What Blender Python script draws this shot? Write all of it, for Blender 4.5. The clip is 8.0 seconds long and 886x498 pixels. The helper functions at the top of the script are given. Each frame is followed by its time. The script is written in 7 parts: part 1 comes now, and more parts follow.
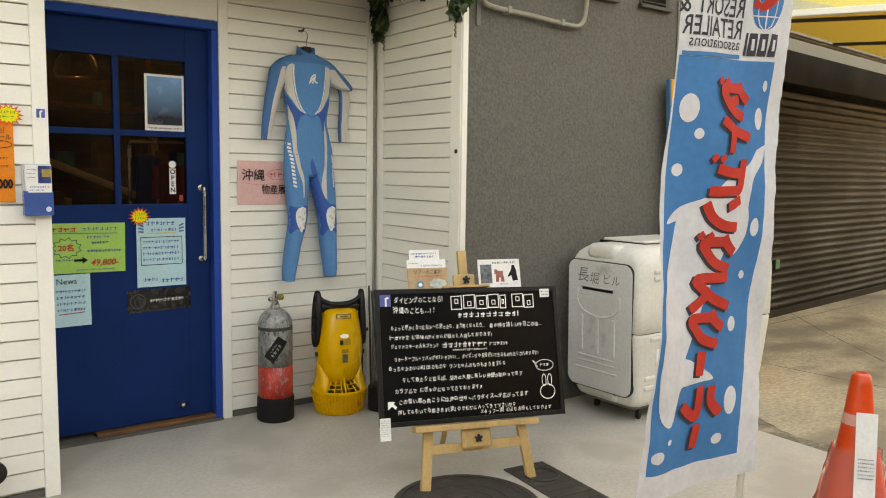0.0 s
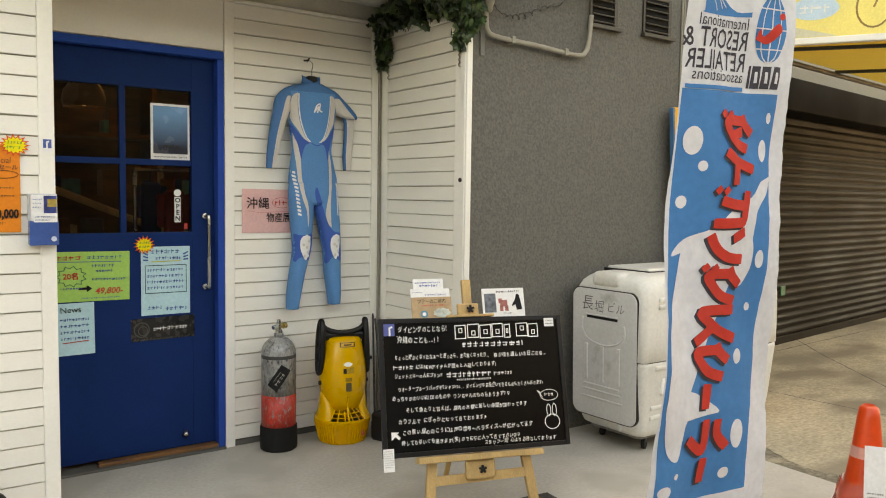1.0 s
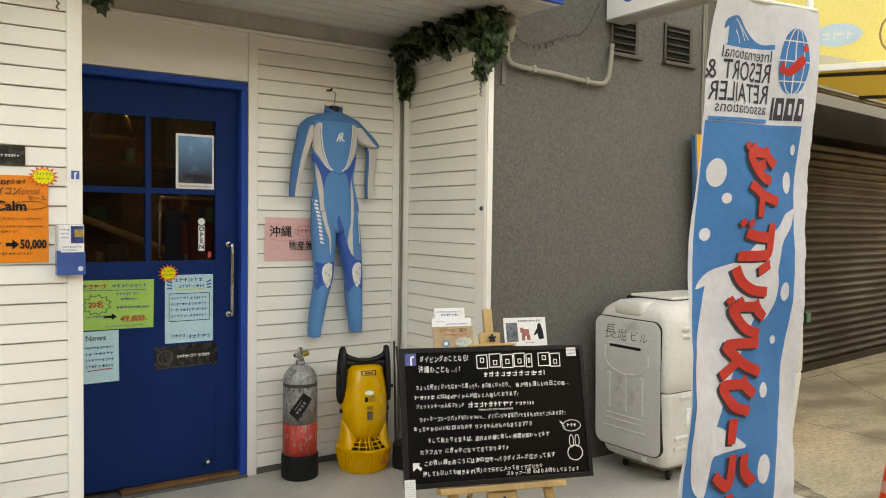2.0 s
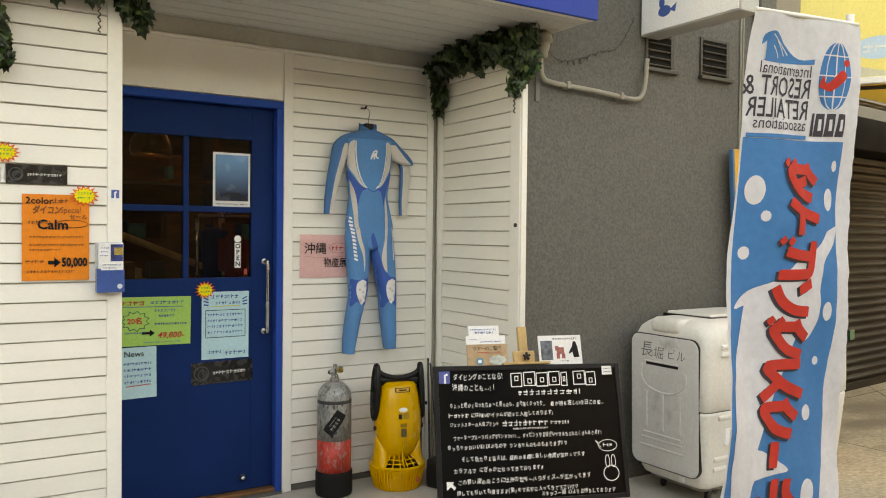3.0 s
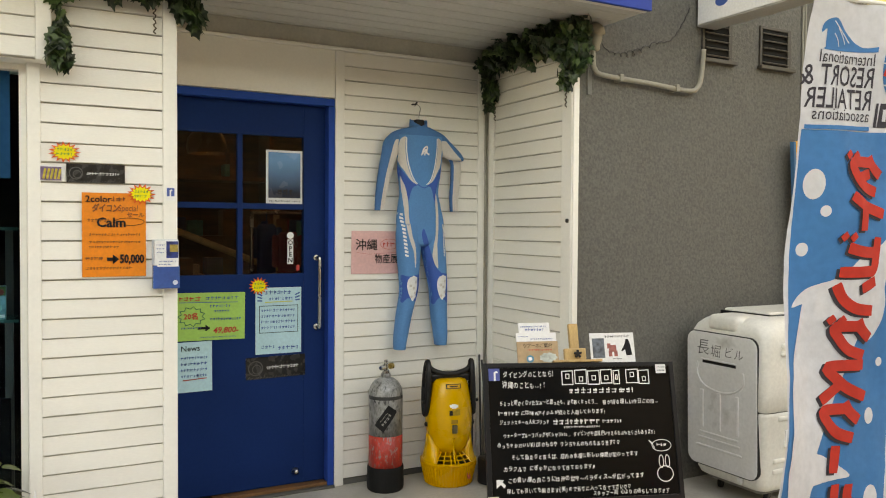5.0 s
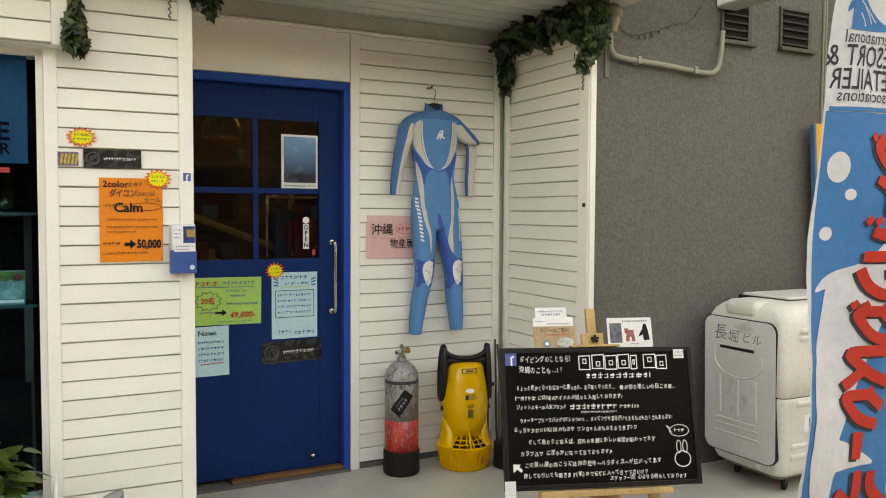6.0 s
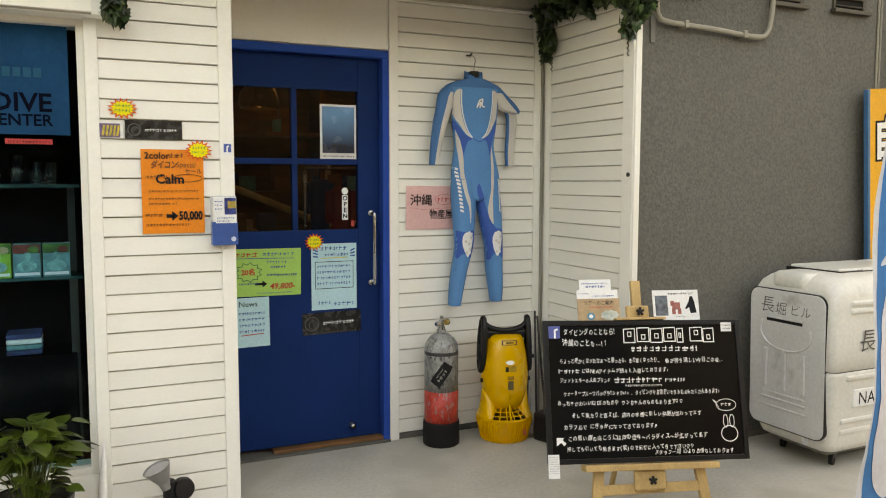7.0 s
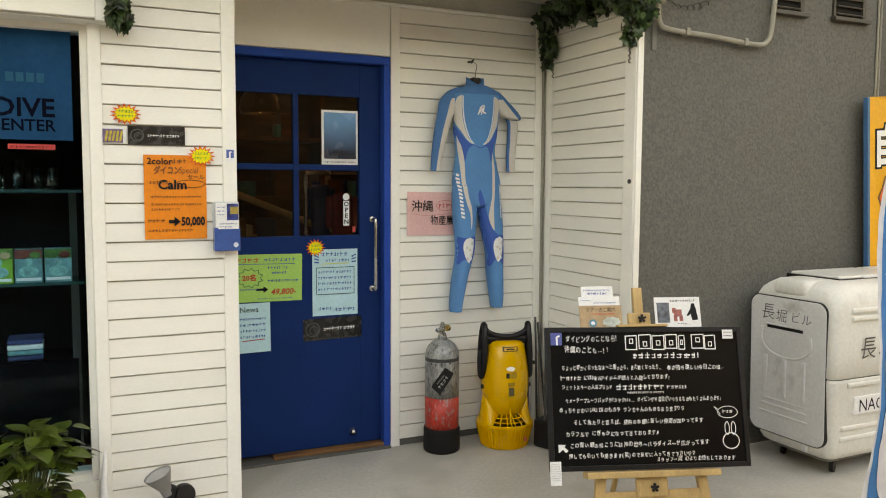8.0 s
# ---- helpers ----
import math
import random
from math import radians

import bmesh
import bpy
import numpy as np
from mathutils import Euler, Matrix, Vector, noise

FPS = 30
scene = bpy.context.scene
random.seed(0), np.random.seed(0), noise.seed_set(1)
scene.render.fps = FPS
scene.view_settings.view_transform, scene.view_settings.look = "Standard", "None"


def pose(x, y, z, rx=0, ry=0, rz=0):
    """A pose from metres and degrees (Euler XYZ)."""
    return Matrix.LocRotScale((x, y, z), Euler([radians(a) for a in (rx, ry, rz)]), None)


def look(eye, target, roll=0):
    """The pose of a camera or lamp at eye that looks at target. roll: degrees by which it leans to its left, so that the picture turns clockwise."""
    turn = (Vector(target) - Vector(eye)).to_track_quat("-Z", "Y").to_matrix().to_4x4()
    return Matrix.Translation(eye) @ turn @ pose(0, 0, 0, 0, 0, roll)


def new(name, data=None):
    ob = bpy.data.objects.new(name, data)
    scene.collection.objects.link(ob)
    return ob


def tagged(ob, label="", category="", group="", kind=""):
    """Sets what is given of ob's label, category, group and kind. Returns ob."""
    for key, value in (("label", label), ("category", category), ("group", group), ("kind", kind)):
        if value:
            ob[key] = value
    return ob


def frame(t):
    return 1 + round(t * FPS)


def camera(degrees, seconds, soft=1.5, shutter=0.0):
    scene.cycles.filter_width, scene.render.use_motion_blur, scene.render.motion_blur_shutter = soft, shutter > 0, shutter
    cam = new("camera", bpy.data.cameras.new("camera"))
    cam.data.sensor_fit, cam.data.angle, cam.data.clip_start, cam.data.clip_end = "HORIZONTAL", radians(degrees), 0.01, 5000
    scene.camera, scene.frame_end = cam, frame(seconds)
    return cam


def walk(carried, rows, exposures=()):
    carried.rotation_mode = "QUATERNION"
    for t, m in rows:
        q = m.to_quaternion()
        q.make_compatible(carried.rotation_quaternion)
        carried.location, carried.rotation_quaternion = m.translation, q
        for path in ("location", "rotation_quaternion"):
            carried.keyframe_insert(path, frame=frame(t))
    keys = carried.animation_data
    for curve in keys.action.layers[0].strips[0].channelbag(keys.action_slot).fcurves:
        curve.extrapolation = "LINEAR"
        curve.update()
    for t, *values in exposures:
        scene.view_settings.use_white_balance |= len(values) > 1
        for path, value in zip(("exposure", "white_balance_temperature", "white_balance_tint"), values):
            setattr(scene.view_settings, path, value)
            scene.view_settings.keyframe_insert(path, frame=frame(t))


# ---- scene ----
cam = camera(58.6, 8.0, 1.05)
PATH = [
    (0, (0.208, -4.036, 1.336), (1.391, -2.434, 1.142), 0.8),
    (0.5, (0.213, -4.036, 1.348), (1.392, -2.43, 1.182), 0.8),
    (1, (0.211, -4.033, 1.359), (1.387, -2.421, 1.225), 0.8),
    (1.5, (0.206, -4.031, 1.375), (1.369, -2.407, 1.272), 0.8),
    (3, (0.212, -4.025, 1.397), (1.275, -2.331, 1.357), 0.6),
    (3.5, (0.218, -4.015, 1.407), (1.253, -2.304, 1.371), 0.6),
    (4, (0.223, -4.011, 1.412), (1.228, -2.282, 1.371), 0.4),
    (4.5, (0.242, -4.023, 1.402), (1.202, -2.269, 1.357), 0.4),
    (6, (0.236, -4.004, 1.402), (1.148, -2.226, 1.309), 0.3),
    (6.5, (0.225, -3.97, 1.399), (1.084, -2.169, 1.265), 0.2),
    (7, (0.218, -3.942, 1.406), (1.056, -2.134, 1.236), 0.1),
    (7.5, (0.215, -3.941, 1.402), (1.053, -2.132, 1.24), 0.1),
    (8, (0.197, -3.933, 1.413), (1.043, -2.127, 1.255), 0.3),
]
walk(cam, [(t, look(eye, target, roll)) for t, eye, target, roll in PATH], [(0, 3.14, 15800, 16), (8, 3.14, 15800, 16)])


# ---- world, sun, exposure ----
SUN_TO = Vector((0.30, 0.75, 0.50)).normalized()      # direction towards the sun
world = bpy.data.worlds.new("world")
world.use_nodes = True
wn = world.node_tree
sky = wn.nodes.new("ShaderNodeTexSky")
sky.sky_type = "NISHITA"
sky.sun_disc = False
sky.sun_elevation = math.asin(SUN_TO.z)
sky.sun_rotation = math.atan2(SUN_TO.x, SUN_TO.y)
sky.air_density, sky.dust_density = 1.0, 4.0
wn.nodes["Background"].inputs["Strength"].default_value = 0.15
wn.links.new(sky.outputs[0], wn.nodes["Background"].inputs["Color"])
scene.world = world
sun_data = bpy.data.lights.new("sun", "SUN")
sun_data.energy, sun_data.angle, sun_data.color = 2.0, radians(0.5), (1.0, 0.93, 0.82)
sun = new("sun", sun_data)
sun.matrix_world = look(SUN_TO * 40, (0, 0, 0))


# ---- materials ----
def mat(name, rgb, rough=0.6, var=0.12, scale=4.0, bump=0.0, bscale=80.0, metal=0.0, fine=0.06, spec=0.5, stain=None, stain_scale=2.0, stain_at=0.62, stretch=(1, 1, 1), island=0.0, coat=0.0, rvar=0.1):
    """A surface with two scales of colour change, an optional stain and a fine relief."""
    m = bpy.data.materials.new(name)
    m.use_nodes = True
    nt = m.node_tree
    n, l = nt.nodes, nt.links
    p = n["Principled BSDF"]
    p.inputs["Metallic"].default_value = metal
    p.inputs["Specular IOR Level"].default_value = spec
    p.inputs["Coat Weight"].default_value = coat
    co = n.new("ShaderNodeTexCoord")
    mp = n.new("ShaderNodeMapping")
    mp.inputs["Scale"].default_value = stretch
    geo = n.new("ShaderNodeNewGeometry")
    l.new(geo.outputs["Position"], mp.inputs["Vector"])

    def noise_tex(s, detail):
        t = n.new("ShaderNodeTexNoise")
        t.inputs["Scale"].default_value, t.inputs["Detail"].default_value = s, detail
        l.new(mp.outputs[0], t.inputs["Vector"])
        return t

    def ramp(src, a, b, lo, hi):
        r = n.new("ShaderNodeMapRange")
        r.inputs["From Min"].default_value, r.inputs["From Max"].default_value = a, b
        r.inputs["To Min"].default_value, r.inputs["To Max"].default_value = lo, hi
        l.new(src, r.inputs["Value"])
        return r.outputs[0]

    def times(a, b):
        r = n.new("ShaderNodeMath")
        r.operation = "MULTIPLY"
        l.new(a, r.inputs[0]), l.new(b, r.inputs[1])
        return r.outputs[0]
    big, small = noise_tex(scale, 4), noise_tex(bscale, 3)
    k = times(ramp(big.outputs["Fac"], 0.3, 0.7, 1 - var, 1 + var), ramp(small.outputs["Fac"], 0.3, 0.7, 1 - fine, 1 + fine))
    if island:
        info = n.new("ShaderNodeObjectInfo")
        k = times(k, ramp(info.outputs["Random"], 0, 1, 1 - island, 1 + island))
    mix = n.new("ShaderNodeVectorMath")
    mix.operation = "SCALE"
    mix.inputs[0].default_value = rgb
    l.new(k, mix.inputs["Scale"])
    colour = mix.outputs[0]
    if stain:
        st = noise_tex(stain_scale, 6)
        f = ramp(st.outputs["Fac"], stain_at, stain_at + 0.12, 0, 1)
        mx = n.new("ShaderNodeMix")
        mx.data_type = "RGBA"
        l.new(f, mx.inputs["Factor"]), l.new(colour, mx.inputs["A"])
        mx.inputs["B"].default_value = (*stain, 1)
        colour = mx.outputs["Result"]
    l.new(colour, p.inputs["Base Color"])
    l.new(ramp(big.outputs["Fac"], 0.3, 0.7, max(0, rough - rvar), min(1, rough + rvar)), p.inputs["Roughness"])
    if bump:
        b = n.new("ShaderNodeBump")
        b.inputs["Strength"].default_value, b.inputs["Distance"].default_value = bump, 0.004
        l.new(small.outputs["Fac"], b.inputs["Height"]), l.new(b.outputs[0], p.inputs["Normal"])
    return m


def glass(name, tint=(0.9, 0.95, 0.95), rough=0.0, spec=0.5, ior=1.45):
    m = bpy.data.materials.new(name)
    m.use_nodes = True
    p = m.node_tree.nodes["Principled BSDF"]
    p.inputs["Base Color"].default_value = (*tint, 1)
    p.inputs["Transmission Weight"].default_value = 1.0
    p.inputs["Roughness"].default_value = rough
    p.inputs["IOR"].default_value = ior
    p.inputs["Specular IOR Level"].default_value = spec
    return m


def glow(name, rgb, strength):
    m = bpy.data.materials.new(name)
    m.use_nodes = True
    p = m.node_tree.nodes["Principled BSDF"]
    p.inputs["Base Color"].default_value = (*rgb, 1)
    p.inputs["Emission Color"].default_value = (*rgb, 1)
    p.inputs["Emission Strength"].default_value = strength
    return m


WHITE = mat("white_siding_paint", (0.80, 0.775, 0.705), 0.45, 0.03, 1.5, 0.10, 60, fine=0.02, island=0.02, stain=(0.70, 0.67, 0.60), stain_scale=1.3, stain_at=0.66, stretch=(1, 1, 3))
TRIM = mat("white_trim_paint", (0.82, 0.80, 0.735), 0.42, 0.03, 2.0, 0.08, 70, fine=0.02, stain=(0.60, 0.57, 0.50), stain_scale=2.4, stain_at=0.68)
# backing tone puts the shade of the board grooves into the colour
JOINT = mat("groove_shade_backing", (0.48, 0.45, 0.385), 0.8, 0.25, 6)
# frieze strip: darker grey than the trim, with random blotches
FRIEZE = mat("mottled_grey_frieze", (0.46, 0.44, 0.39), 0.6, 0.12, 2.5, 0.1, 60, stain=(0.34, 0.32, 0.28), stain_scale=2.5, stain_at=0.58)
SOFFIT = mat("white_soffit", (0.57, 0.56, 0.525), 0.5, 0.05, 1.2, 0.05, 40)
BLUE_DOOR = mat("blue_door_paint", (0.0010, 0.024, 0.110), 0.5, 0.10, 2.5, 0.06, 90, fine=0.04, spec=0.06)
BLUE_FRAME = mat("blue_frame_paint", (0.003, 0.062, 0.32), 0.45, 0.07, 2.5, 0.05, 90, fine=0.03, spec=0.08)
FASCIA = mat("blue_fascia", (0.006, 0.045, 0.29), 0.45, 0.06, 1.5, 0.03, 60, spec=0.15)
CONCRETE = mat("floor_concrete", (0.470, 0.445, 0.392), 0.6, 0.16, 1.6, 0.2, 55, fine=0.09, stain=(0.40, 0.374, 0.322), stain_scale=1.6, stain_at=0.50)
# blotches in the road colour stand in for sun dapple as well as stains
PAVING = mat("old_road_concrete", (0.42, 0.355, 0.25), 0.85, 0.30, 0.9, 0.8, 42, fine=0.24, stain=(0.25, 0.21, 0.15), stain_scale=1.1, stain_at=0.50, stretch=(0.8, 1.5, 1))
GREY_WALL = mat("grey_render_wall", (0.122, 0.117, 0.103), 0.85, 0.09, 0.9, 1.0, 75, fine=0.22, stain=(0.100, 0.096, 0.084), stain_scale=0.9, stain_at=0.6)
FAR_WALL = mat("dark_unseen_facade", (0.035, 0.035, 0.030), 0.9, 0.3, 0.5, 0.2, 20)
WALL_PLAIN = mat("plain_facade", (0.30, 0.29, 0.27), 0.8, 0.12, 0.5, 0.2, 20)
DARK_STRIP = mat("dark_kerb_strip", (0.10, 0.095, 0.085), 0.8, 0.15, 3, 0.2, 60)
PIPE = mat("beige_pipe_paint", (0.28, 0.26, 0.21), 0.5, 0.10, 8, 0.1, 80)
BLACKMETAL = mat("dark_metal", (0.03, 0.028, 0.026), 0.5, 0.15, 6, 0.1, 60)
VENTM = mat("brown_vent_metal", (0.07, 0.062, 0.052), 0.55, 0.15, 6, 0.1, 60)
CHROME = mat("chrome", (0.52, 0.52, 0.50), 0.22, 0.05, 9, 0, 50, metal=1.0)
BRASS = mat("brass", (0.60, 0.42, 0.16), 0.3, 0.1, 9, 0, 50, metal=1.0)
RUBBER = mat("black_rubber", (0.009, 0.009, 0.009), 0.65, 0.15, 8, 0.1, 90, spec=0.2)
BLACKPL = mat("black_plastic", (0.007, 0.007, 0.008), 0.4, 0.1, 8, 0.05, 90, spec=0.3)
TANK = mat("worn_steel_tank", (0.30, 0.30, 0.29), 0.42, 0.40, 16, 0.25, 90, metal=0.3, fine=0.3, stain=(0.07, 0.07, 0.07), stain_scale=60, stain_at=0.54, stretch=(1, 1, 0.5))
TANKRED = mat("chipped_red_paint", (0.52, 0.035, 0.022), 0.45, 0.3, 12, 0.2, 90, fine=0.2, stain=(0.26, 0.22, 0.20), stain_scale=85, stain_at=0.55, stretch=(1, 1, 0.45))
YELLOW = mat("yellow_scooter_plastic", (0.74, 0.37, 0.003), 0.28, 0.06, 6, 0.02, 90, fine=0.03, coat=0.2)
WOODEASEL = mat("pale_pine", (0.52, 0.33, 0.14), 0.5, 0.16, 6, 0.12, 60, stretch=(3, 3, 1), fine=0.1)
WOODDARK = mat("interior_wood", (0.17, 0.075, 0.025), 0.5, 0.35, 3, 0.15, 30, stretch=(1, 1, 6), fine=0.15, spec=0.2)
BOARD = mat("blackboard_face", (0.006, 0.006, 0.006), 0.13, 0.2, 3, 0.01, 40, spec=0.13, rvar=0.04)
CHALK = mat("white_chalk_ink", (0.80, 0.80, 0.78), 0.8, 0.08, 20)
PAPER = mat("white_paper", (0.78, 0.78, 0.76), 0.7, 0.03, 5)
INK = mat("black_ink", (0.012, 0.012, 0.014), 0.6, 0.1, 20, spec=0.15)
INKBLUE = mat("blue_ink", (0.03, 0.10, 0.32), 0.6, 0.1, 20)
INKRED = mat("red_ink", (0.60, 0.05, 0.03), 0.6, 0.1, 20)
ORANGE_P = mat("orange_poster_paper", (0.86, 0.22, 0.012), 0.6, 0.04, 4)
GREEN_P = mat("green_poster_paper", (0.30, 0.58, 0.13), 0.6, 0.04, 4)
CYAN_P = mat("pale_blue_paper", (0.40, 0.68, 0.74), 0.6, 0.04, 4)
PINK_P = mat("pink_paper", (0.74, 0.42, 0.40), 0.65, 0.05, 4)
YELL_P = mat("yellow_burst_paper", (0.85, 0.72, 0.02), 0.6, 0.05, 5)
RED_P = mat("red_burst_edge", (0.80, 0.10, 0.01), 0.6, 0.05, 5)
SKYPRINT = mat("underwater_photo", (0.05, 0.17, 0.33), 0.25, 0.45, 7, 0, 50, stain=(0.02, 0.05, 0.10), stain_scale=9, stain_at=0.6)
sk = SKYPRINT.node_tree
ramp_, tc_, sep_ = sk.nodes.new("ShaderNodeValToRGB"), sk.nodes.new("ShaderNodeTexCoord"), sk.nodes.new("ShaderNodeSeparateXYZ")
ramp_.color_ramp.elements[0].color, ramp_.color_ramp.elements[1].color = (0.012, 0.022, 0.045, 1), (0.10, 0.30, 0.52, 1)
ramp_.color_ramp.elements[0].position, ramp_.color_ramp.elements[1].position = 0.12, 0.85
mul_ = sk.nodes.new("ShaderNodeMix")
mul_.data_type, mul_.blend_type = "RGBA", "MULTIPLY"
mul_.inputs["Factor"].default_value = 0.25
old_ = sk.nodes["Principled BSDF"].inputs["Base Color"].links[0].from_socket
sk.links.new(tc_.outputs["Generated"], sep_.inputs[0]), sk.links.new(sep_.outputs["Z"], ramp_.inputs[0])
scl_ = sk.nodes.new("ShaderNodeVectorMath")
scl_.operation = "MULTIPLY"
scl_.inputs[1].default_value = (9.0, 4.5, 2.6)
sk.links.new(old_, scl_.inputs[0]), sk.links.new(ramp_.outputs[0], mul_.inputs["A"]), sk.links.new(scl_.outputs[0], mul_.inputs["B"])
sk.links.new(mul_.outputs["Result"], sk.nodes["Principled BSDF"].inputs["Base Color"])
BINPL = mat("pale_grey_bin_plastic", (0.66, 0.65, 0.595), 0.42, 0.07, 2.5, 0.05, 60, stain=(0.46, 0.44, 0.39), stain_scale=3.0, stain_at=0.64)
BINDOOR = mat("grey_bin_lid_plastic", (0.60, 0.60, 0.585), 0.42, 0.07, 2.5, 0.05, 60, stain=(0.30, 0.29, 0.26), stain_scale=4.5, stain_at=0.62)
CLOTHW = mat("white_flag_cloth", (0.64, 0.64, 0.65), 0.8, 0.05, 6, 0.25, 50)
CLOTHB = mat("blue_flag_print", (0.008, 0.185, 0.42), 0.8, 0.07, 6, 0.15, 50)
CLOTHR = mat("red_flag_print", (0.62, 0.035, 0.02), 0.8, 0.05, 6, 0.1, 50)
CLOTHK = mat("dark_flag_print", (0.045, 0.04, 0.05), 0.8, 0.05, 6, 0.1, 50)
CONE = mat("orange_cone_plastic", (0.80, 0.062, 0.010), 0.4, 0.08, 6, 0.05, 60)
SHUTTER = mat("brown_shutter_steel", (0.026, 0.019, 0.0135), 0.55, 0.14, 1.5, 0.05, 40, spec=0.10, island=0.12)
AWNING = mat("yellow_awning_fabric", (0.62, 0.38, 0.045), 0.7, 0.06, 3, 0.1, 50)
awn = AWNING.node_tree
tl, ms = awn.nodes.new("ShaderNodeBsdfTranslucent"), awn.nodes.new("ShaderNodeMixShader")
tl.inputs["Color"].default_value = (0.80, 0.52, 0.10, 1)
ms.inputs[0].default_value = 0.28
awn.links.new(awn.nodes["Principled BSDF"].outputs[0], ms.inputs[1]), awn.links.new(tl.outputs[0], ms.inputs[2])
awn.links.new(ms.outputs[0], awn.nodes["Material Output"].inputs["Surface"])
IVYM = mat("mid_ivy_leaf", (0.022, 0.052, 0.016), 0.4, 0.35, 18, 0.1, 60, fine=0.15)
IVY = mat("ivy_leaf", (0.009, 0.026, 0.009), 0.4, 0.35, 18, 0.1, 60, fine=0.15)
IVYL = mat("young_ivy_leaf", (0.032, 0.070, 0.016), 0.4, 0.3, 18, 0.1, 60, fine=0.15)
POTLEAF = mat("pot_plant_leaf", (0.055, 0.088, 0.012), 0.35, 0.3, 14, 0.1, 60, fine=0.1)
VINE = mat("ivy_stem", (0.07, 0.05, 0.03), 0.8, 0.2, 10)
SUIT = mat("mid_blue_neoprene", (0.036, 0.220, 0.46), 0.75, 0.06, 8, 0.15, 120)
SUITD = mat("royal_blue_neoprene", (0.008, 0.090, 0.36), 0.75, 0.06, 8, 0.15, 120)
SUITS = mat("shoulder_blue_neoprene", (0.022, 0.150, 0.34), 0.75, 0.06, 8, 0.15, 120)
SUITG = mat("light_grey_neoprene", (0.58, 0.54, 0.49), 0.75, 0.05, 8, 0.15, 120)
SUITW = mat("white_trim_neoprene", (0.74, 0.74, 0.72), 0.7, 0.05, 8, 0.1, 120)
STAR_Y = mat("yellow_shop_sign", (0.86, 0.70, 0.20), 0.4, 0.05, 2)
SIGNORANGE = mat("orange_sign_paint", (0.82, 0.36, 0.012), 0.4, 0.07, 3, 0.02, 50)
SIGNBLUE = mat("blue_sign_edge", (0.02, 0.13, 0.26), 0.5, 0.1, 5)
REDOR = mat("red_orange_paint", (0.80, 0.12, 0.02), 0.5, 0.08, 5)
IRON = mat("cast_iron_cover", (0.035, 0.032, 0.028), 0.6, 0.25, 7, 0.5, 60, stain=(0.07, 0.06, 0.045), stain_scale=9, stain_at=0.58)
SOIL = mat("pot_soil", (0.04, 0.03, 0.02), 0.9, 0.3, 20, 0.5, 60)
POT = mat("dark_plant_pot", (0.05, 0.045, 0.04), 0.5, 0.1, 6)
LAMPGREY = mat("grey_lamp_reflector", (0.20, 0.195, 0.19), 0.4, 0.1, 9)
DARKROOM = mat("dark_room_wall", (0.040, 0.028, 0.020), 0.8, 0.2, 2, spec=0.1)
TEAL = mat("teal_print", (0.05, 0.28, 0.30), 0.5, 0.35, 25)
LIME = mat("lime_print", (0.16, 0.45, 0.05), 0.5, 0.3, 25)
BLUEVINYL = mat("blue_window_vinyl", (0.001, 0.050, 0.120), 0.5, 0.35, 2.5, 0, 50, spec=0.02)
NAVYINK = mat("navy_lettering", (0.001, 0.003, 0.010), 0.6, 0.1, 9, spec=0.04)
REDBAND = mat("red_sticker", (0.60, 0.05, 0.05), 0.4, 0.1, 9)
GLASS = glass("window_glass", (0.60, 0.565, 0.53), 0.0, 0.12, 1.22)
SHOPGLASS = glass("tinted_shop_glass", (0.62, 0.86, 0.92), 0.0, 0.1, 1.15)
CUPGLASS = glass("drinking_glass", (0.8, 0.9, 0.9))
RED_T = mat("red_shirt_cloth", (0.30, 0.03, 0.03), 0.8, 0.2, 8)
NAVY_T = mat("navy_cloth", (0.02, 0.04, 0.12), 0.8, 0.2, 8)
KRAFT = mat("kraft_print", (0.45, 0.30, 0.17), 0.6, 0.15, 30)


# ---- building helpers ----
def part(name, bm, material, parent=None, label="", smooth=False):
    """Links a bmesh as one mesh object, under a thing or a part."""
    me = bpy.data.meshes.new(name)
    bm.normal_update()
    bm.to_mesh(me)
    bm.free()
    for m in (material if isinstance(material, (list, tuple)) else [material]):
        me.materials.append(m)
    if smooth:
        me.shade_smooth()
    ob = new(name, me)
    if parent:
        ob.parent = parent
    if label:
        tagged(ob, label)
    return ob


def thing(name, label, category, group="", kind="", at=None):
    ob = new(name)
    ob.empty_display_size = 0.05
    if at is not None:
        ob.matrix_world = at
    return tagged(ob, label, category, group, kind)


def slab(x0, x1, y0, y1, z0, z1, bev=0.0, bm=None, m=None, seg=2):
    """A box between the given limits, with rounded edges, added to bm."""
    b = bmesh.new()
    bmesh.ops.create_cube(b, size=1)
    bmesh.ops.transform(b, verts=b.verts, matrix=Matrix.Translation(((x0 + x1) / 2, (y0 + y1) / 2, (z0 + z1) / 2)) @ Matrix.Diagonal((abs(x1 - x0), abs(y1 - y0), abs(z1 - z0), 1)))
    if bev:
        bmesh.ops.bevel(b, geom=list(b.edges), offset=bev, segments=seg, affect="EDGES", profile=0.5)
    return joined(bm, b, m)


def joined(bm, b, m=None):
    if m is not None:
        bmesh.ops.transform(b, verts=b.verts, matrix=m)
    if bm is None:
        return b
    tmp = bpy.data.meshes.new("tmp")
    b.to_mesh(tmp)
    b.free()
    bm.from_mesh(tmp)
    bpy.data.meshes.remove(tmp)
    return bm


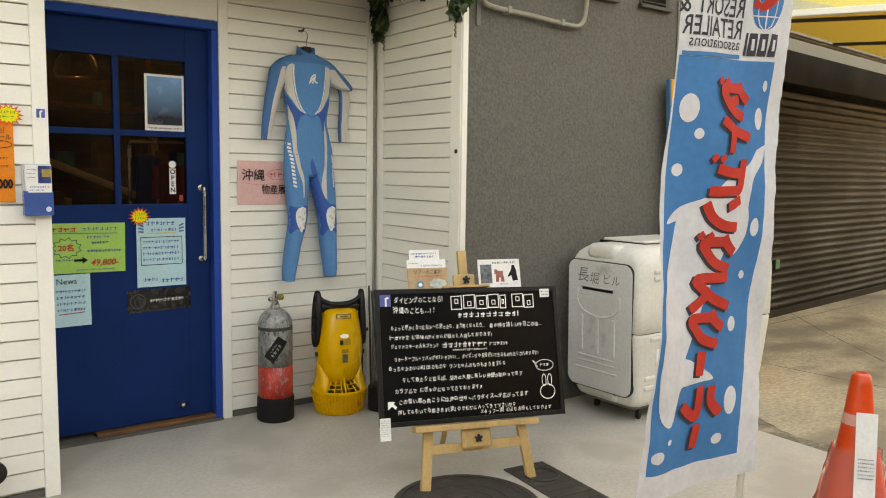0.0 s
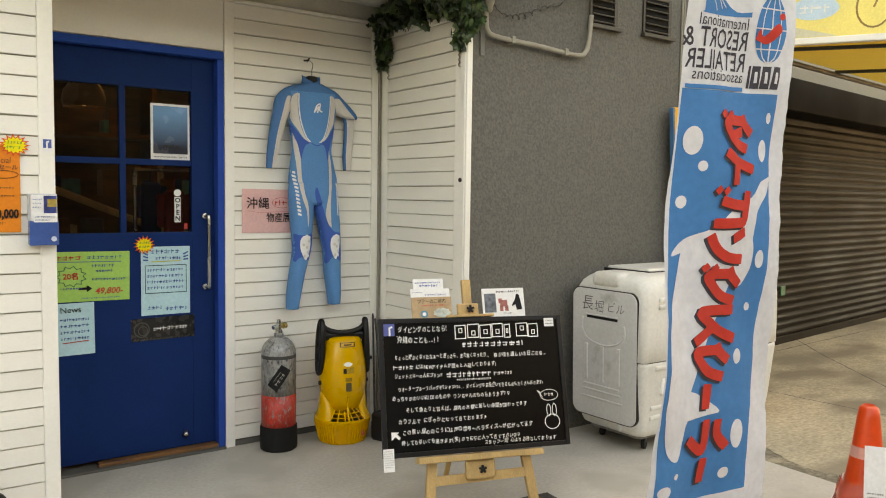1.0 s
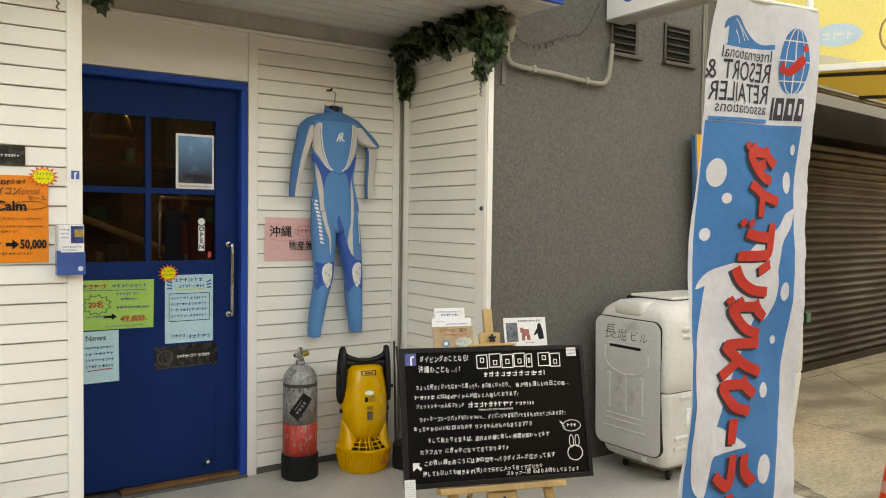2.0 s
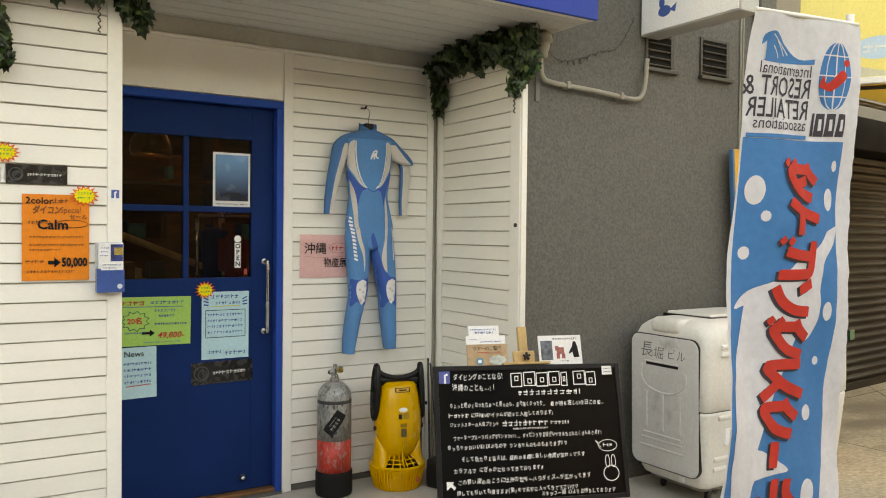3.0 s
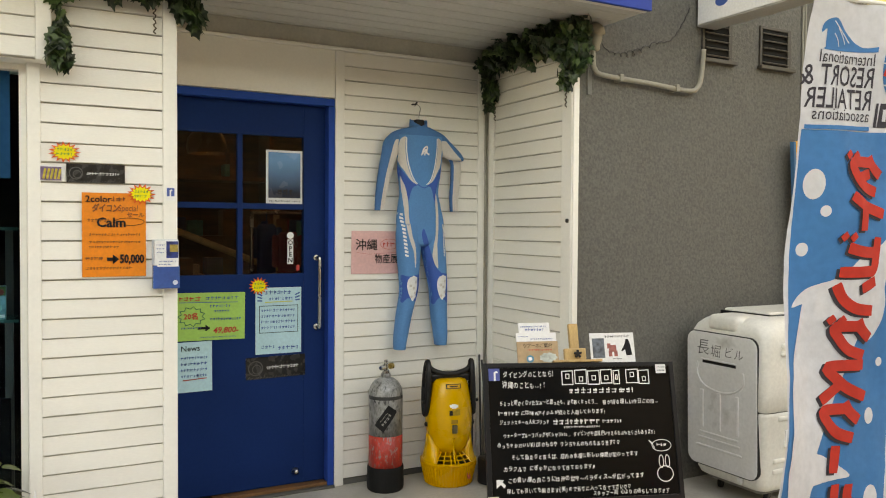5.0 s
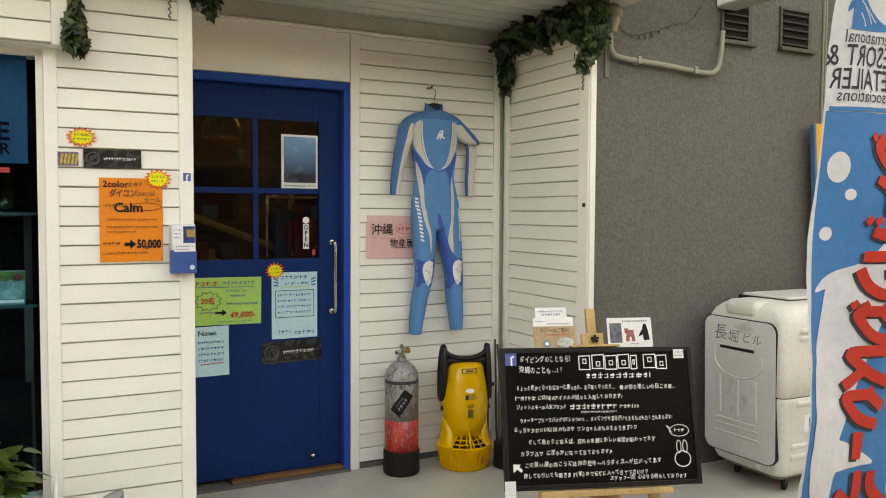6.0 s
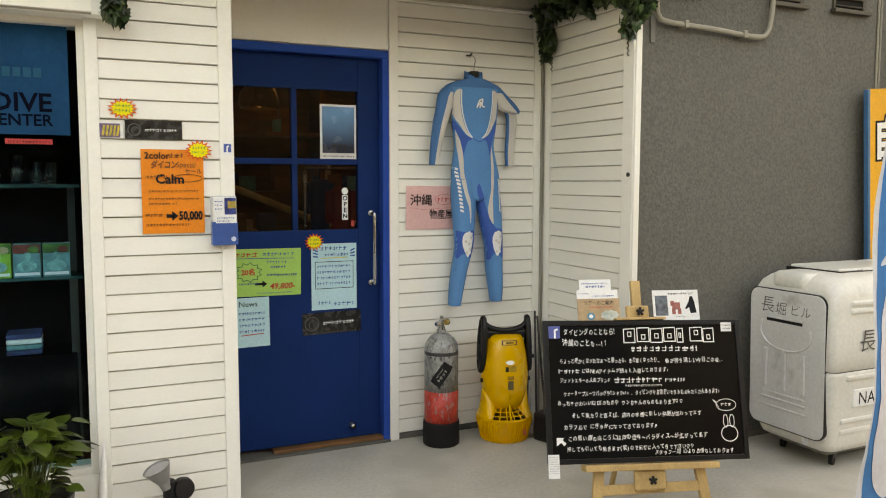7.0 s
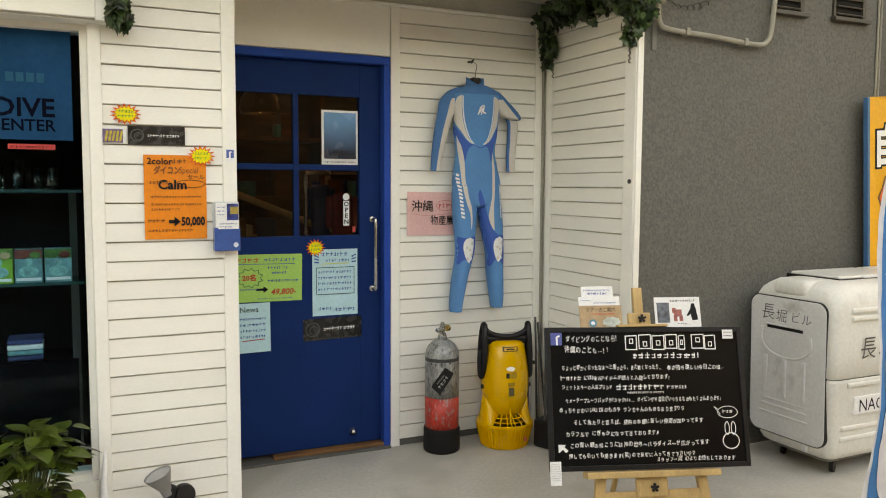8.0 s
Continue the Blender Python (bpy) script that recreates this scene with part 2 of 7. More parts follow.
def lathe(profile, seg=32, bm=None, m=None, cap=True):
    """A turned body round z, from (radius, height) pairs."""
    b = bmesh.new()
    rings = [[b.verts.new((r * math.cos(a), r * math.sin(a), z)) for a in (2 * math.pi * i / seg for i in range(seg))] for r, z in profile]
    for lo, hi in zip(rings, rings[1:]):
        for i in range(seg):
            b.faces.new((lo[i], lo[(i + 1) % seg], hi[(i + 1) % seg], hi[i]))
    if cap:
        b.faces.new(rings[0][::-1]), b.faces.new(rings[-1])
    return joined(bm, b, m)


def tube(points, radius, seg=10, bm=None, m=None, flat=1.0):
    """A round bar along points; radius may be a list."""
    b = bmesh.new()
    pts = [Vector(p) for p in points]
    rad = radius if isinstance(radius, (list, tuple)) else [radius] * len(pts)
    rings = []
    for i, p in enumerate(pts):
        d = (pts[min(i + 1, len(pts) - 1)] - pts[max(i - 1, 0)]).normalized()
        side = d.cross(Vector((0, 1, 0)) if abs(d.y) < 0.9 else Vector((1, 0, 0))).normalized()
        up = side.cross(d).normalized()
        rings.append([b.verts.new(p + rad[i] * (side * math.cos(a) + up * flat * math.sin(a))) for a in (2 * math.pi * k / seg for k in range(seg))])
    for lo, hi in zip(rings, rings[1:]):
        for k in range(seg):
            b.faces.new((lo[k], lo[(k + 1) % seg], hi[(k + 1) % seg], hi[k]))
    b.faces.new(rings[0][::-1]), b.faces.new(rings[-1])
    bmesh.ops.recalc_face_normals(b, faces=list(b.faces))
    return joined(bm, b, m)


def bend(points, n=6):
    """A smooth line through a few points."""
    pts = [Vector(p) for p in points]
    out = []
    for i in range(len(pts) - 1):
        a, b, c, d = pts[max(i - 1, 0)], pts[i], pts[i + 1], pts[min(i + 2, len(pts) - 1)]
        for k in range(n):
            t = k / n
            out.append(0.5 * ((2 * b) + (c - a) * t + (2 * a - 5 * b + 4 * c - d) * t * t + (3 * b - a - 3 * c + d) * t ** 3))
    return out + [pts[-1]]


def write(s, size, x, z, bm=None, m=None, align="LEFT", squash=1.0, slant=0.0, thick=0.0):
    """Lettering standing in the xz plane, seen from -y."""
    cu = bpy.data.curves.new("text", "FONT")
    cu.body, cu.size, cu.align_x, cu.shear = s, size, align, slant
    cu.resolution_u, cu.offset = 2, thick
    ob = bpy.data.objects.new("text", cu)
    scene.collection.objects.link(ob)
    me = bpy.data.meshes.new_from_object(ob)
    b = bmesh.new()
    b.from_mesh(me)
    bpy.data.objects.remove(ob)
    bpy.data.curves.remove(cu)
    bpy.data.meshes.remove(me)
    bmesh.ops.transform(b, verts=b.verts, matrix=Matrix.Translation((x, 0, z)) @ Matrix.Rotation(radians(90), 4, "X") @ Matrix.Diagonal((squash, 1, 1, 1)))
    return joined(bm, b, m)


def sheet(x0, x1, z0, z1, y=0.0, bm=None, thick=0.0008, m=None):
    return slab(x0, x1, y - thick, y, z0, z1, 0, bm, m)


def bars(rows, bm=None, y=-0.002, seed=3, gap=0.25):
    """Rows of unreadable writing: (x0, x1, z, height)."""
    rnd = random.Random(seed)
    b = bmesh.new() if bm is None else bm
    for x0, x1, z, h in rows:
        x = x0
        while x < x1 - h * 0.3:
            w = min(h * rnd.uniform(0.5, 1.1), x1 - x)
            k = rnd.random()
            t = h * 0.16
            slab(x, x + w, y - 0.0004, y, z + h * rnd.uniform(0.35, 0.6), z + h * rnd.uniform(0.62, 0.72), 0, b)
            slab(x + w * k * 0.7, x + w * k * 0.7 + t, y - 0.0004, y, z, z + h * rnd.uniform(0.75, 1.0), 0, b)
            if k > 0.4:
                slab(x, x + w * 0.8, y - 0.0004, y, z + h * 0.05, z + h * 0.18, 0, b)
            x += w + h * gap
    return b


def script(name, rows, material, parent, y=-0.002, seed=3):
    """Unreadable writing, each line a part."""
    for i, row in enumerate(rows):
        part(name, bars([row], y=y, seed=seed + i), material, parent)


def burst(x, z, rx, rz, n=16, y=0.0, inner=0.72, bm=None, thick=0.001):
    b = bmesh.new()
    vs = []
    for i in range(2 * n):
        a = math.pi * i / n
        k = 1.0 if i % 2 == 0 else inner
        vs.append(b.verts.new((x + rx * k * math.cos(a), y, z + rz * k * math.sin(a))))
    f = b.faces.new(vs)
    r = bmesh.ops.extrude_face_region(b, geom=[f])
    bmesh.ops.translate(b, verts=[v for v in r["geom"] if isinstance(v, bmesh.types.BMVert)], vec=(0, -thick, 0))
    bmesh.ops.recalc_face_normals(b, faces=list(b.faces))
    return joined(bm, b)


def disc(x, z, rx, rz, y=0.0, n=24, bm=None, a0=0.0):
    b = bmesh.new()
    b.faces.new([b.verts.new((x + rx * math.cos(a0 + 2 * math.pi * i / n), y, z + rz * math.sin(a0 + 2 * math.pi * i / n))) for i in range(n)])
    return joined(bm, b)


def stroke(points, width, y=0.0, bm=None):
    """A flat pen line in the xz plane."""
    b = bmesh.new() if bm is None else bm
    y0 = y - 0.0004 * (len(b.faces) % 5 > 0)
    for i, ((xa, za), (xb, zb)) in enumerate(zip(points, points[1:])):
        y = y0 - 0.00012 * (i % 3)
        d = Vector((xb - xa, 0, zb - za))
        if d.length < 1e-6:
            continue
        s = Vector((-d.z, 0, d.x)).normalized() * width / 2
        e = d.normalized() * width * 0.35
        q = [Vector((xa, y, za)) - s - e, Vector((xa, y, za)) + s - e, Vector((xb, y, zb)) + s + e, Vector((xb, y, zb)) - s + e]
        b.faces.new([b.verts.new(v) for v in q])
    return b


def ribbon(points, width, bm):
    """A flat brush line with mitred turns in the xz plane."""
    pts = [Vector((x, 0, z)) for x, z in points]
    y = -0.00025 * (len(bm.faces) % 4)
    rows = []
    for i, p in enumerate(pts):
        d = (pts[min(i + 1, len(pts) - 1)] - pts[max(i - 1, 0)]).normalized()
        w = width * (0.5 if 0 < i < len(pts) - 1 else 0.46)
        side = Vector((-d.z, 0, d.x)) * w
        rows.append((bm.verts.new(p - side + Vector((0, y, 0))), bm.verts.new(p + side + Vector((0, y, 0)))))
    for (a, b), (c, d) in zip(rows, rows[1:]):
        bm.faces.new((a, b, d, c))
    return bm


def oval(x, z, rx, rz, n=24, a0=0, a1=360):
    return [(x + rx * math.cos(radians(a0 + (a1 - a0) * i / n)), z + rz * math.sin(radians(a0 + (a1 - a0) * i / n))) for i in range(n + 1)]


# ---- the setting ----
CEIL = 2.45


def siding(wall, length, z0, z1, m, LINE=1.648, PITCH=0.0764):
    """Lapped boards on a wall; local x along it, -y out of it. Each board is a piece."""
    b = bmesh.new()
    prof = [(-0.0008, 0.0), (-0.0150, 0), (-0.0165, 0.0025), (-0.0100, PITCH - 0.0054), (-0.0008, PITCH - 0.0050)]
    ends = [[b.verts.new((x, y, z)) for y, z in prof] for x in (0, length)]
    for i in range(5):
        j = (i + 1) % 5
        b.faces.new((ends[0][i], ends[0][j], ends[1][j], ends[1][i]))
    b.faces.new(ends[0][::-1]), b.faces.new(ends[1])
    bmesh.ops.recalc_face_normals(b, faces=list(b.faces))
    me = bpy.data.meshes.new("board")
    b.to_mesh(me), b.free()
    me.materials.append(WHITE)
    # thin sheet in the gaps, coloured for groove shade
    part("backing", slab(0, length, -0.0004, 0, z0, z1, 0, None, m), JOINT, wall)
    k = math.ceil((z0 - LINE) / PITCH)
    rnd = random.Random(int(length * 1000))
    while LINE + k * PITCH < z1 - 0.02:
        ob = new("board", me)
        ob.parent = wall
        ob.matrix_world = m @ pose(0, rnd.uniform(-0.0008, 0.0008), LINE + k * PITCH + rnd.uniform(-0.0008, 0.0008), 0, 0, rnd.uniform(-0.02, 0.02))
        k += 1


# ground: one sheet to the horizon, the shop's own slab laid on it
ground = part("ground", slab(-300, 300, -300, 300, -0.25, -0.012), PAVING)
tagged(ground, "worn brown concrete street with cracks, stains and painted sun dapple", "ground", kind="structure")
slab_bm = bmesh.new()
top = [slab_bm.verts.new(p) for p in ((-6, 3.2, 0), (-6, -3.5, 0), (3.88, -3.5, 0), (3.98, -1.7, 0), (4.05, -0.55, 0), (4.05, 3.2, 0))]
f = slab_bm.faces.new(top)
r = bmesh.ops.extrude_face_region(slab_bm, geom=[f])
bmesh.ops.translate(slab_bm, verts=[v for v in r["geom"] if isinstance(v, bmesh.types.BMVert)], vec=(0, 0, -0.1))
bmesh.ops.recalc_face_normals(slab_bm, faces=list(slab_bm.faces))
# unseen dark road sheet, added so less ground light reaches the upper walls
tagged(part("road", slab(-80, 80, -9.9, -3.52, -0.2, -0.008), mat("low_bounce_asphalt", (0.055, 0.053, 0.050), 0.9, 0.25, 1.2, 0.6, 50, fine=0.3)), "dark unseen asphalt street added before the shop to cut bounce light", "road", kind="structure")
tagged(part("floor", slab_bm, CONCRETE), "smooth grey concrete forecourt slab, scuffed and stained", "floor", kind="structure")

# back wall of the entrance, with the door's opening
wall_door = thing("wall_door", "white painted lapped-board wall beside the blue door", "wall", kind="structure")
b = slab(1.72, 2.72, 0.0, 0.12, 0, 2.7)
slab(0.3, 0.76, 0.0, 0.12, 0, 2.7, 0, b)
slab(0.76, 1.72, 0.0, 0.12, 2.085, 2.7, 0, b)
part("wall_body", b, TRIM, wall_door)
siding(wall_door, 2.610 - 1.774, 0.03, 2.33, pose(1.774, 0, 0), 1.653, 0.077)
part("foot_strip", slab(1.774, 2.66, -0.012, 0.0, 0, 0.032, 0.002), DARK_STRIP, wall_door)
part("casing", slab(1.723, 1.775, -0.022, 0.0, 0.0, 2.345, 0.003), TRIM, wall_door)
part("corner_strip", slab(2.610, 2.662, -0.02, 0.0, 0.0, 2.345, 0.003), TRIM, wall_door)
part("head_board", slab(0.78, 1.723, -0.012, 0.0, 2.09, 2.345, 0.002), TRIM, wall_door)
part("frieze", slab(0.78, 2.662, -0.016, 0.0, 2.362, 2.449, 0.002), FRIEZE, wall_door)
part("picture_rail", slab(0.78, 2.662, -0.030, 0.0, 2.345, 2.362, 0.004), TRIM, wall_door)

# side wall of the entrance
wall_side = thing("wall_side", "white lapped-board side wall of the entrance", "wall", kind="structure")
part("wall_body", slab(2.682, 2.698, -0.83, 0.12, 0, 2.449), TRIM, wall_side)
siding(wall_side, 0.757 - 0.104, 0.03, 2.42, pose(2.682, -0.104, 0, 0, 0, -90), 1.644, 0.077)
part("inner_strip", slab(2.664, 2.682, -0.104, -0.045, 0, 2.449, 0.003), TRIM, wall_side)
part("outer_strip", slab(2.664, 2.682, -0.84, -0.757, 0, 2.449, 0.003), TRIM, wall_side)
part("end_board", slab(2.668, 2.702, -0.852, -0.832, 0, 2.449, 0.003), TRIM, wall_side)
part("foot_strip", slab(2.672, 2.682, -0.757, -0.104, 0, 0.032, 0.002), DARK_STRIP, wall_side)
knob = part("round_stud", lathe([(0.004, -0.004), (0.011, -0.004), (0.011, 0.004), (0.008, 0.007)], 16, m=pose(2.662, -0.813, 1.442, 0, -90, 0)), BLACKMETAL, None, smooth=True)
tagged(knob, "small dark round stud on the white trim", "stud")
cord = part("corner_cable", tube([(2.655, -0.028, z) for z in np.linspace(0.02, 2.3, 12)], 0.007, 8), PIPE)
tagged(cord, "thin grey cable running up the inner corner", "cable")

# front pier with the posters
wall_pier = thing("wall_pier", "white lapped-board pier between door and shop window", "wall", kind="structure")
part("wall_body", slab(0.262, 0.80, -0.585, 0.12, 0, 2.449), TRIM, wall_pier)
siding(wall_pier, 0.757 - 0.309, 0.03, 2.44, pose(0.309, -0.585, 0))
part("left_strip", slab(0.262, 0.309, -0.607, -0.585, 0, 2.449, 0.003), TRIM, wall_pier)
part("right_strip", slab(0.757, 0.814, -0.607, -0.585, 0, 2.449, 0.003), TRIM, wall_pier)
part("inner_strip", slab(0.80, 0.814, -0.585, -0.5, 0, 2.449, 0.003), TRIM, wall_pier)
part("foot_strip", slab(0.309, 0.757, -0.597, -0.585, 0, 0.032, 0.002), DARK_STRIP, wall_pier)

# shop window: wall below, box head above, glass in a frame
wall_window = thing("wall_window", "cream wall under and over the shop window", "wall", kind="structure")
part("wall_body", slab(-3.2, 0.262, -0.585, -0.40, 0, 0.235), TRIM, wall_window)
part("box_head", slab(-3.2, 0.340, -0.664, -0.40, 2.022, 2.449, 0.004), TRIM, wall_window)
siding(wall_window, 3.49, 2.024, 2.44, pose(-3.2, -0.664, 0))
part("head_trim", slab(0.291, 0.346, -0.688, -0.664, 2.020, 2.449, 0.003), TRIM, wall_window)
window_1 = thing("window_1", "large shop window with dark interior and blue lettered film", "window", kind="structure")
b = slab(0.236, 0.262, -0.56, -0.44, 0.235, 2.022, 0.002)
slab(-3.2, 0.236, -0.56, -0.44, 0.235, 0.262, 0.002, b)
slab(-3.2, 0.236, -0.56, -0.44, 1.998, 2.022, 0.002, b)
part("window_frame", b, TRIM, window_1)
pane = part("pane", slab(-3.2, 0.238, -0.512, -0.506, 0.258, 2.002), SHOPGLASS, window_1)
pane.visible_shadow = False
film_ob = part("blue_film", slab(-0.75, 0.205, -0.5135, -0.5125, 1.583, 1.998), BLUEVINYL, window_1, "dark blue translucent film with lettering")
b = write("DIVE", 0.098, 0.145, 1.672, align="RIGHT", squash=1.02, thick=0.002)
write("CENTER", 0.062, 0.145, 1.617, b, align="RIGHT", squash=1.0, thick=0.001)
bmesh.ops.translate(b, verts=b.verts, vec=(0, -0.516, 0))
part("lettering", b, NAVYINK, film_ob)
b = bmesh.new()
for i in range(4):
    slab(-0.02 + i * 0.035, 0.006 + i * 0.035, -0.5165, -0.5155, 1.80, 1.835, 0, b)
part("emblem", b, mat("faded_teal", (0.004, 0.085, 0.145), 0.5, spec=0.05), film_ob)
b = slab(-0.02, 0.141, -0.5145, -0.5125, 1.547, 1.566)
sticker = part("red_strip", b, REDBAND, window_1, "narrow red sticker")
part("lettering", bars([(-0.012, 0.13, 1.551, 0.010)], y=-0.5155), INK, sticker)

# canopy over the entrance
canopy = thing("canopy_1", "white soffit and blue fascia over the entrance", "canopy", kind="structure")
CANOPY_X, CANOPY_Y = 2.885, -1.135
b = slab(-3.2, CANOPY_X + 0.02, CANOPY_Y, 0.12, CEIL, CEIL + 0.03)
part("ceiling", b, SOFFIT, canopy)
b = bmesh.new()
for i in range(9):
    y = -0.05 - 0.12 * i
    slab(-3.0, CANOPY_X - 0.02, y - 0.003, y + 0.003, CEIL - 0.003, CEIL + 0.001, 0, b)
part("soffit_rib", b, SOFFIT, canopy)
part("edge_strip", slab(-3.2, CANOPY_X, CANOPY_Y - 0.0, CANOPY_Y + 0.03, CEIL - 0.012, CEIL + 0.0, 0.002), TRIM, canopy)
part("fascia", slab(-3.2, CANOPY_X + 0.004, CANOPY_Y - 0.02, CANOPY_Y, CEIL - 0.012, CEIL + 0.62, 0.003), FASCIA, canopy)
part("fascia_return", slab(CANOPY_X, CANOPY_X + 0.02, CANOPY_Y, -0.79, CEIL + 0.031, CEIL + 0.62, 0.003), FASCIA, canopy)

# neighbouring grey building; unseen upper storeys, here and over the shop, added against sun
wall_grey = part("wall_grey", slab(2.699, 4.80, -0.78, 0.9, -0.02, 28.0), GREY_WALL)
tagged(wall_grey, "dark grey roughcast rendered side building wall", "wall", kind="structure")
tagged(part("wall_upper", slab(-45, 2.698, -0.55, 0.9, CEIL + 0.031, 28.0), WALL_PLAIN), "plain unseen upper wall added over the shop to block the sun", "wall", kind="structure")


def vent(x0, x1, z0, z1):
    v = thing("wall_vent", "brown metal louvre vent with sill in the grey wall", "vent", "wall vents")
    y = -0.78
    b = slab(x0, x0 + 0.018, y - 0.012, y + 0.0, z0, z1, 0.002)
    slab(x1 - 0.03, x1, y - 0.012, y + 0.0, z0, z1, 0.002, b)
    slab(x0 + 0.018, x1 - 0.03, y - 0.012, y, z1 - 0.018, z1, 0.002, b)
    part("frame", b, VENTM, v)
    part("backing", slab(x0 + 0.018, x1 - 0.03, y - 0.003, y + 0.0, z0, z1 - 0.018), mat("vent_dark", (0.008, 0.008, 0.008), 0.9), v)
    part("sill", slab(x0 - 0.012, x1 + 0.02, y - 0.035, y, z0 - 0.022, z0, 0.003), VENTM, v)
    n = 5
    for i in range(n):
        z = z0 + (z1 - z0 - 0.02) * (i + 0.5) / n
        part("slat", slab(x0 + 0.018, x1 - 0.03, -0.016, 0.012, -0.003, 0.003, 0, None, pose(0, y - 0.010, z, 24, 0, 0)), VENTM, v)


vent(3.60, 3.835, 2.362, 2.59)
vent(4.064, 4.33, 2.368, 2.60)
pipe_thing = thing("conduit_pipe", "beige painted conduit pipe bent along the grey wall", "pipe")
run = bend([(2.812, -0.815, 2.36), (2.812, -0.815, 2.27), (2.825, -0.815, 2.215), (2.886, -0.815, 2.190), (3.18, -0.815, 2.178), (3.47, -0.815, 2.162), (3.545, -0.815, 2.190), (3.57, -0.815, 2.26), (3.585, -0.815, 2.40)], 6)
part("pipe", tube(run, 0.0135, 12), PIPE, pipe_thing, smooth=True)
part("weather_cap", lathe([(0.016, -0.03), (0.024, -0.02), (0.024, 0.0), (0.030, 0.01), (0.036, 0.045), (0.030, 0.05), (0.050, 0.055), (0.042, 0.09), (0.018, 0.11)], 16, m=pose(2.818, -0.825, 2.335)), PIPE, pipe_thing, smooth=True)
for x, z in ((2.99, 2.186), (3.38, 2.168)):
    part("pipe_clip", slab(x - 0.012, x + 0.012, -0.835, -0.78, z - 0.019, z + 0.019, 0.004), PIPE, pipe_thing)
part("pipe_stub", slab(2.80, 2.828, -0.79, -0.78, 2.09, 2.22, 0.002), mat("lighter_render_patch", (0.17, 0.165, 0.15), 0.8, 0.1, 9), pipe_thing)
path_ = bend([(2.86, -0.79, 2.385), (2.93, -0.79, 2.325), (3.02, -0.79, 2.315), (3.12, -0.79, 2.34), (3.25, -0.79, 2.40), (3.36, -0.79, 2.43), (3.44, -0.79, 2.52), (3.50, -0.79, 2.62)], 16)
b = tube([p + Vector((0.017 * math.sin(i * 0.9), 0, 0.019 * math.cos(i * 0.9))) * max(0.12, 1 - abs(i - 44) / 34) for i, p in enumerate(path_)], 0.0022, 6)
tagged(part("loose_wire", b, BLACKMETAL), "thin dark wire straggling over the grey wall", "wire")
b = tube([(4.577, -0.806, 0.0), (4.577, -0.806, 5.0)], 0.024, 14)
dp = thing("downpipe", "dark rainwater downpipe on the grey wall", "pipe")
part("pipe", b, BLACKMETAL, dp, smooth=True)
for z in (0.9, 2.2, 3.5):
    part("bracket", slab(4.546, 4.608, -0.833, -0.78, z - 0.012, z + 0.012, 0.003), BLACKMETAL, dp)
for dx in (0.0, 0.022):
    w = part("wall_cable", tube([(4.44 + dx, -0.787, z) for z in np.linspace(1.2, 5.0, 8)], 0.0065, 8), PIPE)
    tagged(w, "beige cable running down the grey wall", "cable", "wall cables")
sc = thing("wall_shelf_canopy", "small grey metal canopy on the grey wall", "canopy")
part("plate", slab(4.66, 5.25, -1.02, -0.78, 2.40, 2.425, 0.003), PIPE, sc)
part("bracket", slab(4.70, 4.72, -0.98, -0.78, 2.36, 2.40, 0.002), BLACKMETAL, sc)

# hanging light-box sign
sign = thing("projecting_sign", "white light-box sign with a blue fish mark on the wall", "sign")
part("face", slab(3.55, 3.556, -1.45, -0.80, 2.535, 3.1, 0.002), PAPER, sign)
part("box", slab(3.556, 3.70, -1.46, -0.79, 2.525, 3.11, 0.006), mat("sign_box_grey", (0.40, 0.40, 0.38), 0.5, 0.12, 4), sign)
b = disc(0.0, 0.0, 0.045, 0.03)
b.faces.new([b.verts.new(p) for p in ((0.035, 0, 0.0), (0.085, 0, 0.03), (0.075, 0, -0.02))])
disc(-0.02, 0.05, 0.02, 0.03, bm=b)
bmesh.ops.transform(b, verts=b.verts, matrix=pose(3.5485, -0.97, 2.63, 0, 0, -90))
part("fish_mark", b, INKBLUE, sign)
part("wall_bracket", slab(3.60, 3.66, -0.80, -0.78, 2.56, 3.08), BLACKMETAL, sign)

# roller shutter of the bicycle shop, turned a little from the street line
SH = pose(4.95, -0.12, 0, 0, 0, 6.0)
shutter = thing("roller_shutter", "closed brown steel roller shutter", "shutter", kind="structure", at=SH)
b = bmesh.new()
PIT = 0.075
prof = [(0.0, 0.0), (-0.006, 0.010), (-0.018, 0.026), (-0.020, 0.040), (-0.012, 0.058), (0.0, 0.068), (0.0, PIT)]
ends = [[b.verts.new((x, y, z)) for y, z in prof] for x in (0, 6.6)]
for i in range(len(prof) - 1):
    b.faces.new((ends[0][i], ends[1][i], ends[1][i + 1], ends[0][i + 1]))
bmesh.ops.recalc_face_normals(b, faces=list(b.faces))
slat_me = bpy.data.meshes.new("slat")
b.to_mesh(slat_me), b.free()
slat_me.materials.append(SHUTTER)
for i in range(28):
    o = new("slat", slat_me)
    o.parent = shutter
    o.location = (0.1, 0, 0.06 + i * PIT)
part("bottom_rail", slab(0.1, 6.7, -0.02, 0.02, -0.012, 0.06, 0.004), SHUTTER, shutter)
part("guide", slab(0.0, 0.1, -0.05, 0.05, -0.012, 2.2, 0.004), BLACKMETAL, shutter)
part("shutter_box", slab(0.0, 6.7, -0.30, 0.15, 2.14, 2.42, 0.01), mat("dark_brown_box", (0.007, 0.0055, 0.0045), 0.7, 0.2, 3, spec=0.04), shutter)
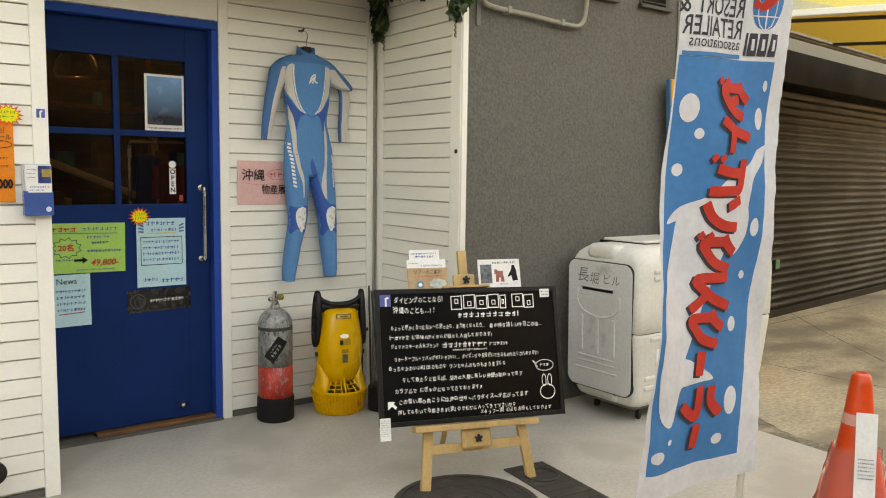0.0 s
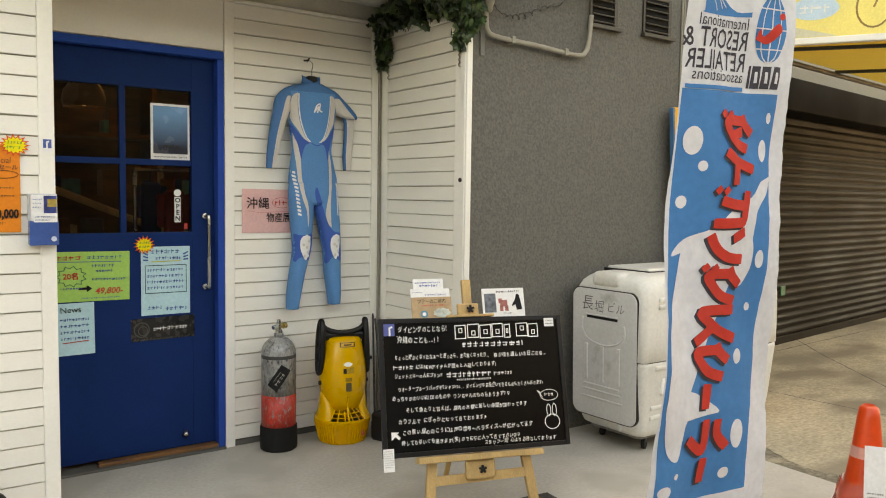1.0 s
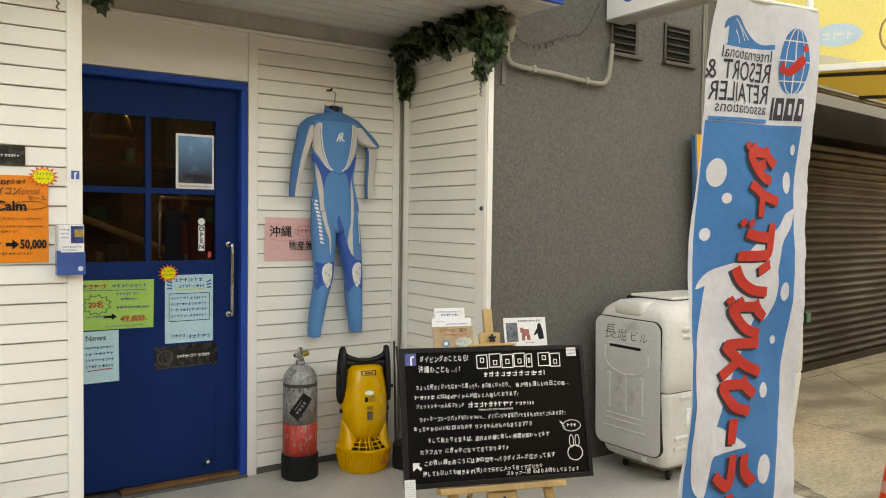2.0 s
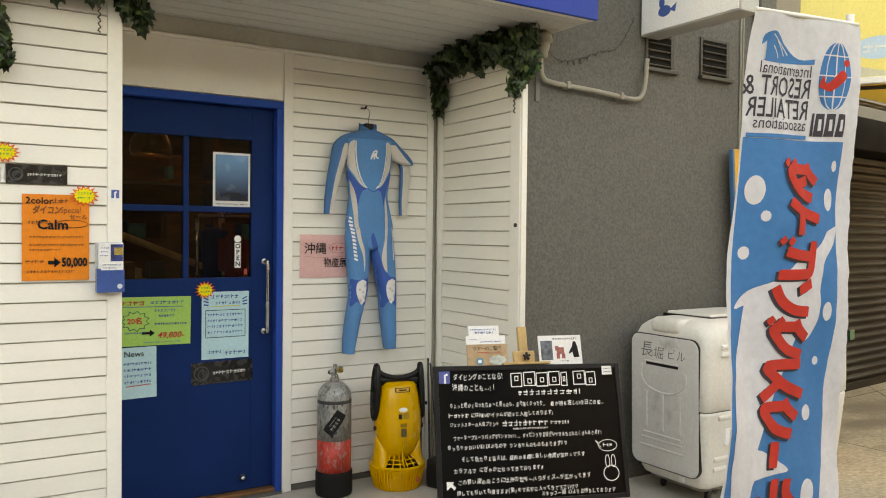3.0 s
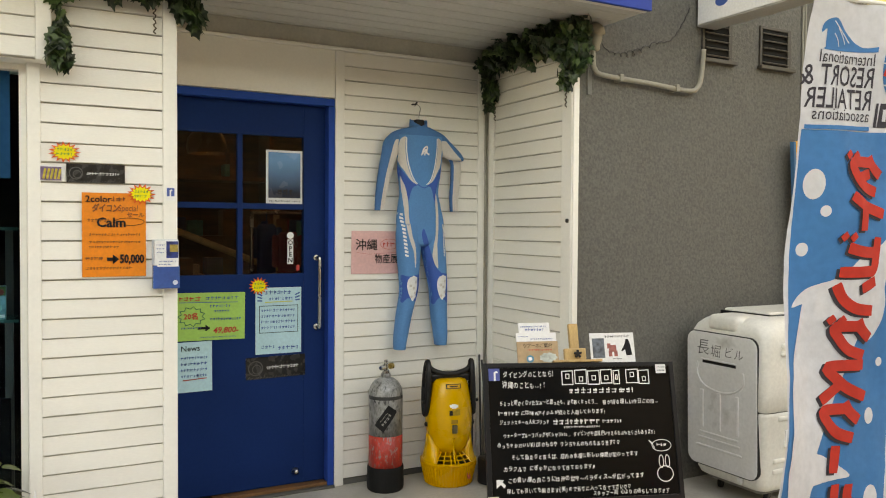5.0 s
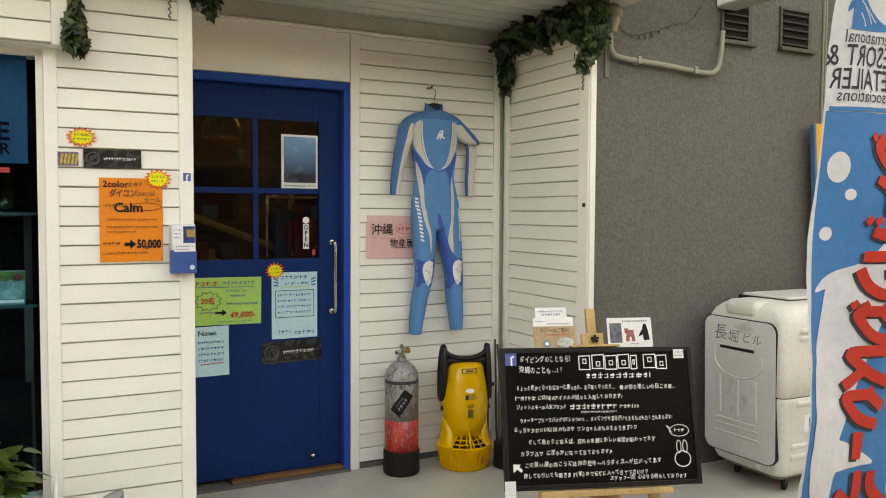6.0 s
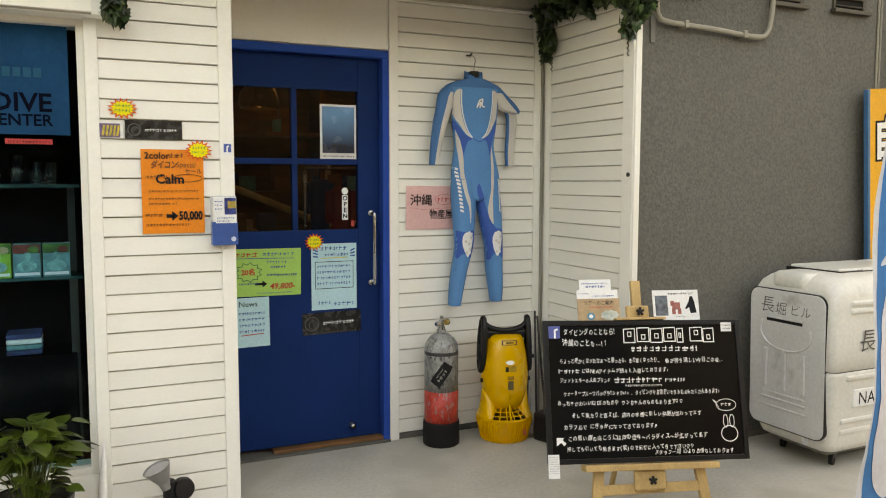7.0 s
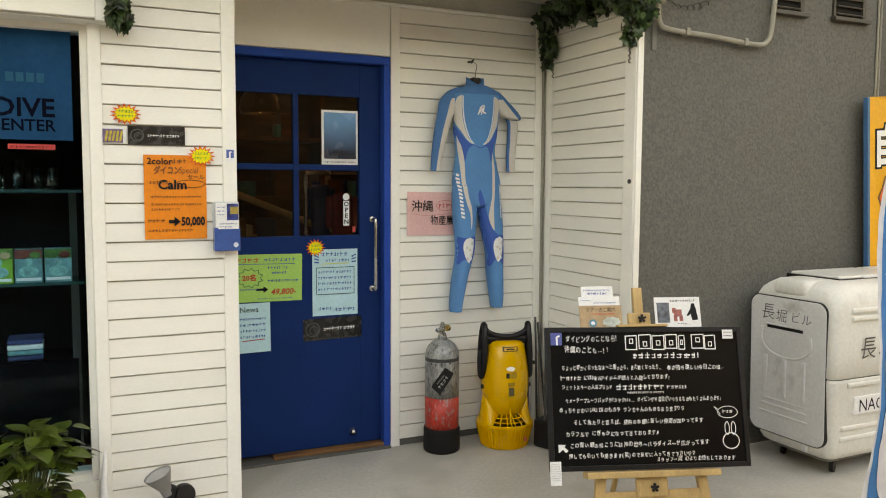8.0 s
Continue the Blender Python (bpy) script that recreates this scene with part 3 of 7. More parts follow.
part("wall_over", slab(0.0, 10.7, 0.02, 0.3, 2.42, 6.5), mat("beige_upper_wall", (0.20, 0.185, 0.15), 0.8, 0.1, 1.5, 0.2, 40), shutter)
part("wall_beside", slab(6.7, 10.7, -0.05, 0.3, -0.02, 2.65), WALL_PLAIN, shutter)

gp = part("green_plate", slab(2.24, 2.33, -0.034, -0.018, 0.46, 0.55, 0.004, None, SH), mat("green_enamel", (0.02, 0.16, 0.09), 0.4, 0.15, 20))
tagged(gp, "small green plate fixed to the brown shutter", "sign")

# yellow awning with its painted side valance
aw = thing("shop_awning", "yellow fabric awning with painted side valance over the shutter", "awning", at=pose(5.12, -0.74, 2.40, 0, 0, -61))
AM = pose(5.12, -0.74, 2.40, 0, 0, -61).inverted()
b = bmesh.new()
n = 14
for i in range(n):
    k0, k1 = i / n, (i + 1) / n
    pa, pb, pc, pd = Vector((5.13, -0.76, 2.44)), Vector((11.2, -0.10, 2.46)), Vector((12.2, -1.95, 2.40)), Vector((6.02, -2.38, 2.40))
    b.faces.new([b.verts.new(AM @ p) for p in (pa.lerp(pb, k0), pa.lerp(pb, k1), pd.lerp(pc, k1), pd.lerp(pc, k0))])
part("fabric", b, AWNING, aw)
for i in range(5):
    k = 0.04 + 0.22 * i
    part("rib", tube([AM @ (Vector((5.13, -0.76, 2.42)).lerp(Vector((11.2, -0.1, 2.44)), k)), AM @ (Vector((6.02, -2.38, 2.385)).lerp(Vector((12.2, -1.95, 2.385)), k))], 0.014, 8), BLACKMETAL, aw)
part("side_bar", slab(-0.02, 1.9, -0.03, 0.02, 0.0, 0.045, 0.008), TRIM, aw)
part("rear_bar", tube([AM @ Vector((5.13, -0.76, 2.40)), AM @ Vector((11.2, -0.1, 2.42))], 0.02, 8), BLACKMETAL, aw)
val = part("valance", slab(0.0, 1.88, -0.012, -0.004, 0.045, 0.75), STAR_Y, aw, "yellow painted valance with bicycle drawing")
part("oval_mark", disc(0.47, 0.235, 0.15, 0.075, y=-0.0135), mat("pale_blue_oval", (0.45, 0.62, 0.72), 0.5, 0.1, 5), val)
part("lettering", bars([(0.38, 0.56, 0.205, 0.06)], y=-0.015, seed=5), PAPER, val)
b = bmesh.new()
for cx in (0.82, 1.14):
    stroke(oval(cx, 0.22, 0.10, 0.13), 0.012, -0.0135, b)
stroke([(0.82, 0.22), (0.90, 0.42), (1.08, 0.42), (0.98, 0.2), (0.90, 0.42)], 0.012, -0.0135, b)
stroke([(1.14, 0.22), (1.08, 0.47), (1.02, 0.49)], 0.012, -0.0135, b)
part("bicycle_drawing", b, mat("brown_line_paint", (0.30, 0.17, 0.05), 0.6), val)
b = bmesh.new()
b.faces.new([b.verts.new(p) for p in ((0.05, -0.0135, 0.05), (0.62, -0.0135, 0.05), (0.05, -0.0135, 0.2))])
part("pale_corner", b, mat("pale_yellow_paint", (0.62, 0.58, 0.40), 0.5, 0.05, 3), val)

# joints in the street, as dark sunken lines
b = bmesh.new()
for line in (((5.36, -0.2), (5.43, -0.91), (5.49, -1.70), (5.56, -3.6)), ((8.0, 0.55), (7.04, -0.45), (6.34, -1.26), (5.2, -2.6)), ((5.9, -0.14), (6.87, -0.07), (9.0, 0.06))):
    for (xa, ya), (xb, yb) in zip(line, line[1:]):
        p0, p1 = Vector((xa, ya, -0.0115)), Vector((xb, yb, -0.0115))
        n = max(2, int((p1 - p0).length / 0.06))
        pts = [p0.lerp(p1, k / n) for k in range(n + 1)]
        for q0, q1 in zip(pts, pts[1:]):
            d = Vector((-(p1 - p0).y, (p1 - p0).x, 0)).normalized()
            w0, w1 = (0.006 + 0.005 * noise.noise(q * 9) for q in (q0, q1))
            o0, o1 = (d * 0.012 * noise.noise(q * 5 + Vector((7, 0, 0))) for q in (q0, q1))
            b.faces.new([b.verts.new(v) for v in (q0 + o0 - d * w0, q1 + o1 - d * w1, q1 + o1 + d * w1, q0 + o0 + d * w0)])
tagged(part("road_joint", b, DARK_STRIP), "dark cracked joint in the street surface", "joint", kind="structure")

b = bmesh.new()
edge_ = [Vector((3.885, -3.45, 0)), Vector((3.98, -1.7, 0)), Vector((4.05, -0.55, 0)), Vector((4.06, 0.0, 0))]
for p0, p1 in zip(edge_, edge_[1:]):
    n = max(2, int((p1 - p0).length / 0.04))
    for k in range(n):
        q0, q1 = p0.lerp(p1, k / n), p0.lerp(p1, (k + 1) / n)
        w0, w1 = (0.20 + 0.16 * noise.noise(q * 1.7) + 0.07 * noise.noise(q * 9) + 0.03 * noise.noise(q * 31) for q in (q0, q1))
        lift = Vector((0, 0, -0.0105))
        b.faces.new([b.verts.new(v + lift) for v in (q0 + Vector((0.001, 0, 0)), q0 + Vector((w0, 0, 0)), q1 + Vector((w1, 0, 0)), q1 + Vector((0.001, 0, 0)))])
bmesh.ops.remove_doubles(b, verts=list(b.verts), dist=0.0005)
tagged(part("road_dirt", b, mat("mossy_gutter_dirt", (0.19, 0.165, 0.12), 0.95, 0.5, 6, 0.8, 45, fine=0.4, stain=(0.36, 0.31, 0.22), stain_scale=9, stain_at=0.52)), "dark dirty strip of road beside the slab", "dirt", kind="structure")

# unseen far side, added to cut low sky and darken reflections; ends close the place
far = thing("unseen_building_across", "low dark unseen building with window openings, added to shape the light", "building", kind="structure")
part("wall", slab(-9.0, 13.0, -14, -10.0, -0.02, 4.1), FAR_WALL, far)
for i in range(10):
    part("window", slab(-8.4 + i * 2.1, -7.2 + i * 2.1, -10.0, -9.97, 0.9, 2.1), BLACKPL, far)
tagged(part("wall_across", slab(-30, -9.0, -14, -10.1, -0.02, 3.6), FAR_WALL), "plain dark unseen wall added across the street to shape the light", "wall", kind="structure")
tagged(part("wall_across", slab(13.0, 30, -14, -10.1, -0.02, 3.6), FAR_WALL), "plain dark unseen wall added across the street to shape the light", "wall", kind="structure")
tagged(part("wall_end_west", slab(-30, -29.5, -10.0, 0.5, -0.02, 5.0), WALL_PLAIN), "plain wall closing the street", "wall", kind="structure")

# interior behind door and window
room = thing("shop_room", "dim shop interior with dark walls", "room", kind="structure")
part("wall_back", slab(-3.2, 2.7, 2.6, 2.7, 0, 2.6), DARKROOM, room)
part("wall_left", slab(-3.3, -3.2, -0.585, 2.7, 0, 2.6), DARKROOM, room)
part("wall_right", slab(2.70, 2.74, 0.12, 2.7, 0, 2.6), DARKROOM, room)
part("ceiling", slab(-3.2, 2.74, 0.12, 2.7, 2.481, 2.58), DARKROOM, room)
part("floor_inside", slab(-3.2, 2.7, 0.0, 2.6, 0.0, 0.012), WOODDARK, room)

# ---- the door ----
door_1 = thing("door_1", "closed dark blue wooden shop door with four panes", "door", kind="structure")
YF, YB = 0.03, 0.072
b = bmesh.new()
slab(0.79, 0.888, YF, YB, 0.035, 2.042, 0.002, b)
slab(1.566, 1.683, YF, YB, 0.035, 2.042, 0.002, b)
slab(0.888, 1.566, YF, YB, 1.874, 2.042, 0.002, b)
slab(0.888, 1.566, YF, YB, 0.035, 1.156, 0.002, b)
part("leaf", b, BLUE_DOOR, door_1)
part("muntin", slab(1.215, 1.243, YF + 0.004, YB - 0.004, 1.156, 1.874, 0.002), BLUE_DOOR, door_1)
part("muntin", slab(0.888, 1.566, YF + 0.005, YB - 0.005, 1.493, 1.523, 0.002), BLUE_DOOR, door_1)
for x0, x1 in ((0.888, 1.215), (1.243, 1.566)):
    for z0, z1 in ((1.156, 1.493), (1.523, 1.874)):
        pn = part("pane", slab(x0, x1, 0.050, 0.054, z0, z1), GLASS, door_1)
        pn.visible_shadow = False
b = slab(1.685, 1.7205, -0.022, 0.10, 0.0, 2.044, 0.003)
slab(0.76, 0.786, -0.022, 0.10, 0.0, 2.044, 0.003, b)
slab(0.76, 1.7205, -0.022, 0.10, 2.045, 2.084, 0.003, b)
part("door_frame", b, BLUE_FRAME, door_1, "brighter blue painted door frame")
part("sill_plate", slab(0.76, 1.72, -0.040, 0.11, 0.0, 0.013, 0.003), DARK_STRIP, door_1, "dark worn sill under the door")
part("threshold", slab(1.09, 1.72, -0.014, 0.11, 0.013, 0.031, 0.004), mat("worn_threshold_wood", (0.20, 0.085, 0.03), 0.6, 0.3, 9, 0.2, 60), door_1, "worn orange-brown wooden threshold")
hx = 1.636
hb = tube(bend([(hx, 0.03, 0.868), (hx, -0.012, 0.868), (hx, -0.024, 0.885), (hx, -0.024, 1.05), (hx, -0.024, 1.22), (hx, -0.012, 1.238), (hx, 0.03, 1.238)], 5), 0.0085, 12)
part("pull_handle", hb, CHROME, door_1, "long chrome pull handle", smooth=True)
for z in (0.868, 1.238):
    part("handle_rose", lathe([(0.017, 0), (0.017, 0.006), (0.011, 0.008)], 16, m=pose(hx, YF, z, 90)), CHROME, door_1, smooth=True)
part("floor_lock", lathe([(0.020, 0), (0.020, 0.012), (0.012, 0.020), (0.011, 0.028)], 18, m=pose(1.522, YF, 0.102, 90)), CHROME, door_1, "small chrome lock", smooth=True)


# ---- posters and stickers on the door ----
def poster(name, label, x0, x1, z0, z1, y, paper, tilt=0.0, cat="poster"):
    """A sheet with its lower left corner as origin; returns the thing, its width and height."""
    t = thing(name, label, cat, at=pose(x0, y, z0, 0, tilt, 0))
    w, h = x1 - x0, z1 - z0
    b = bmesh.new()
    nx, nz = 10, 12
    g = [[b.verts.new((w * i / nx, -0.001 - 0.0035 * abs(noise.noise((x0 * 9 + i * 0.35, z0 * 7 + k * 0.3, 0))), h * k / nz)) for i in range(nx + 1)] for k in range(nz + 1)]
    for k in range(nz):
        for i in range(nx):
            b.faces.new((g[k][i], g[k][i + 1], g[k + 1][i + 1], g[k + 1][i]))
    part("sheet", b, paper, t, smooth=True)
    return t, w, h


INY = -0.0055
t, w, h = poster("photo_poster", "framed underwater photo poster stuck inside the glass", 1.366, 1.562, 1.523, 1.803, 0.046, PAPER)
part("photo", sheet(0.012, w - 0.012, 0.03, h - 0.012, INY), SKYPRINT, t)
part("lettering", bars([(0.06, 0.14, 0.048, 0.035)], y=INY - 0.002, seed=8), INK, t)
part("caption", bars([(0.015, 0.13, 0.01, 0.008), (0.14, 0.18, 0.01, 0.008)], y=INY, seed=2), INK, t)

t, w, h = poster("green_poster", "handwritten green paper notice with a price on the door", 0.905, 1.251, 0.83, 1.07, 0.029, GREEN_P, 0.6)
b = bars([(0.02, 0.13, h - 0.040, 0.026)], y=INY, seed=4)
part("heading", b, INKRED, t)
script("writing", [(0.15, w - 0.03, h - 0.035, 0.018), (0.17, 0.27, h - 0.075, 0.016), (0.19, 0.27, h - 0.10, 0.014), (0.17, w - 0.02, h - 0.14, 0.014), (0.03, 0.13, 0.06, 0.010), (0.12, 0.30, 0.012, 0.008)], INKBLUE, t, INY, 6)
part("underline", stroke([(0.02, h - 0.048), (w - 0.04, h - 0.05)], 0.003, INY), INKBLUE, t)
star = [(0.08 + 0.066 * (1.0 if i % 2 else 0.78) * math.cos(math.pi * i / 11), 0.122 + 0.050 * (1.0 if i % 2 else 0.76) * math.sin(math.pi * i / 11)) for i in range(23)]
part("ring", stroke(star, 0.0035, INY), mat("dark_green_pen", (0.03, 0.16, 0.08), 0.6), t)
part("writing_price", write("49,800-", 0.042, 0.185, 0.035, m=pose(0, INY, 0), squash=1.0, slant=0.2, thick=0.001), INKRED, t)
part("writing_count", write("20名", 0.036, 0.042, 0.110, m=pose(0, INY, 0), thick=0.001), INKRED, t)
b = stroke([(0.115, 0.062), (0.15, 0.062)], 0.012, INY)
b.faces.new([b.verts.new(p) for p in ((0.148, INY, 0.045), (0.172, INY, 0.062), (0.148, INY, 0.079))])
part("arrow", b, INK, t)

t, w, h = poster("small_blue_notice", "small pale blue handwritten notice on the door", 0.915, 1.088, 0.572, 0.823, 0.029, CYAN_P, -0.5)
part("heading", write("News", 0.040, 0.02, h - 0.045, m=pose(0, INY, 0)), INK, t)
script("writing", [(0.02, w - 0.02, h - 0.085 - 0.03 * i, 0.014) for i in range(4)], INKBLUE, t, INY, 9)
part("underline", stroke([(0.03, h - 0.19), (w - 0.03, h - 0.185)], 0.004, INY), INKRED, t)

t, w, h = poster("blue_notice", "pale blue handwritten campaign notice on the door", 1.307, 1.552, 0.737, 1.084, 0.029, CYAN_P)
script("writing", [(0.05, w - 0.05, h - 0.035, 0.022), (0.07, w - 0.05, h - 0.065, 0.016)] + [(0.03, w - 0.035, h - 0.125 - 0.03 * i, 0.015) for i in range(4)] + [(0.03, 0.10, 0.03, 0.018), (0.12, w - 0.02, 0.02, 0.022)], INKBLUE, t, INY, 11)
for s in (-1, 1):
    for k in range(3):
        x = w / 2 + s * (w / 2 - 0.012)
        part("dash", stroke([(x, h - 0.03 - 0.018 * k), (x - s * 0.02, h - 0.04 - 0.014 * k)], 0.007, INY), INKBLUE, t)
b = stroke([(0.02, h - 0.095), (w - 0.02, h - 0.095), (w - 0.02, h - 0.235), (0.02, h - 0.235), (0.02, h - 0.095)], 0.003, INY)
part("border", b, INK, t)
part("underline", stroke([(0.05, h - 0.076), (w - 0.05, h - 0.074)], 0.004, INY), mat("yellow_ink", (0.65, 0.6, 0.05), 0.6), t)


def starburst(x, z, y, rx, rz, label):
    s = thing("price_burst", label, "sticker", "paper bursts", at=pose(x, y, z))
    part("edge", burst(0, 0, rx, rz, 15, 0, 0.64), RED_P, s)
    part("centre", burst(0, 0, rx * 0.74, rz * 0.72, 15, -0.0015, 0.76), YELL_P, s)
    part("writing", bars([(-rx * 0.45, rx * 0.45, rz * 0.12, rz * 0.28), (-rx * 0.5, rx * 0.45, -rz * 0.3, rz * 0.26)], y=-0.004, seed=int(x * 100)), mat("green_pen", (0.05, 0.28, 0.05), 0.6), s)
    return s


starburst(1.322, 1.095, 0.018, 0.053, 0.047, "yellow and red paper burst at the notice corner")


def sticker_strip(name, label, x0, x1, z0, z1, y, tilt=0.0):
    s = thing(name, label, "sticker", "black stickers", at=pose(x0, y, z0, 0, tilt, 0))
    w, h = x1 - x0, z1 - z0
    part("sheet", slab(0, w, -0.0015, 0, 0, h, 0), mat("black_sticker", (0.018, 0.018, 0.018), 0.25, 0.3, 30), s)
    b = bars([(w * 0.34, w * 0.90, h * 0.42, h * 0.17)], y=-0.002, seed=13, gap=0.12)
    part("mark", b, PAPER, s)
    b = stroke(oval(w * 0.16, h * 0.5, h * 0.32, h * 0.32, 20), h * 0.05, -0.002)
    stroke(oval(w * 0.18, h * 0.45, h * 0.2, h * 0.2, 16), h * 0.04, -0.002, b)
    for i in range(18):
        x = w * (0.03 + 0.05 * i)
        stroke([(x, h * 0.02), (x + w * 0.03, h * (0.08 + 0.1 * noise.noise((x * 40, 0, 0))))], h * 0.03, -0.002, b)
    part("scrollwork", b, mat("grey_print", (0.07, 0.07, 0.068), 0.4), s)
    return s


sticker_strip("black_sticker_strip", "black strip sticker with pale lettering on the blue door", 1.258, 1.575, 0.608, 0.722, 0.029, -0.8)
sg = thing("open_sign", "white vertical OPEN plate with a round top in the door", "sign", at=pose(1.497, 0.046, 1.29))
b = slab(-0.016, 0.016, -0.003, 0, -0.085, 0.045, 0.001)
part("plate", b, PAPER, sg)
part("disc", lathe([(0.018, 0), (0.018, 0.003)], 20, m=pose(0, 0, 0.066, 90)), PAPER, sg)
b = bmesh.new()
for i, ch in enumerate("OPEN"):
    write(ch, 0.034, 0, 0.017 - i * 0.031, b, align="CENTER", thick=0.0008)
bmesh.ops.translate(b, verts=b.verts, vec=(0, -0.0045, 0))
part("lettering", b, INK, sg)
rs = part("red_square_sticker", slab(1.531, 1.547, 0.044, 0.046, 1.17, 1.20), REDBAND)
tagged(rs, "tiny red sticker in the corner of the pane", "sticker")

# ---- interior, seen dimly through the panes ----
shelf = thing("display_shelf", "brown wooden display shelving inside the shop", "shelf")
part("back_panel", slab(0.5, 2.68, 2.38, 2.42, 0.012, 2.3), WOODDARK, shelf)
for z in (0.4, 0.9, 1.30, 1.75, 2.15):
    part("shelf_board", slab(0.5, 2.68, 2.05, 2.38, z, z + 0.03, 0.003), WOODDARK, shelf)
for x in (0.5, 1.2, 1.95, 2.65):
    part("upright", slab(x, x + 0.03, 2.05, 2.38, 0.012, 2.3, 0.003), WOODDARK, shelf)
rnd = random.Random(4)
for i in range(26):
    x, z = rnd.uniform(0.56, 2.5), rnd.choice((0.93, 1.33, 1.78))
    o = part("merchandise_box", slab(x, x + rnd.uniform(0.05, 0.13), 2.06 + rnd.uniform(0, 0.05), 2.25, z, z + rnd.uniform(0.08, 0.24), 0.004), rnd.choice((WOODDARK, RED_T, NAVY_T, KRAFT, TEAL)))
    tagged(o, "boxed goods on the wooden shelf", "box", "shelf goods")
rail = part("stair_rail", tube([(0.95, 0.95, 1.42), (1.75, 1.30, 1.12), (2.2, 1.5, 1.10)], 0.022, 10), WOODEASEL, smooth=True)
tagged(rail, "pale wooden handrail inside the shop", "handrail")
for i, (x, y, z, m_) in enumerate(((1.70, 0.75, 1.25, RED_T), (1.86, 0.80, 1.22, NAVY_T), (2.0, 0.85, 1.28, RED_T), (1.62, 0.95, 1.30, NAVY_T))):
    b = bmesh.new()
    slab(x - 0.06, x + 0.06, y - 0.03, y + 0.03, z - 0.33, z + 0.12, 0.025, b, None, 3)
    slab(x - 0.10, x - 0.06, y - 0.02, y + 0.02, z - 0.10, z + 0.10, 0.015, b)
    slab(x + 0.06, x + 0.10, y - 0.02, y + 0.02, z - 0.10, z + 0.10, 0.015, b)
    tube([(x, y, z + 0.12), (x, y, z + 0.2)], 0.004, 6, b)
    tagged(part("hanging_shirt", b, m_), "dark coloured shirt hanging on the rack", "shirt", "hanging shirts")
tagged(part("clothes_rail", tube([(1.5, 0.85, 1.49), (2.2, 0.85, 1.49)], 0.012, 8), CHROME), "metal clothes rail inside the shop", "rail")
for x in (1.5, 2.2):
    tagged(part("clothes_rail_post", tube([(x, 0.85, 0.012), (x, 0.85, 1.49)], 0.012, 8), CHROME), "metal post of the clothes rail", "rail")
# glowing globes added out of view as warm fill for the interior wood
for x, y in ((2.3, 1.5), (1.9, 2.0), (-0.6, 1.6)):
    cl = thing("fill_globe", "small warm fill globe added inside the shop to light the wood", "lamp", "ceiling lamps", at=pose(x, y, 2.40))
    part("mount", lathe([(0.05, 0.05), (0.05, 0.081)], 16), BLACKPL, cl)
    part("globe", lathe([(0.01, -0.06), (0.05, -0.03), (0.06, 0.01), (0.03, 0.05)], 16), glow("warm_globe", (1.0, 0.55, 0.25), 2.0), cl, smooth=True)
pend = thing("pendant_lamp", "round brown pendant lamp shade inside the shop", "lamp", at=pose(1.30, 1.2, 1.93))
part("shade", lathe([(0.02, 0.12), (0.07, 0.10), (0.12, 0.04), (0.13, -0.02), (0.12, -0.06), (0.115, -0.06), (0.12, -0.02), (0.02, 0.10)], 24, cap=False), mat("brown_shade", (0.16, 0.08, 0.03), 0.3, 0.1, 5), pend, smooth=True)
part("cord", tube([(0, 0, 0.12), (0, 0, 0.55)], 0.004, 6), BLACKPL, pend)
part("bulb", lathe([(0.01, -0.05), (0.03, -0.03), (0.03, 0.0), (0.012, 0.04)], 12), glow("warm_bulb", (1.0, 0.62, 0.3), 0.5), pend, smooth=True)

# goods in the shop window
# added black sheet; its colour stands in for the unlit room behind
tagged(part("display_backdrop", slab(-3.2, 0.24, -0.10, -0.08, 0.235, 2.445), mat("dim_interior_black", (0.006, 0.006, 0.007), 0.9, 0.2, 5, spec=0.03)), "black panel added behind the window display for a dim interior", "backdrop", kind="structure")
ws = thing("window_shelf", "glass window shelf on dark brackets", "shelf")
part("shelf_board", slab(-1.6, 0.23, -0.38, -0.14, 1.005, 1.017), mat("dark_glass_shelf", (0.01, 0.08, 0.08), 0.15, 0.1, 4), ws)
part("bracket", slab(0.18, 0.21, -0.38, -0.14, 0.235, 1.005), BLACKMETAL, ws)
part("shelf_board", slab(-1.6, 0.23, -0.38, -0.14, 1.38, 1.392), mat("dark_glass_shelf_b", (0.01, 0.05, 0.05), 0.15, 0.1, 4), ws)
part("bracket", slab(0.18, 0.21, -0.16, -0.14, 1.017, 1.38), BLACKMETAL, ws)
GREENPRINT = mat("dark_green_print", (0.03, 0.16, 0.03), 0.5, 0.4, 40)
REDPRINT = mat("dark_red_print", (0.22, 0.03, 0.02), 0.5, 0.4, 40)
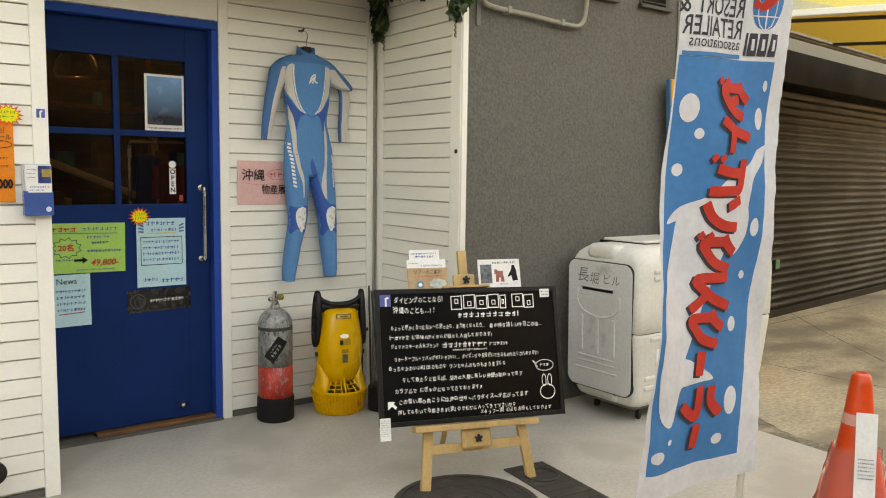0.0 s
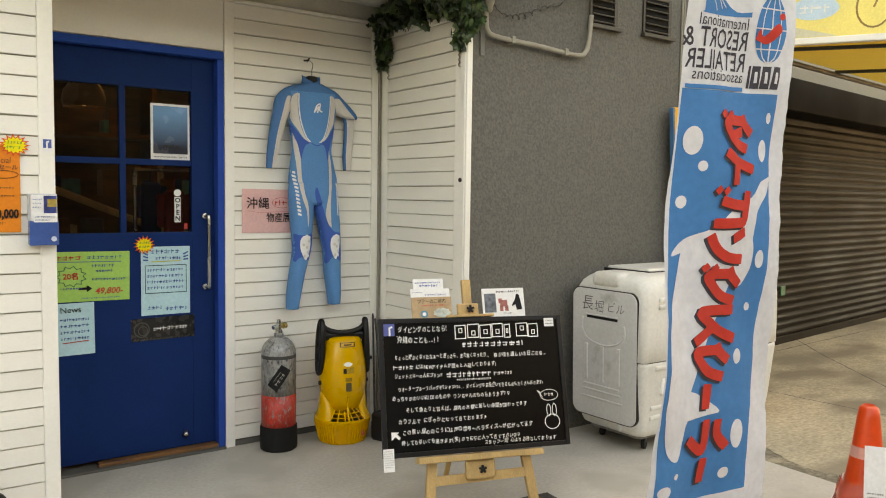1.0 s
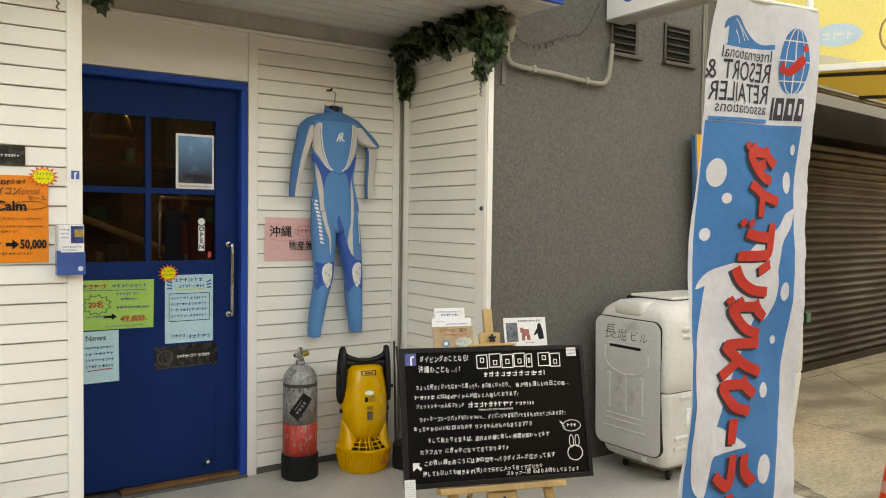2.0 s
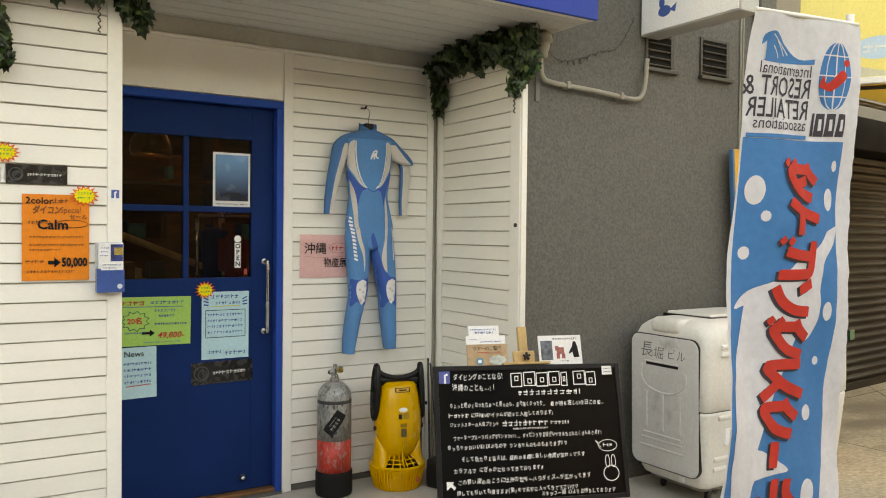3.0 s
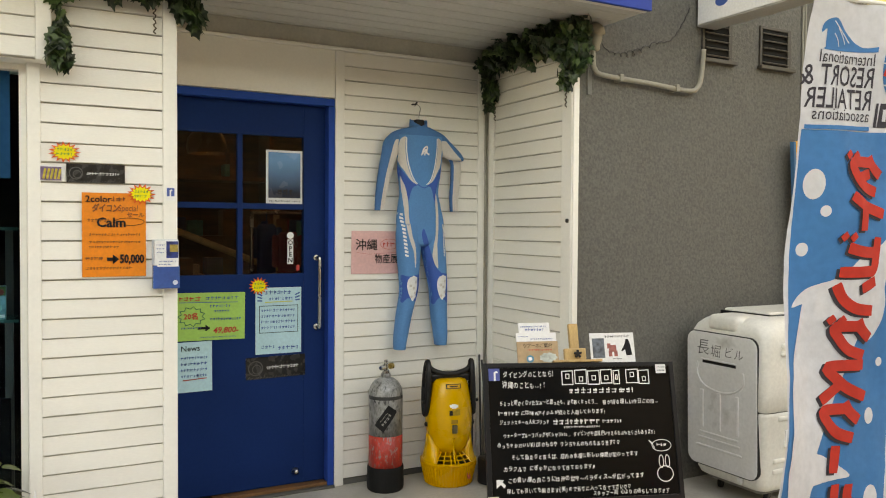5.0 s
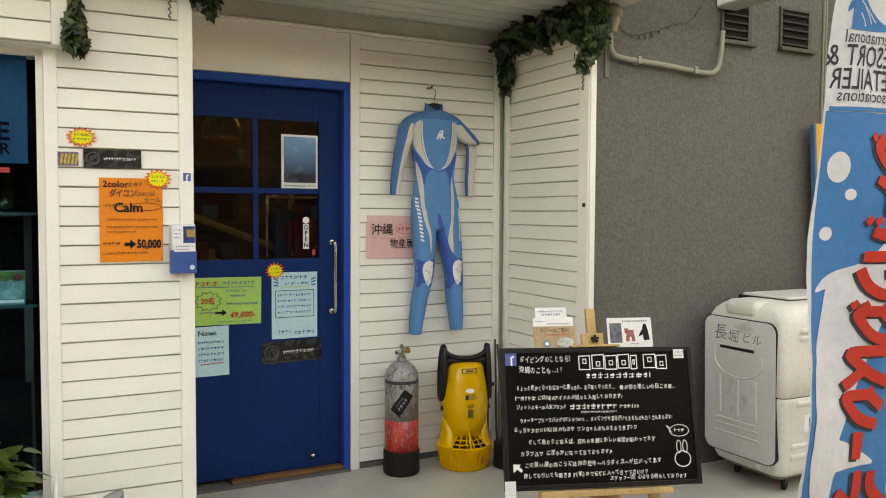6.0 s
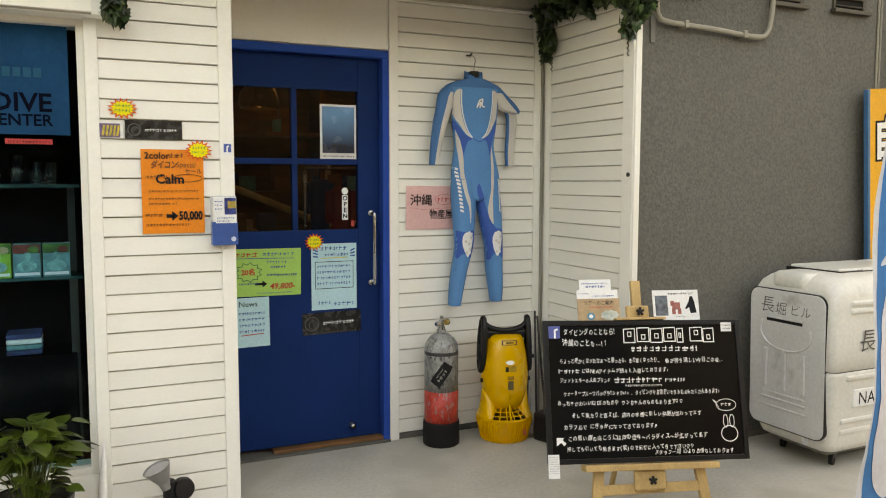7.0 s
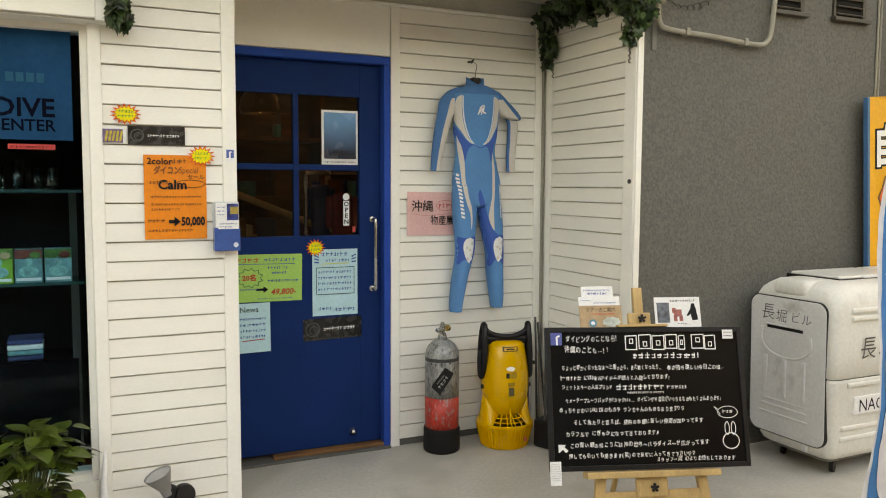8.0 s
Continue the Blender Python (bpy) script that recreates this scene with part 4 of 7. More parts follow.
for i in range(6):
    x = 0.135 - 0.107 * i
    bx = thing("printed_box", "green and teal printed gift box on the window shelf", "box", "window boxes", at=pose(x, -0.33, 1.017))
    part("carton", slab(-0.05, 0.05, -0.03, 0.05, 0, 0.135, 0.002), TEAL if i < 2 else LIME, bx)
    b = disc(0, 0.045, 0.036, 0.022, y=-0.032)
    disc(0.0, 0.085, 0.014, 0.020, y=-0.032, bm=b)
    part("print", b, mat("pale_teal_print", (0.10, 0.42, 0.42), 0.5, 0.4, 40), bx)
    part("print_band", sheet(-0.045, 0.045, 0.008, 0.02, -0.032), PAPER, bx)
    part("top_print", sheet(-0.049, 0.049, 0.098, 0.134, -0.0312), (GREENPRINT, REDPRINT, GREENPRINT)[i % 3], bx)
    part("corner_print", burst(0.024, 0.112, 0.022, 0.016, 9, -0.0325, 0.8), (REDPRINT, GREENPRINT, KRAFT)[i % 3], bx)
for i, x in enumerate((0.0, 0.07, 0.12, -0.08)):
    g = part("glass_tumbler", lathe([(0.022, 0), (0.024, 0.004), (0.028, 0.09 + 0.03 * (i == 0)), (0.0265, 0.09 + 0.03 * (i == 0)), (0.021, 0.008), (0.002, 0.006)], 20, m=pose(x, -0.26, 1.392)), CUPGLASS, smooth=True)
    tagged(g, "clear drinking glass on the window shelf", "glass", "glasses")
for i in range(4):
    o = part("folded_cloth", slab(-0.06, 0.07, -0.36, -0.22, 0.70 + 0.022 * i, 0.72 + 0.022 * i, 0.006), (NAVY_T, TEAL, PAPER, NAVY_T)[i])
    tagged(o, "folded printed cloth on the low display", "cloth", "folded cloths")
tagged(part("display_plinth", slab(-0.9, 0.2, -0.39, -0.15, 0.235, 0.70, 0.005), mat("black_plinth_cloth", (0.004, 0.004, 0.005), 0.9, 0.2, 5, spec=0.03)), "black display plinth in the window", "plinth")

# ---- posters and stickers on the pier ----
PY = -0.6045
t, w, h = poster("orange_poster", "bright orange handwritten sale poster on the siding", 0.452, 0.690, 1.197, 1.532, PY - 0.002, ORANGE_P)
part("writing_top", write("2color", 0.036, 0.012, h - 0.037, m=pose(0, INY, 0), thick=0.0006), INK, t)
b = write("ダイコン", 0.034, 0.035, h - 0.073, slant=0.15, thick=0.0012, squash=0.74)
write("Special", 0.034, 0.132, h - 0.071, b, slant=0.1, squash=0.80)
write("セール", 0.022, 0.165, h - 0.094, b, thick=0.0006)
bmesh.ops.translate(b, verts=b.verts, vec=(0, INY, 0))
BROWNPEN = mat("brown_pen", (0.22, 0.06, 0.01), 0.6)
script("writing_line", [(0.105, 0.16, h - 0.033, 0.02), (0.02, 0.10, h - 0.115, 0.014), (0.025, 0.22, 0.185 - 0.02, 0.010), (0.025, 0.22, 0.135, 0.010), (0.025, 0.14, 0.115, 0.010), (0.012, 0.08, 0.068, 0.014), (0.012, 0.19, 0.03, 0.012)], BROWNPEN, t, INY, 17)
part("writing", b, BROWNPEN, t)
part("writing_name", write("Calm", 0.052, 0.052, 0.20, m=pose(0, INY, 0), thick=0.0014), INK, t)
part("writing_price", write("50,000", 0.047, 0.138, 0.055, m=pose(0, INY, 0), squash=0.72, thick=0.0018), INK, t)
b = stroke([(0.095, 0.070), (0.115, 0.070)], 0.014, INY)
b.faces.new([b.verts.new(p) for p in ((0.112, INY, 0.05), (0.135, INY, 0.07), (0.112, INY, 0.09))])
part("arrow", b, INK, t)
part("ring", stroke(oval(0.175, h - 0.114, 0.056, 0.015), 0.002, INY), INK, t)
starburst(0.392, 1.687, PY - 0.002, 0.058, 0.042, "yellow and red paper burst on the siding")
starburst(0.672, 1.530, PY - 0.009, 0.056, 0.044, "yellow and red paper burst on the orange poster")
sticker_strip("black_sticker_strip", "black strip sticker with pale lettering on the siding", 0.398, 0.611, 1.570, 1.643, PY, -0.3)
t, w, h = poster("small_badge", "small colourful badge sticker on the siding", 0.302, 0.392, 1.572, 1.632, PY, PAPER, 0, "sticker")
part("ground_print", sheet(0.005, w - 0.012, 0.004, h - 0.004, INY), mat("purple_print", (0.16, 0.10, 0.20), 0.5, 0.4, 60), t)
b = bmesh.new()
for i in range(5):
    stroke([(0.016 + 0.013 * i, 0.012), (0.022 + 0.013 * i, 0.046)], 0.008, INY - 0.002, b)
part("mark", b, mat("gold_print", (0.55, 0.40, 0.05), 0.5, 0.3, 60), t)
fb = thing("square_sticker", "small blue square sticker on the white trim", "sticker", at=pose(0.768, -0.6075, 1.507) @ Matrix.Scale(1.25, 4))
part("sheet", slab(0, 0.030, -0.001, 0, 0, 0.044), PAPER, fb)
part("square", slab(0.003, 0.027, -0.002, -0.001, 0.014, 0.041), mat("sticker_blue", (0.04, 0.10, 0.32), 0.4), fb)
part("mark", stroke([(0.018, 0.034), (0.014, 0.032), (0.014, 0.015)], 0.005, -0.0025), PAPER, fb)
lh = thing("leaflet_holder", "blue leaflet holder with brochures on the pier corner", "leaflet holder", at=pose(0.712, -0.609, 1.146))
part("pocket", slab(0, 0.104, -0.045, 0, 0, 0.095, 0.004), mat("blue_acrylic", (0.02, 0.09, 0.30), 0.15, 0.15, 12), lh)
part("back_plate", slab(0, 0.104, -0.006, 0, 0.095, 0.200, 0.002), mat("clear_backplate", (0.55, 0.58, 0.60), 0.2), lh)
lf = part("leaflet", slab(0.008, 0.100, -0.034, -0.010, 0.05, 0.196, 0.001), PAPER, lh)
part("photo_print", sheet(0.052, 0.098, 0.10, 0.193, -0.0345), mat("dark_blue_print", (0.015, 0.04, 0.18), 0.4, 0.5, 40), lf)
part("leaf_print", sheet(0.065, 0.098, 0.15, 0.18, -0.0362), mat("tan_print", (0.35, 0.24, 0.05), 0.5, 0.4, 60), lf)
part("white_band", sheet(0.015, 0.098, 0.09, 0.125, -0.046), PAPER, lh)
script("writing", [(0.02, 0.09, 0.108, 0.007), (0.02, 0.07, 0.096, 0.006)], INKBLUE, lh, -0.0475, 21)
part("writing_side", bars([(0.014, 0.046, 0.175, 0.006), (0.014, 0.046, 0.16, 0.006), (0.014, 0.046, 0.145, 0.006)], y=-0.036, seed=22), INKBLUE, lf)
part("pocket_mark", disc(0.085, 0.025, 0.010, 0.010, y=-0.0465), mat("pale_dot", (0.5, 0.6, 0.7), 0.5), lh)

# pink paper behind the wetsuit
t, w, h = poster("pink_notice", "pink handwritten notice behind the wetsuit", 1.815, 2.13, 1.148, 1.383, -0.0195, PINK_P, 0.4)
b = write("沖縄", 0.066, 0.022, 0.135, thick=0.0006)
write("物産展", 0.056, 0.135, 0.062, b, squash=0.85, thick=0.0004)
bmesh.ops.translate(b, verts=b.verts, vec=(0, INY, 0))
part("writing", b, INK, t)
part("writing_small", bars([(0.185, 0.27, 0.15, 0.028)], y=INY, seed=31), INKRED, t)
part("ring", stroke(oval(0.225, 0.163, 0.055, 0.028), 0.002, INY), INKRED, t)
part("faint_line", stroke([(0.03, 0.118), (0.10, 0.108), (0.30, 0.12)], 0.002, INY), mat("pale_red_pen", (0.6, 0.2, 0.2), 0.6), t)


def bend2(points, n=5):
    return [(p.x, p.z) for p in bend([(x, 0, z) for x, z in points], n)]


# ---- wetsuit on its hanger ----
def wetsuit():
    s = thing("wetsuit", "light blue and grey full-length wetsuit hanging on a hanger", "wetsuit", at=pose(2.193, -0.085, 0))

    def body(name, rows, depth, paint, mats, label="", seg=96, sub=22, y=0.0, parent=s):
        """A soft flattened tube from rows (centre x, height, half width); paint(u, z, front) gives the slot."""
        line = bend([(cx, hw, z) for cx, z, hw in rows], sub)
        b = bmesh.new()
        rings = []
        for cx, hw, z in line:
            dd = depth * min(1.0, (hw / 0.05) ** 0.5)
            rings.append([b.verts.new((cx + hw * math.cos(a), y - dd * math.copysign(abs(math.sin(a)) ** 0.8, math.sin(a)) - 0.004 * noise.noise((cx * 9 + math.cos(a) * 2, z * 7, y * 5)), z)) for a in (2 * math.pi * k / seg for k in range(seg))])
        for (lo, hi, row) in zip(rings, rings[1:], line):
            for k in range(seg):
                face = b.faces.new((lo[k], lo[(k + 1) % seg], hi[(k + 1) % seg], hi[k]))
                u = math.cos(2 * math.pi * (k + 0.5) / seg)
                face.material_index = paint(u, row[2], math.sin(2 * math.pi * (k + 0.5) / seg) > 0)
        b.faces.new(rings[0][::-1]), b.faces.new(rings[-1])
        bmesh.ops.recalc_face_normals(b, faces=list(b.faces))
        return part(name, b, mats, parent, label, smooth=True)

    shapes = []

    def front(x, z):
        """Depth of the suit's front over a place on it."""
        best = 0.0
        for line, depth, y in shapes:
            for (c0, h0, z0), (c1, h1, z1) in zip(line, line[1:]):
                if z0 <= z < z1:
                    k = (z - z0) / (z1 - z0)
                    cx, hw = c0 + (c1 - c0) * k, h0 + (h1 - h0) * k
                    u = (x - cx) / hw
                    if abs(u) < 1:
                        best = min(best, y - depth * min(1.0, (hw / 0.05) ** 0.5) * (1 - u * u) ** 0.4 - 0.004 * noise.noise((cx * 9 + u * 2, z * 7, y * 5)))
        return best

    def panel(name, b, material, label="", out=0.0016, parent=s, limit=0.012):
        """A flat cut of cloth, laid on the suit's front."""
        bmesh.ops.triangulate(b, faces=list(b.faces))
        for _ in range(6):
            long_ = [e for e in b.edges if e.calc_length() > limit]
            if not long_:
                break
            bmesh.ops.subdivide_edges(b, edges=long_, cuts=1)
            bmesh.ops.triangulate(b, faces=[f_ for f_ in b.faces if len(f_.verts) > 3])
        for v in b.verts:
            v.co.y = front(v.co.x, v.co.z) - out
        bmesh.ops.recalc_face_normals(b, faces=list(b.faces))
        return part(name, b, material, parent, label, smooth=True)

    def cut(points, b=None):
        b = bmesh.new() if b is None else b
        b.faces.new([b.verts.new((x, 0, z)) for x, z in bend2(points + points[:1], 5)[:-1]])
        return b
    TORSO = [(0.008, 1.300, 0.030), (0.007, 1.335, 0.085), (0.006, 1.375, 0.128), (0.006, 1.43, 0.143), (0.0, 1.52, 0.128), (-0.003, 1.60, 0.116), (-0.002, 1.69, 0.127), (0.0, 1.78, 0.136), (-0.003, 1.86, 0.150), (-0.006, 1.905, 0.155), (-0.006, 1.935, 0.115), (-0.006, 1.955, 0.062)]
    body("torso", TORSO, 0.055, lambda u, z, f: 1 if z > 1.905 else 0, [SUIT, SUITS], sub=18)
    LEGS = {-1: [(-0.118, 0.732, 0.030), (-0.112, 0.80, 0.036), (-0.092, 0.92, 0.043), (-0.066, 1.05, 0.049), (-0.064, 1.15, 0.058), (-0.066, 1.26, 0.067), (-0.067, 1.36, 0.072), (-0.064, 1.42, 0.07)],
            1: [(0.140, 0.742, 0.031), (0.138, 0.80, 0.037), (0.128, 0.92, 0.046), (0.121, 1.05, 0.050), (0.109, 1.15, 0.060), (0.092, 1.26, 0.070), (0.078, 1.36, 0.074), (0.072, 1.42, 0.07)]}
    shapes.append((bend([(c, h, z) for c, z, h in TORSO], 6), 0.055, 0.0))
    for side, rows in LEGS.items():
        shapes.append((bend([(c, h, z) for c, z, h in rows], 6), 0.053, 0.003 * side))
    MID = -0.009
    for side in (-1, 1):
        def flip(pts):
            return [(MID + side * x, z) for x, z in pts]
        panel("chest_panel", cut(flip([(0.098, 1.900), (0.098, 1.83), (0.086, 1.745), (0.060, 1.672), (0.030, 1.638), (0.066, 1.660), (0.098, 1.708), (0.122, 1.748), (0.129, 1.80), (0.131, 1.85), (0.122, 1.885)])), SUITG, "light grey side panel")
        panel("waist_panel", cut(flip([(0.128, 1.742), (0.101, 1.700), (0.066, 1.656), (0.031, 1.636), (0.054, 1.622), (0.068, 1.588), (0.079, 1.546), (0.092, 1.604), (0.108, 1.655), (0.126, 1.695)])), SUITD, "royal blue waist panel", 0.0012)
        edge = bend2(flip([(0.096, 1.895), (0.095, 1.83), (0.083, 1.745), (0.057, 1.672), (0.028, 1.638)]))
        b = bmesh.new()
        b.faces.new([b.verts.new((x, 0, z)) for x, z in edge + [(x - side * 0.006, z) for x, z in edge[::-1]]])
        panel("piping", b, SUITW, "", 0.0024)
    panel("front_seam", stroke(bend2([(-0.039, 1.639), (0.0, 1.621), (0.040, 1.640)]), 0.005), SUITD, "", 0.0026)
    panel("side_stripe", cut([(-0.126, 1.685), (-0.117, 1.660), (-0.101, 1.615), (-0.088, 1.54), (-0.083, 1.446), (-0.069, 1.362), (-0.050, 1.302), (-0.043, 1.23), (-0.050, 1.182), (-0.058, 1.266), (-0.080, 1.326), (-0.099, 1.398), (-0.107, 1.482), (-0.114, 1.554), (-0.119, 1.62)]), SUITG, "light grey stripe")
    panel("side_stripe", cut([(0.080, 1.60), (0.093, 1.534), (0.097, 1.449), (0.092, 1.351), (0.087, 1.29), (0.086, 1.229), (0.096, 1.177), (0.077, 1.198), (0.062, 1.247), (0.067, 1.302), (0.078, 1.363), (0.084, 1.461), (0.076, 1.534)]), SUITG, "light grey stripe")
    for side, rows in LEGS.items():
        lg = body("leg", rows, 0.053, lambda u, z, f: 0, [SUIT], y=0.003 * side)
        if side > 0:
            panel("thigh_panel", cut([(-0.004, 1.330), (-0.010, 1.372), (0.002, 1.396), (0.020, 1.357), (0.045, 1.29), (0.060, 1.243), (0.086, 1.18), (0.121, 1.14), (0.056, 1.122), (0.034, 1.203), (0.014, 1.276)]), SUITD, "royal blue inner thigh panel", 0.0012, lg)
            panel("knee_panel", cut([(0.0535, 1.128), (0.090, 1.150), (0.1640, 1.138), (0.1655, 1.067), (0.1640, 0.985), (0.108, 1.014), (0.079, 0.974), (0.0705, 1.054)]), SUITD, "royal blue knee panel", 0.0010, lg)
        else:
            panel("knee_panel", cut([(-0.1205, 1.146), (-0.085, 1.135), (-0.0085, 1.143), (-0.0155, 1.074), (-0.031, 0.994), (-0.088, 1.017), (-0.1195, 0.992), (-0.1150, 1.06)]), SUITD, "royal blue knee panel", 0.0010, lg)
        kx = -0.066 if side < 0 else 0.119
        pad = [(kx + 0.006, 1.140), (kx - 0.022, 1.122), (kx - 0.029, 1.090), (kx - 0.024, 1.050), (kx - 0.010, 1.012), (kx + 0.004, 1.002), (kx + 0.020, 1.040), (kx + 0.029, 1.090), (kx + 0.026, 1.125)]
        pad_ob = panel("knee_pad", cut(pad), SUITW, "white quilted knee pad", 0.0045, lg, 0.006)
        rnd = random.Random(5 + side)
        for r_ in range(6):
            for c_ in range(3):
                px, pz = kx + 0.003 + (c_ - 1) * 0.015 * (0.65 + 0.1 * r_) + rnd.uniform(-0.002, 0.002), 1.024 + r_ * 0.020 + 0.008 * (c_ % 2)
                if pz < 1.132:
                    panel("pad_cell", cut([(px + 0.0075 * math.cos(a + r_), pz + 0.0085 * math.sin(a + r_)) for a in (0.2, 1.3, 2.6, 3.7, 5.0)]), SUITG if (r_ + c_) % 3 == 0 else SUITW, "", 0.0075, pad_ob, 0.02)
        for k in range(12):
            lb = bmesh.new()
            if side < 0:
                x, z, w_ = -0.125 + 0.0024 * k, 1.472 - 0.0205 * k, 0.018
            else:
                x, z, w_ = 0.131 + 0.0006 * k, 1.412 - 0.0150 * k, 0.010
            lb.faces.new([lb.verts.new(p) for p in ((x - w_ / 2, 0, z), (x + w_ / 2, 0, z - 0.006), (x + w_ / 2, 0, z + 0.007 - 0.003 * (k % 2)), (x - w_ / 2, 0, z + 0.013))])
            panel("leg_mark", lb, SUITW, "", 0.0030, lg)
    # sleeves: one hangs straight, one is folded over the shoulder end
    body("sleeve", [(-0.242, 1.495, 0.023), (-0.231, 1.58, 0.030), (-0.208, 1.70, 0.038), (-0.182, 1.80, 0.046), (-0.160, 1.87, 0.053), (-0.12, 1.92, 0.045), (-0.08, 1.945, 0.03)], 0.034, lambda u, z, f: 0 if u < -0.05 or z > 1.88 else 1, [SUITS, SUITG], y=0.004)
    body("sleeve", [(0.236, 1.495, 0.024), (0.236, 1.58, 0.028), (0.243, 1.68, 0.031), (0.245, 1.76, 0.033), (0.232, 1.795, 0.036)], 0.024, lambda u, z, f: 0 if u < -0.6 else 1, [SUITS, SUITG], y=0.03)
    body("upper_sleeve", [(0.250, 1.782, 0.022), (0.215, 1.80, 0.06), (0.175, 1.835, 0.072), (0.135, 1.88, 0.060), (0.095, 1.925, 0.045), (0.06, 1.945, 0.03)], 0.036, lambda u, z, f: 0 if u > 0.35 or z > 1.885 else 1, [SUITS, SUITG], y=0.0)
    nb = lathe([(0.052, 0), (0.054, 0.012), (0.050, 0.045), (0.050, 0.062), (0.046, 0.062), (0.044, 0.0)], 28, cap=False, m=pose(-0.008, 0, 1.938) @ Matrix.Diagonal((1.05, 0.72, 1, 1)))
    for v in nb.verts:
        if v.co.z > 1.97 and v.co.y < 0:
            v.co.z -= 0.030 * (1 - abs(v.co.x + 0.008) / 0.056) + 0.01
    part("collar", nb, SUITS, s, smooth=True)
    lb = stroke(bend2([(-0.018, 1.80), (-0.004, 1.835), (0.016, 1.845), (0.012, 1.815), (0.026, 1.805)]), 0.008, -0.0635)
    stroke(bend2([(-0.01, 1.81), (0.006, 1.83), (0.0, 1.80)]), 0.007, -0.0635, lb)
    part("chest_mark", lb, SUITW, s)
    hg = part("hanger", tube(bend([(-0.13, 0.0, 1.90), (-0.06, 0, 1.945), (-0.006, 0, 1.985), (0.05, 0, 1.945), (0.13, 0, 1.89)], 4), 0.010, 8), BLACKPL, s, "black clothes hanger with wire hook", smooth=True)
    part("neck_plate", slab(-0.032, 0.022, -0.018, 0.018, 1.955, 2.0, 0.008), BLACKPL, hg)
    part("hook", tube(bend([(-0.006, 0, 1.99), (-0.004, 0, 2.03), (0.004, 0.005, 2.05), (0.006, 0.012, 2.072), (-0.008, 0.02, 2.085), (-0.022, 0.025, 2.075)], 5), 0.0022, 6), CHROME, hg)
    part("wall_hook", tube([(-0.012, 0.085, 2.094), (-0.012, 0.03, 2.088), (-0.012, 0.012, 2.096)], 0.005, 8), BLACKMETAL, s)
    return s


wetsuit()


# ---- diving cylinder ----
def diving_tank():
    s = thing("diving_cylinder", "scuffed grey steel diving cylinder with red lower part and black boot", "diving cylinder", at=pose(1.960, -0.165, 0, 0, 0, 20))
    R = 0.0905
    prof = [(R, 0.298), (R, 0.512)] + [(R * math.cos(a) * 0.82 + R * 0.18 * math.cos(a) ** 0.5, 0.512 + 0.092 * math.sin(a)) for a in np.linspace(0.15, 1.38, 10)] + [(0.026, 0.606), (0.024, 0.622)]
    part("shell", lathe(prof, 40), TANK, s, smooth=True)
    part("shoulder_band", lathe([(R * 1.001, 0.492), (R * 1.0015, 0.508), (R * 0.992, 0.522)], 40, cap=False), mat("black_worn_paint", (0.03, 0.03, 0.03), 0.5, 0.4, 30), s, smooth=True)
    part("red_base", lathe([(R * 1.002, 0.11), (R * 1.002, 0.298)], 40), TANKRED, s, "chipped red painted lower part", smooth=True)
    part("boot", lathe([(0.090, 0), (0.097, 0.006), (0.099, 0.02), (0.0975, 0.122), (0.095, 0.130), (0.0905, 0.130)], 40), RUBBER, s, smooth=False)
    v = part("valve", lathe([(0.020, 0.610), (0.020, 0.635), (0.014, 0.64), (0.014, 0.672), (0.010, 0.676), (0.010, 0.69), (0.007, 0.694)], 20), CHROME, s, "chrome pillar valve")
    part("valve_outlet", lathe([(0.011, 0), (0.013, 0.006), (0.013, 0.03), (0.009, 0.036)], 16, m=pose(-0.010, -0.004, 0.655, 0, -90, 0)), CHROME, v)
    kn = lathe([(0.006, 0), (0.006, 0.02), (0.016, 0.022), (0.017, 0.04), (0.012, 0.046)], 14, m=pose(0.012, 0.004, 0.655, 0, 90, 0))
    part("valve_knob", kn, BRASS, v, "brass valve knob")
    # slanting label wrapped round the shell
    b = bmesh.new()
    tilt, w, h, n = radians(55), 0.132, 0.062, 10
    def wrap(x, z, out):
        X, Z = x * math.cos(tilt) - z * math.sin(tilt), x * math.sin(tilt) + z * math.cos(tilt)
        a = X / R - math.radians(133)
        return ((R + out) * math.cos(a), (R + out) * math.sin(a), 0.396 + Z)
    g = [[b.verts.new(wrap(w * (i / n - 0.5), h * (k / 4 - 0.5), 0.0015)) for i in range(n + 1)] for k in range(5)]
    for k in range(4):
        for i in range(n):
            b.faces.new((g[k][i], g[k][i + 1], g[k + 1][i + 1], g[k + 1][i]))
    lb = part("label", b, BLACKPL, s, "black slanting label")
    b = bars([(-0.04, 0.04, -0.014, 0.018), (-0.03, 0.034, 0.010, 0.007)], y=0, seed=41)
    for vv in b.verts:
        vv.co = wrap(vv.co.x, vv.co.z, 0.0024)
    part("label_mark", b, mat("grey_label_print", (0.35, 0.35, 0.33), 0.5), lb)
    return s


diving_tank()


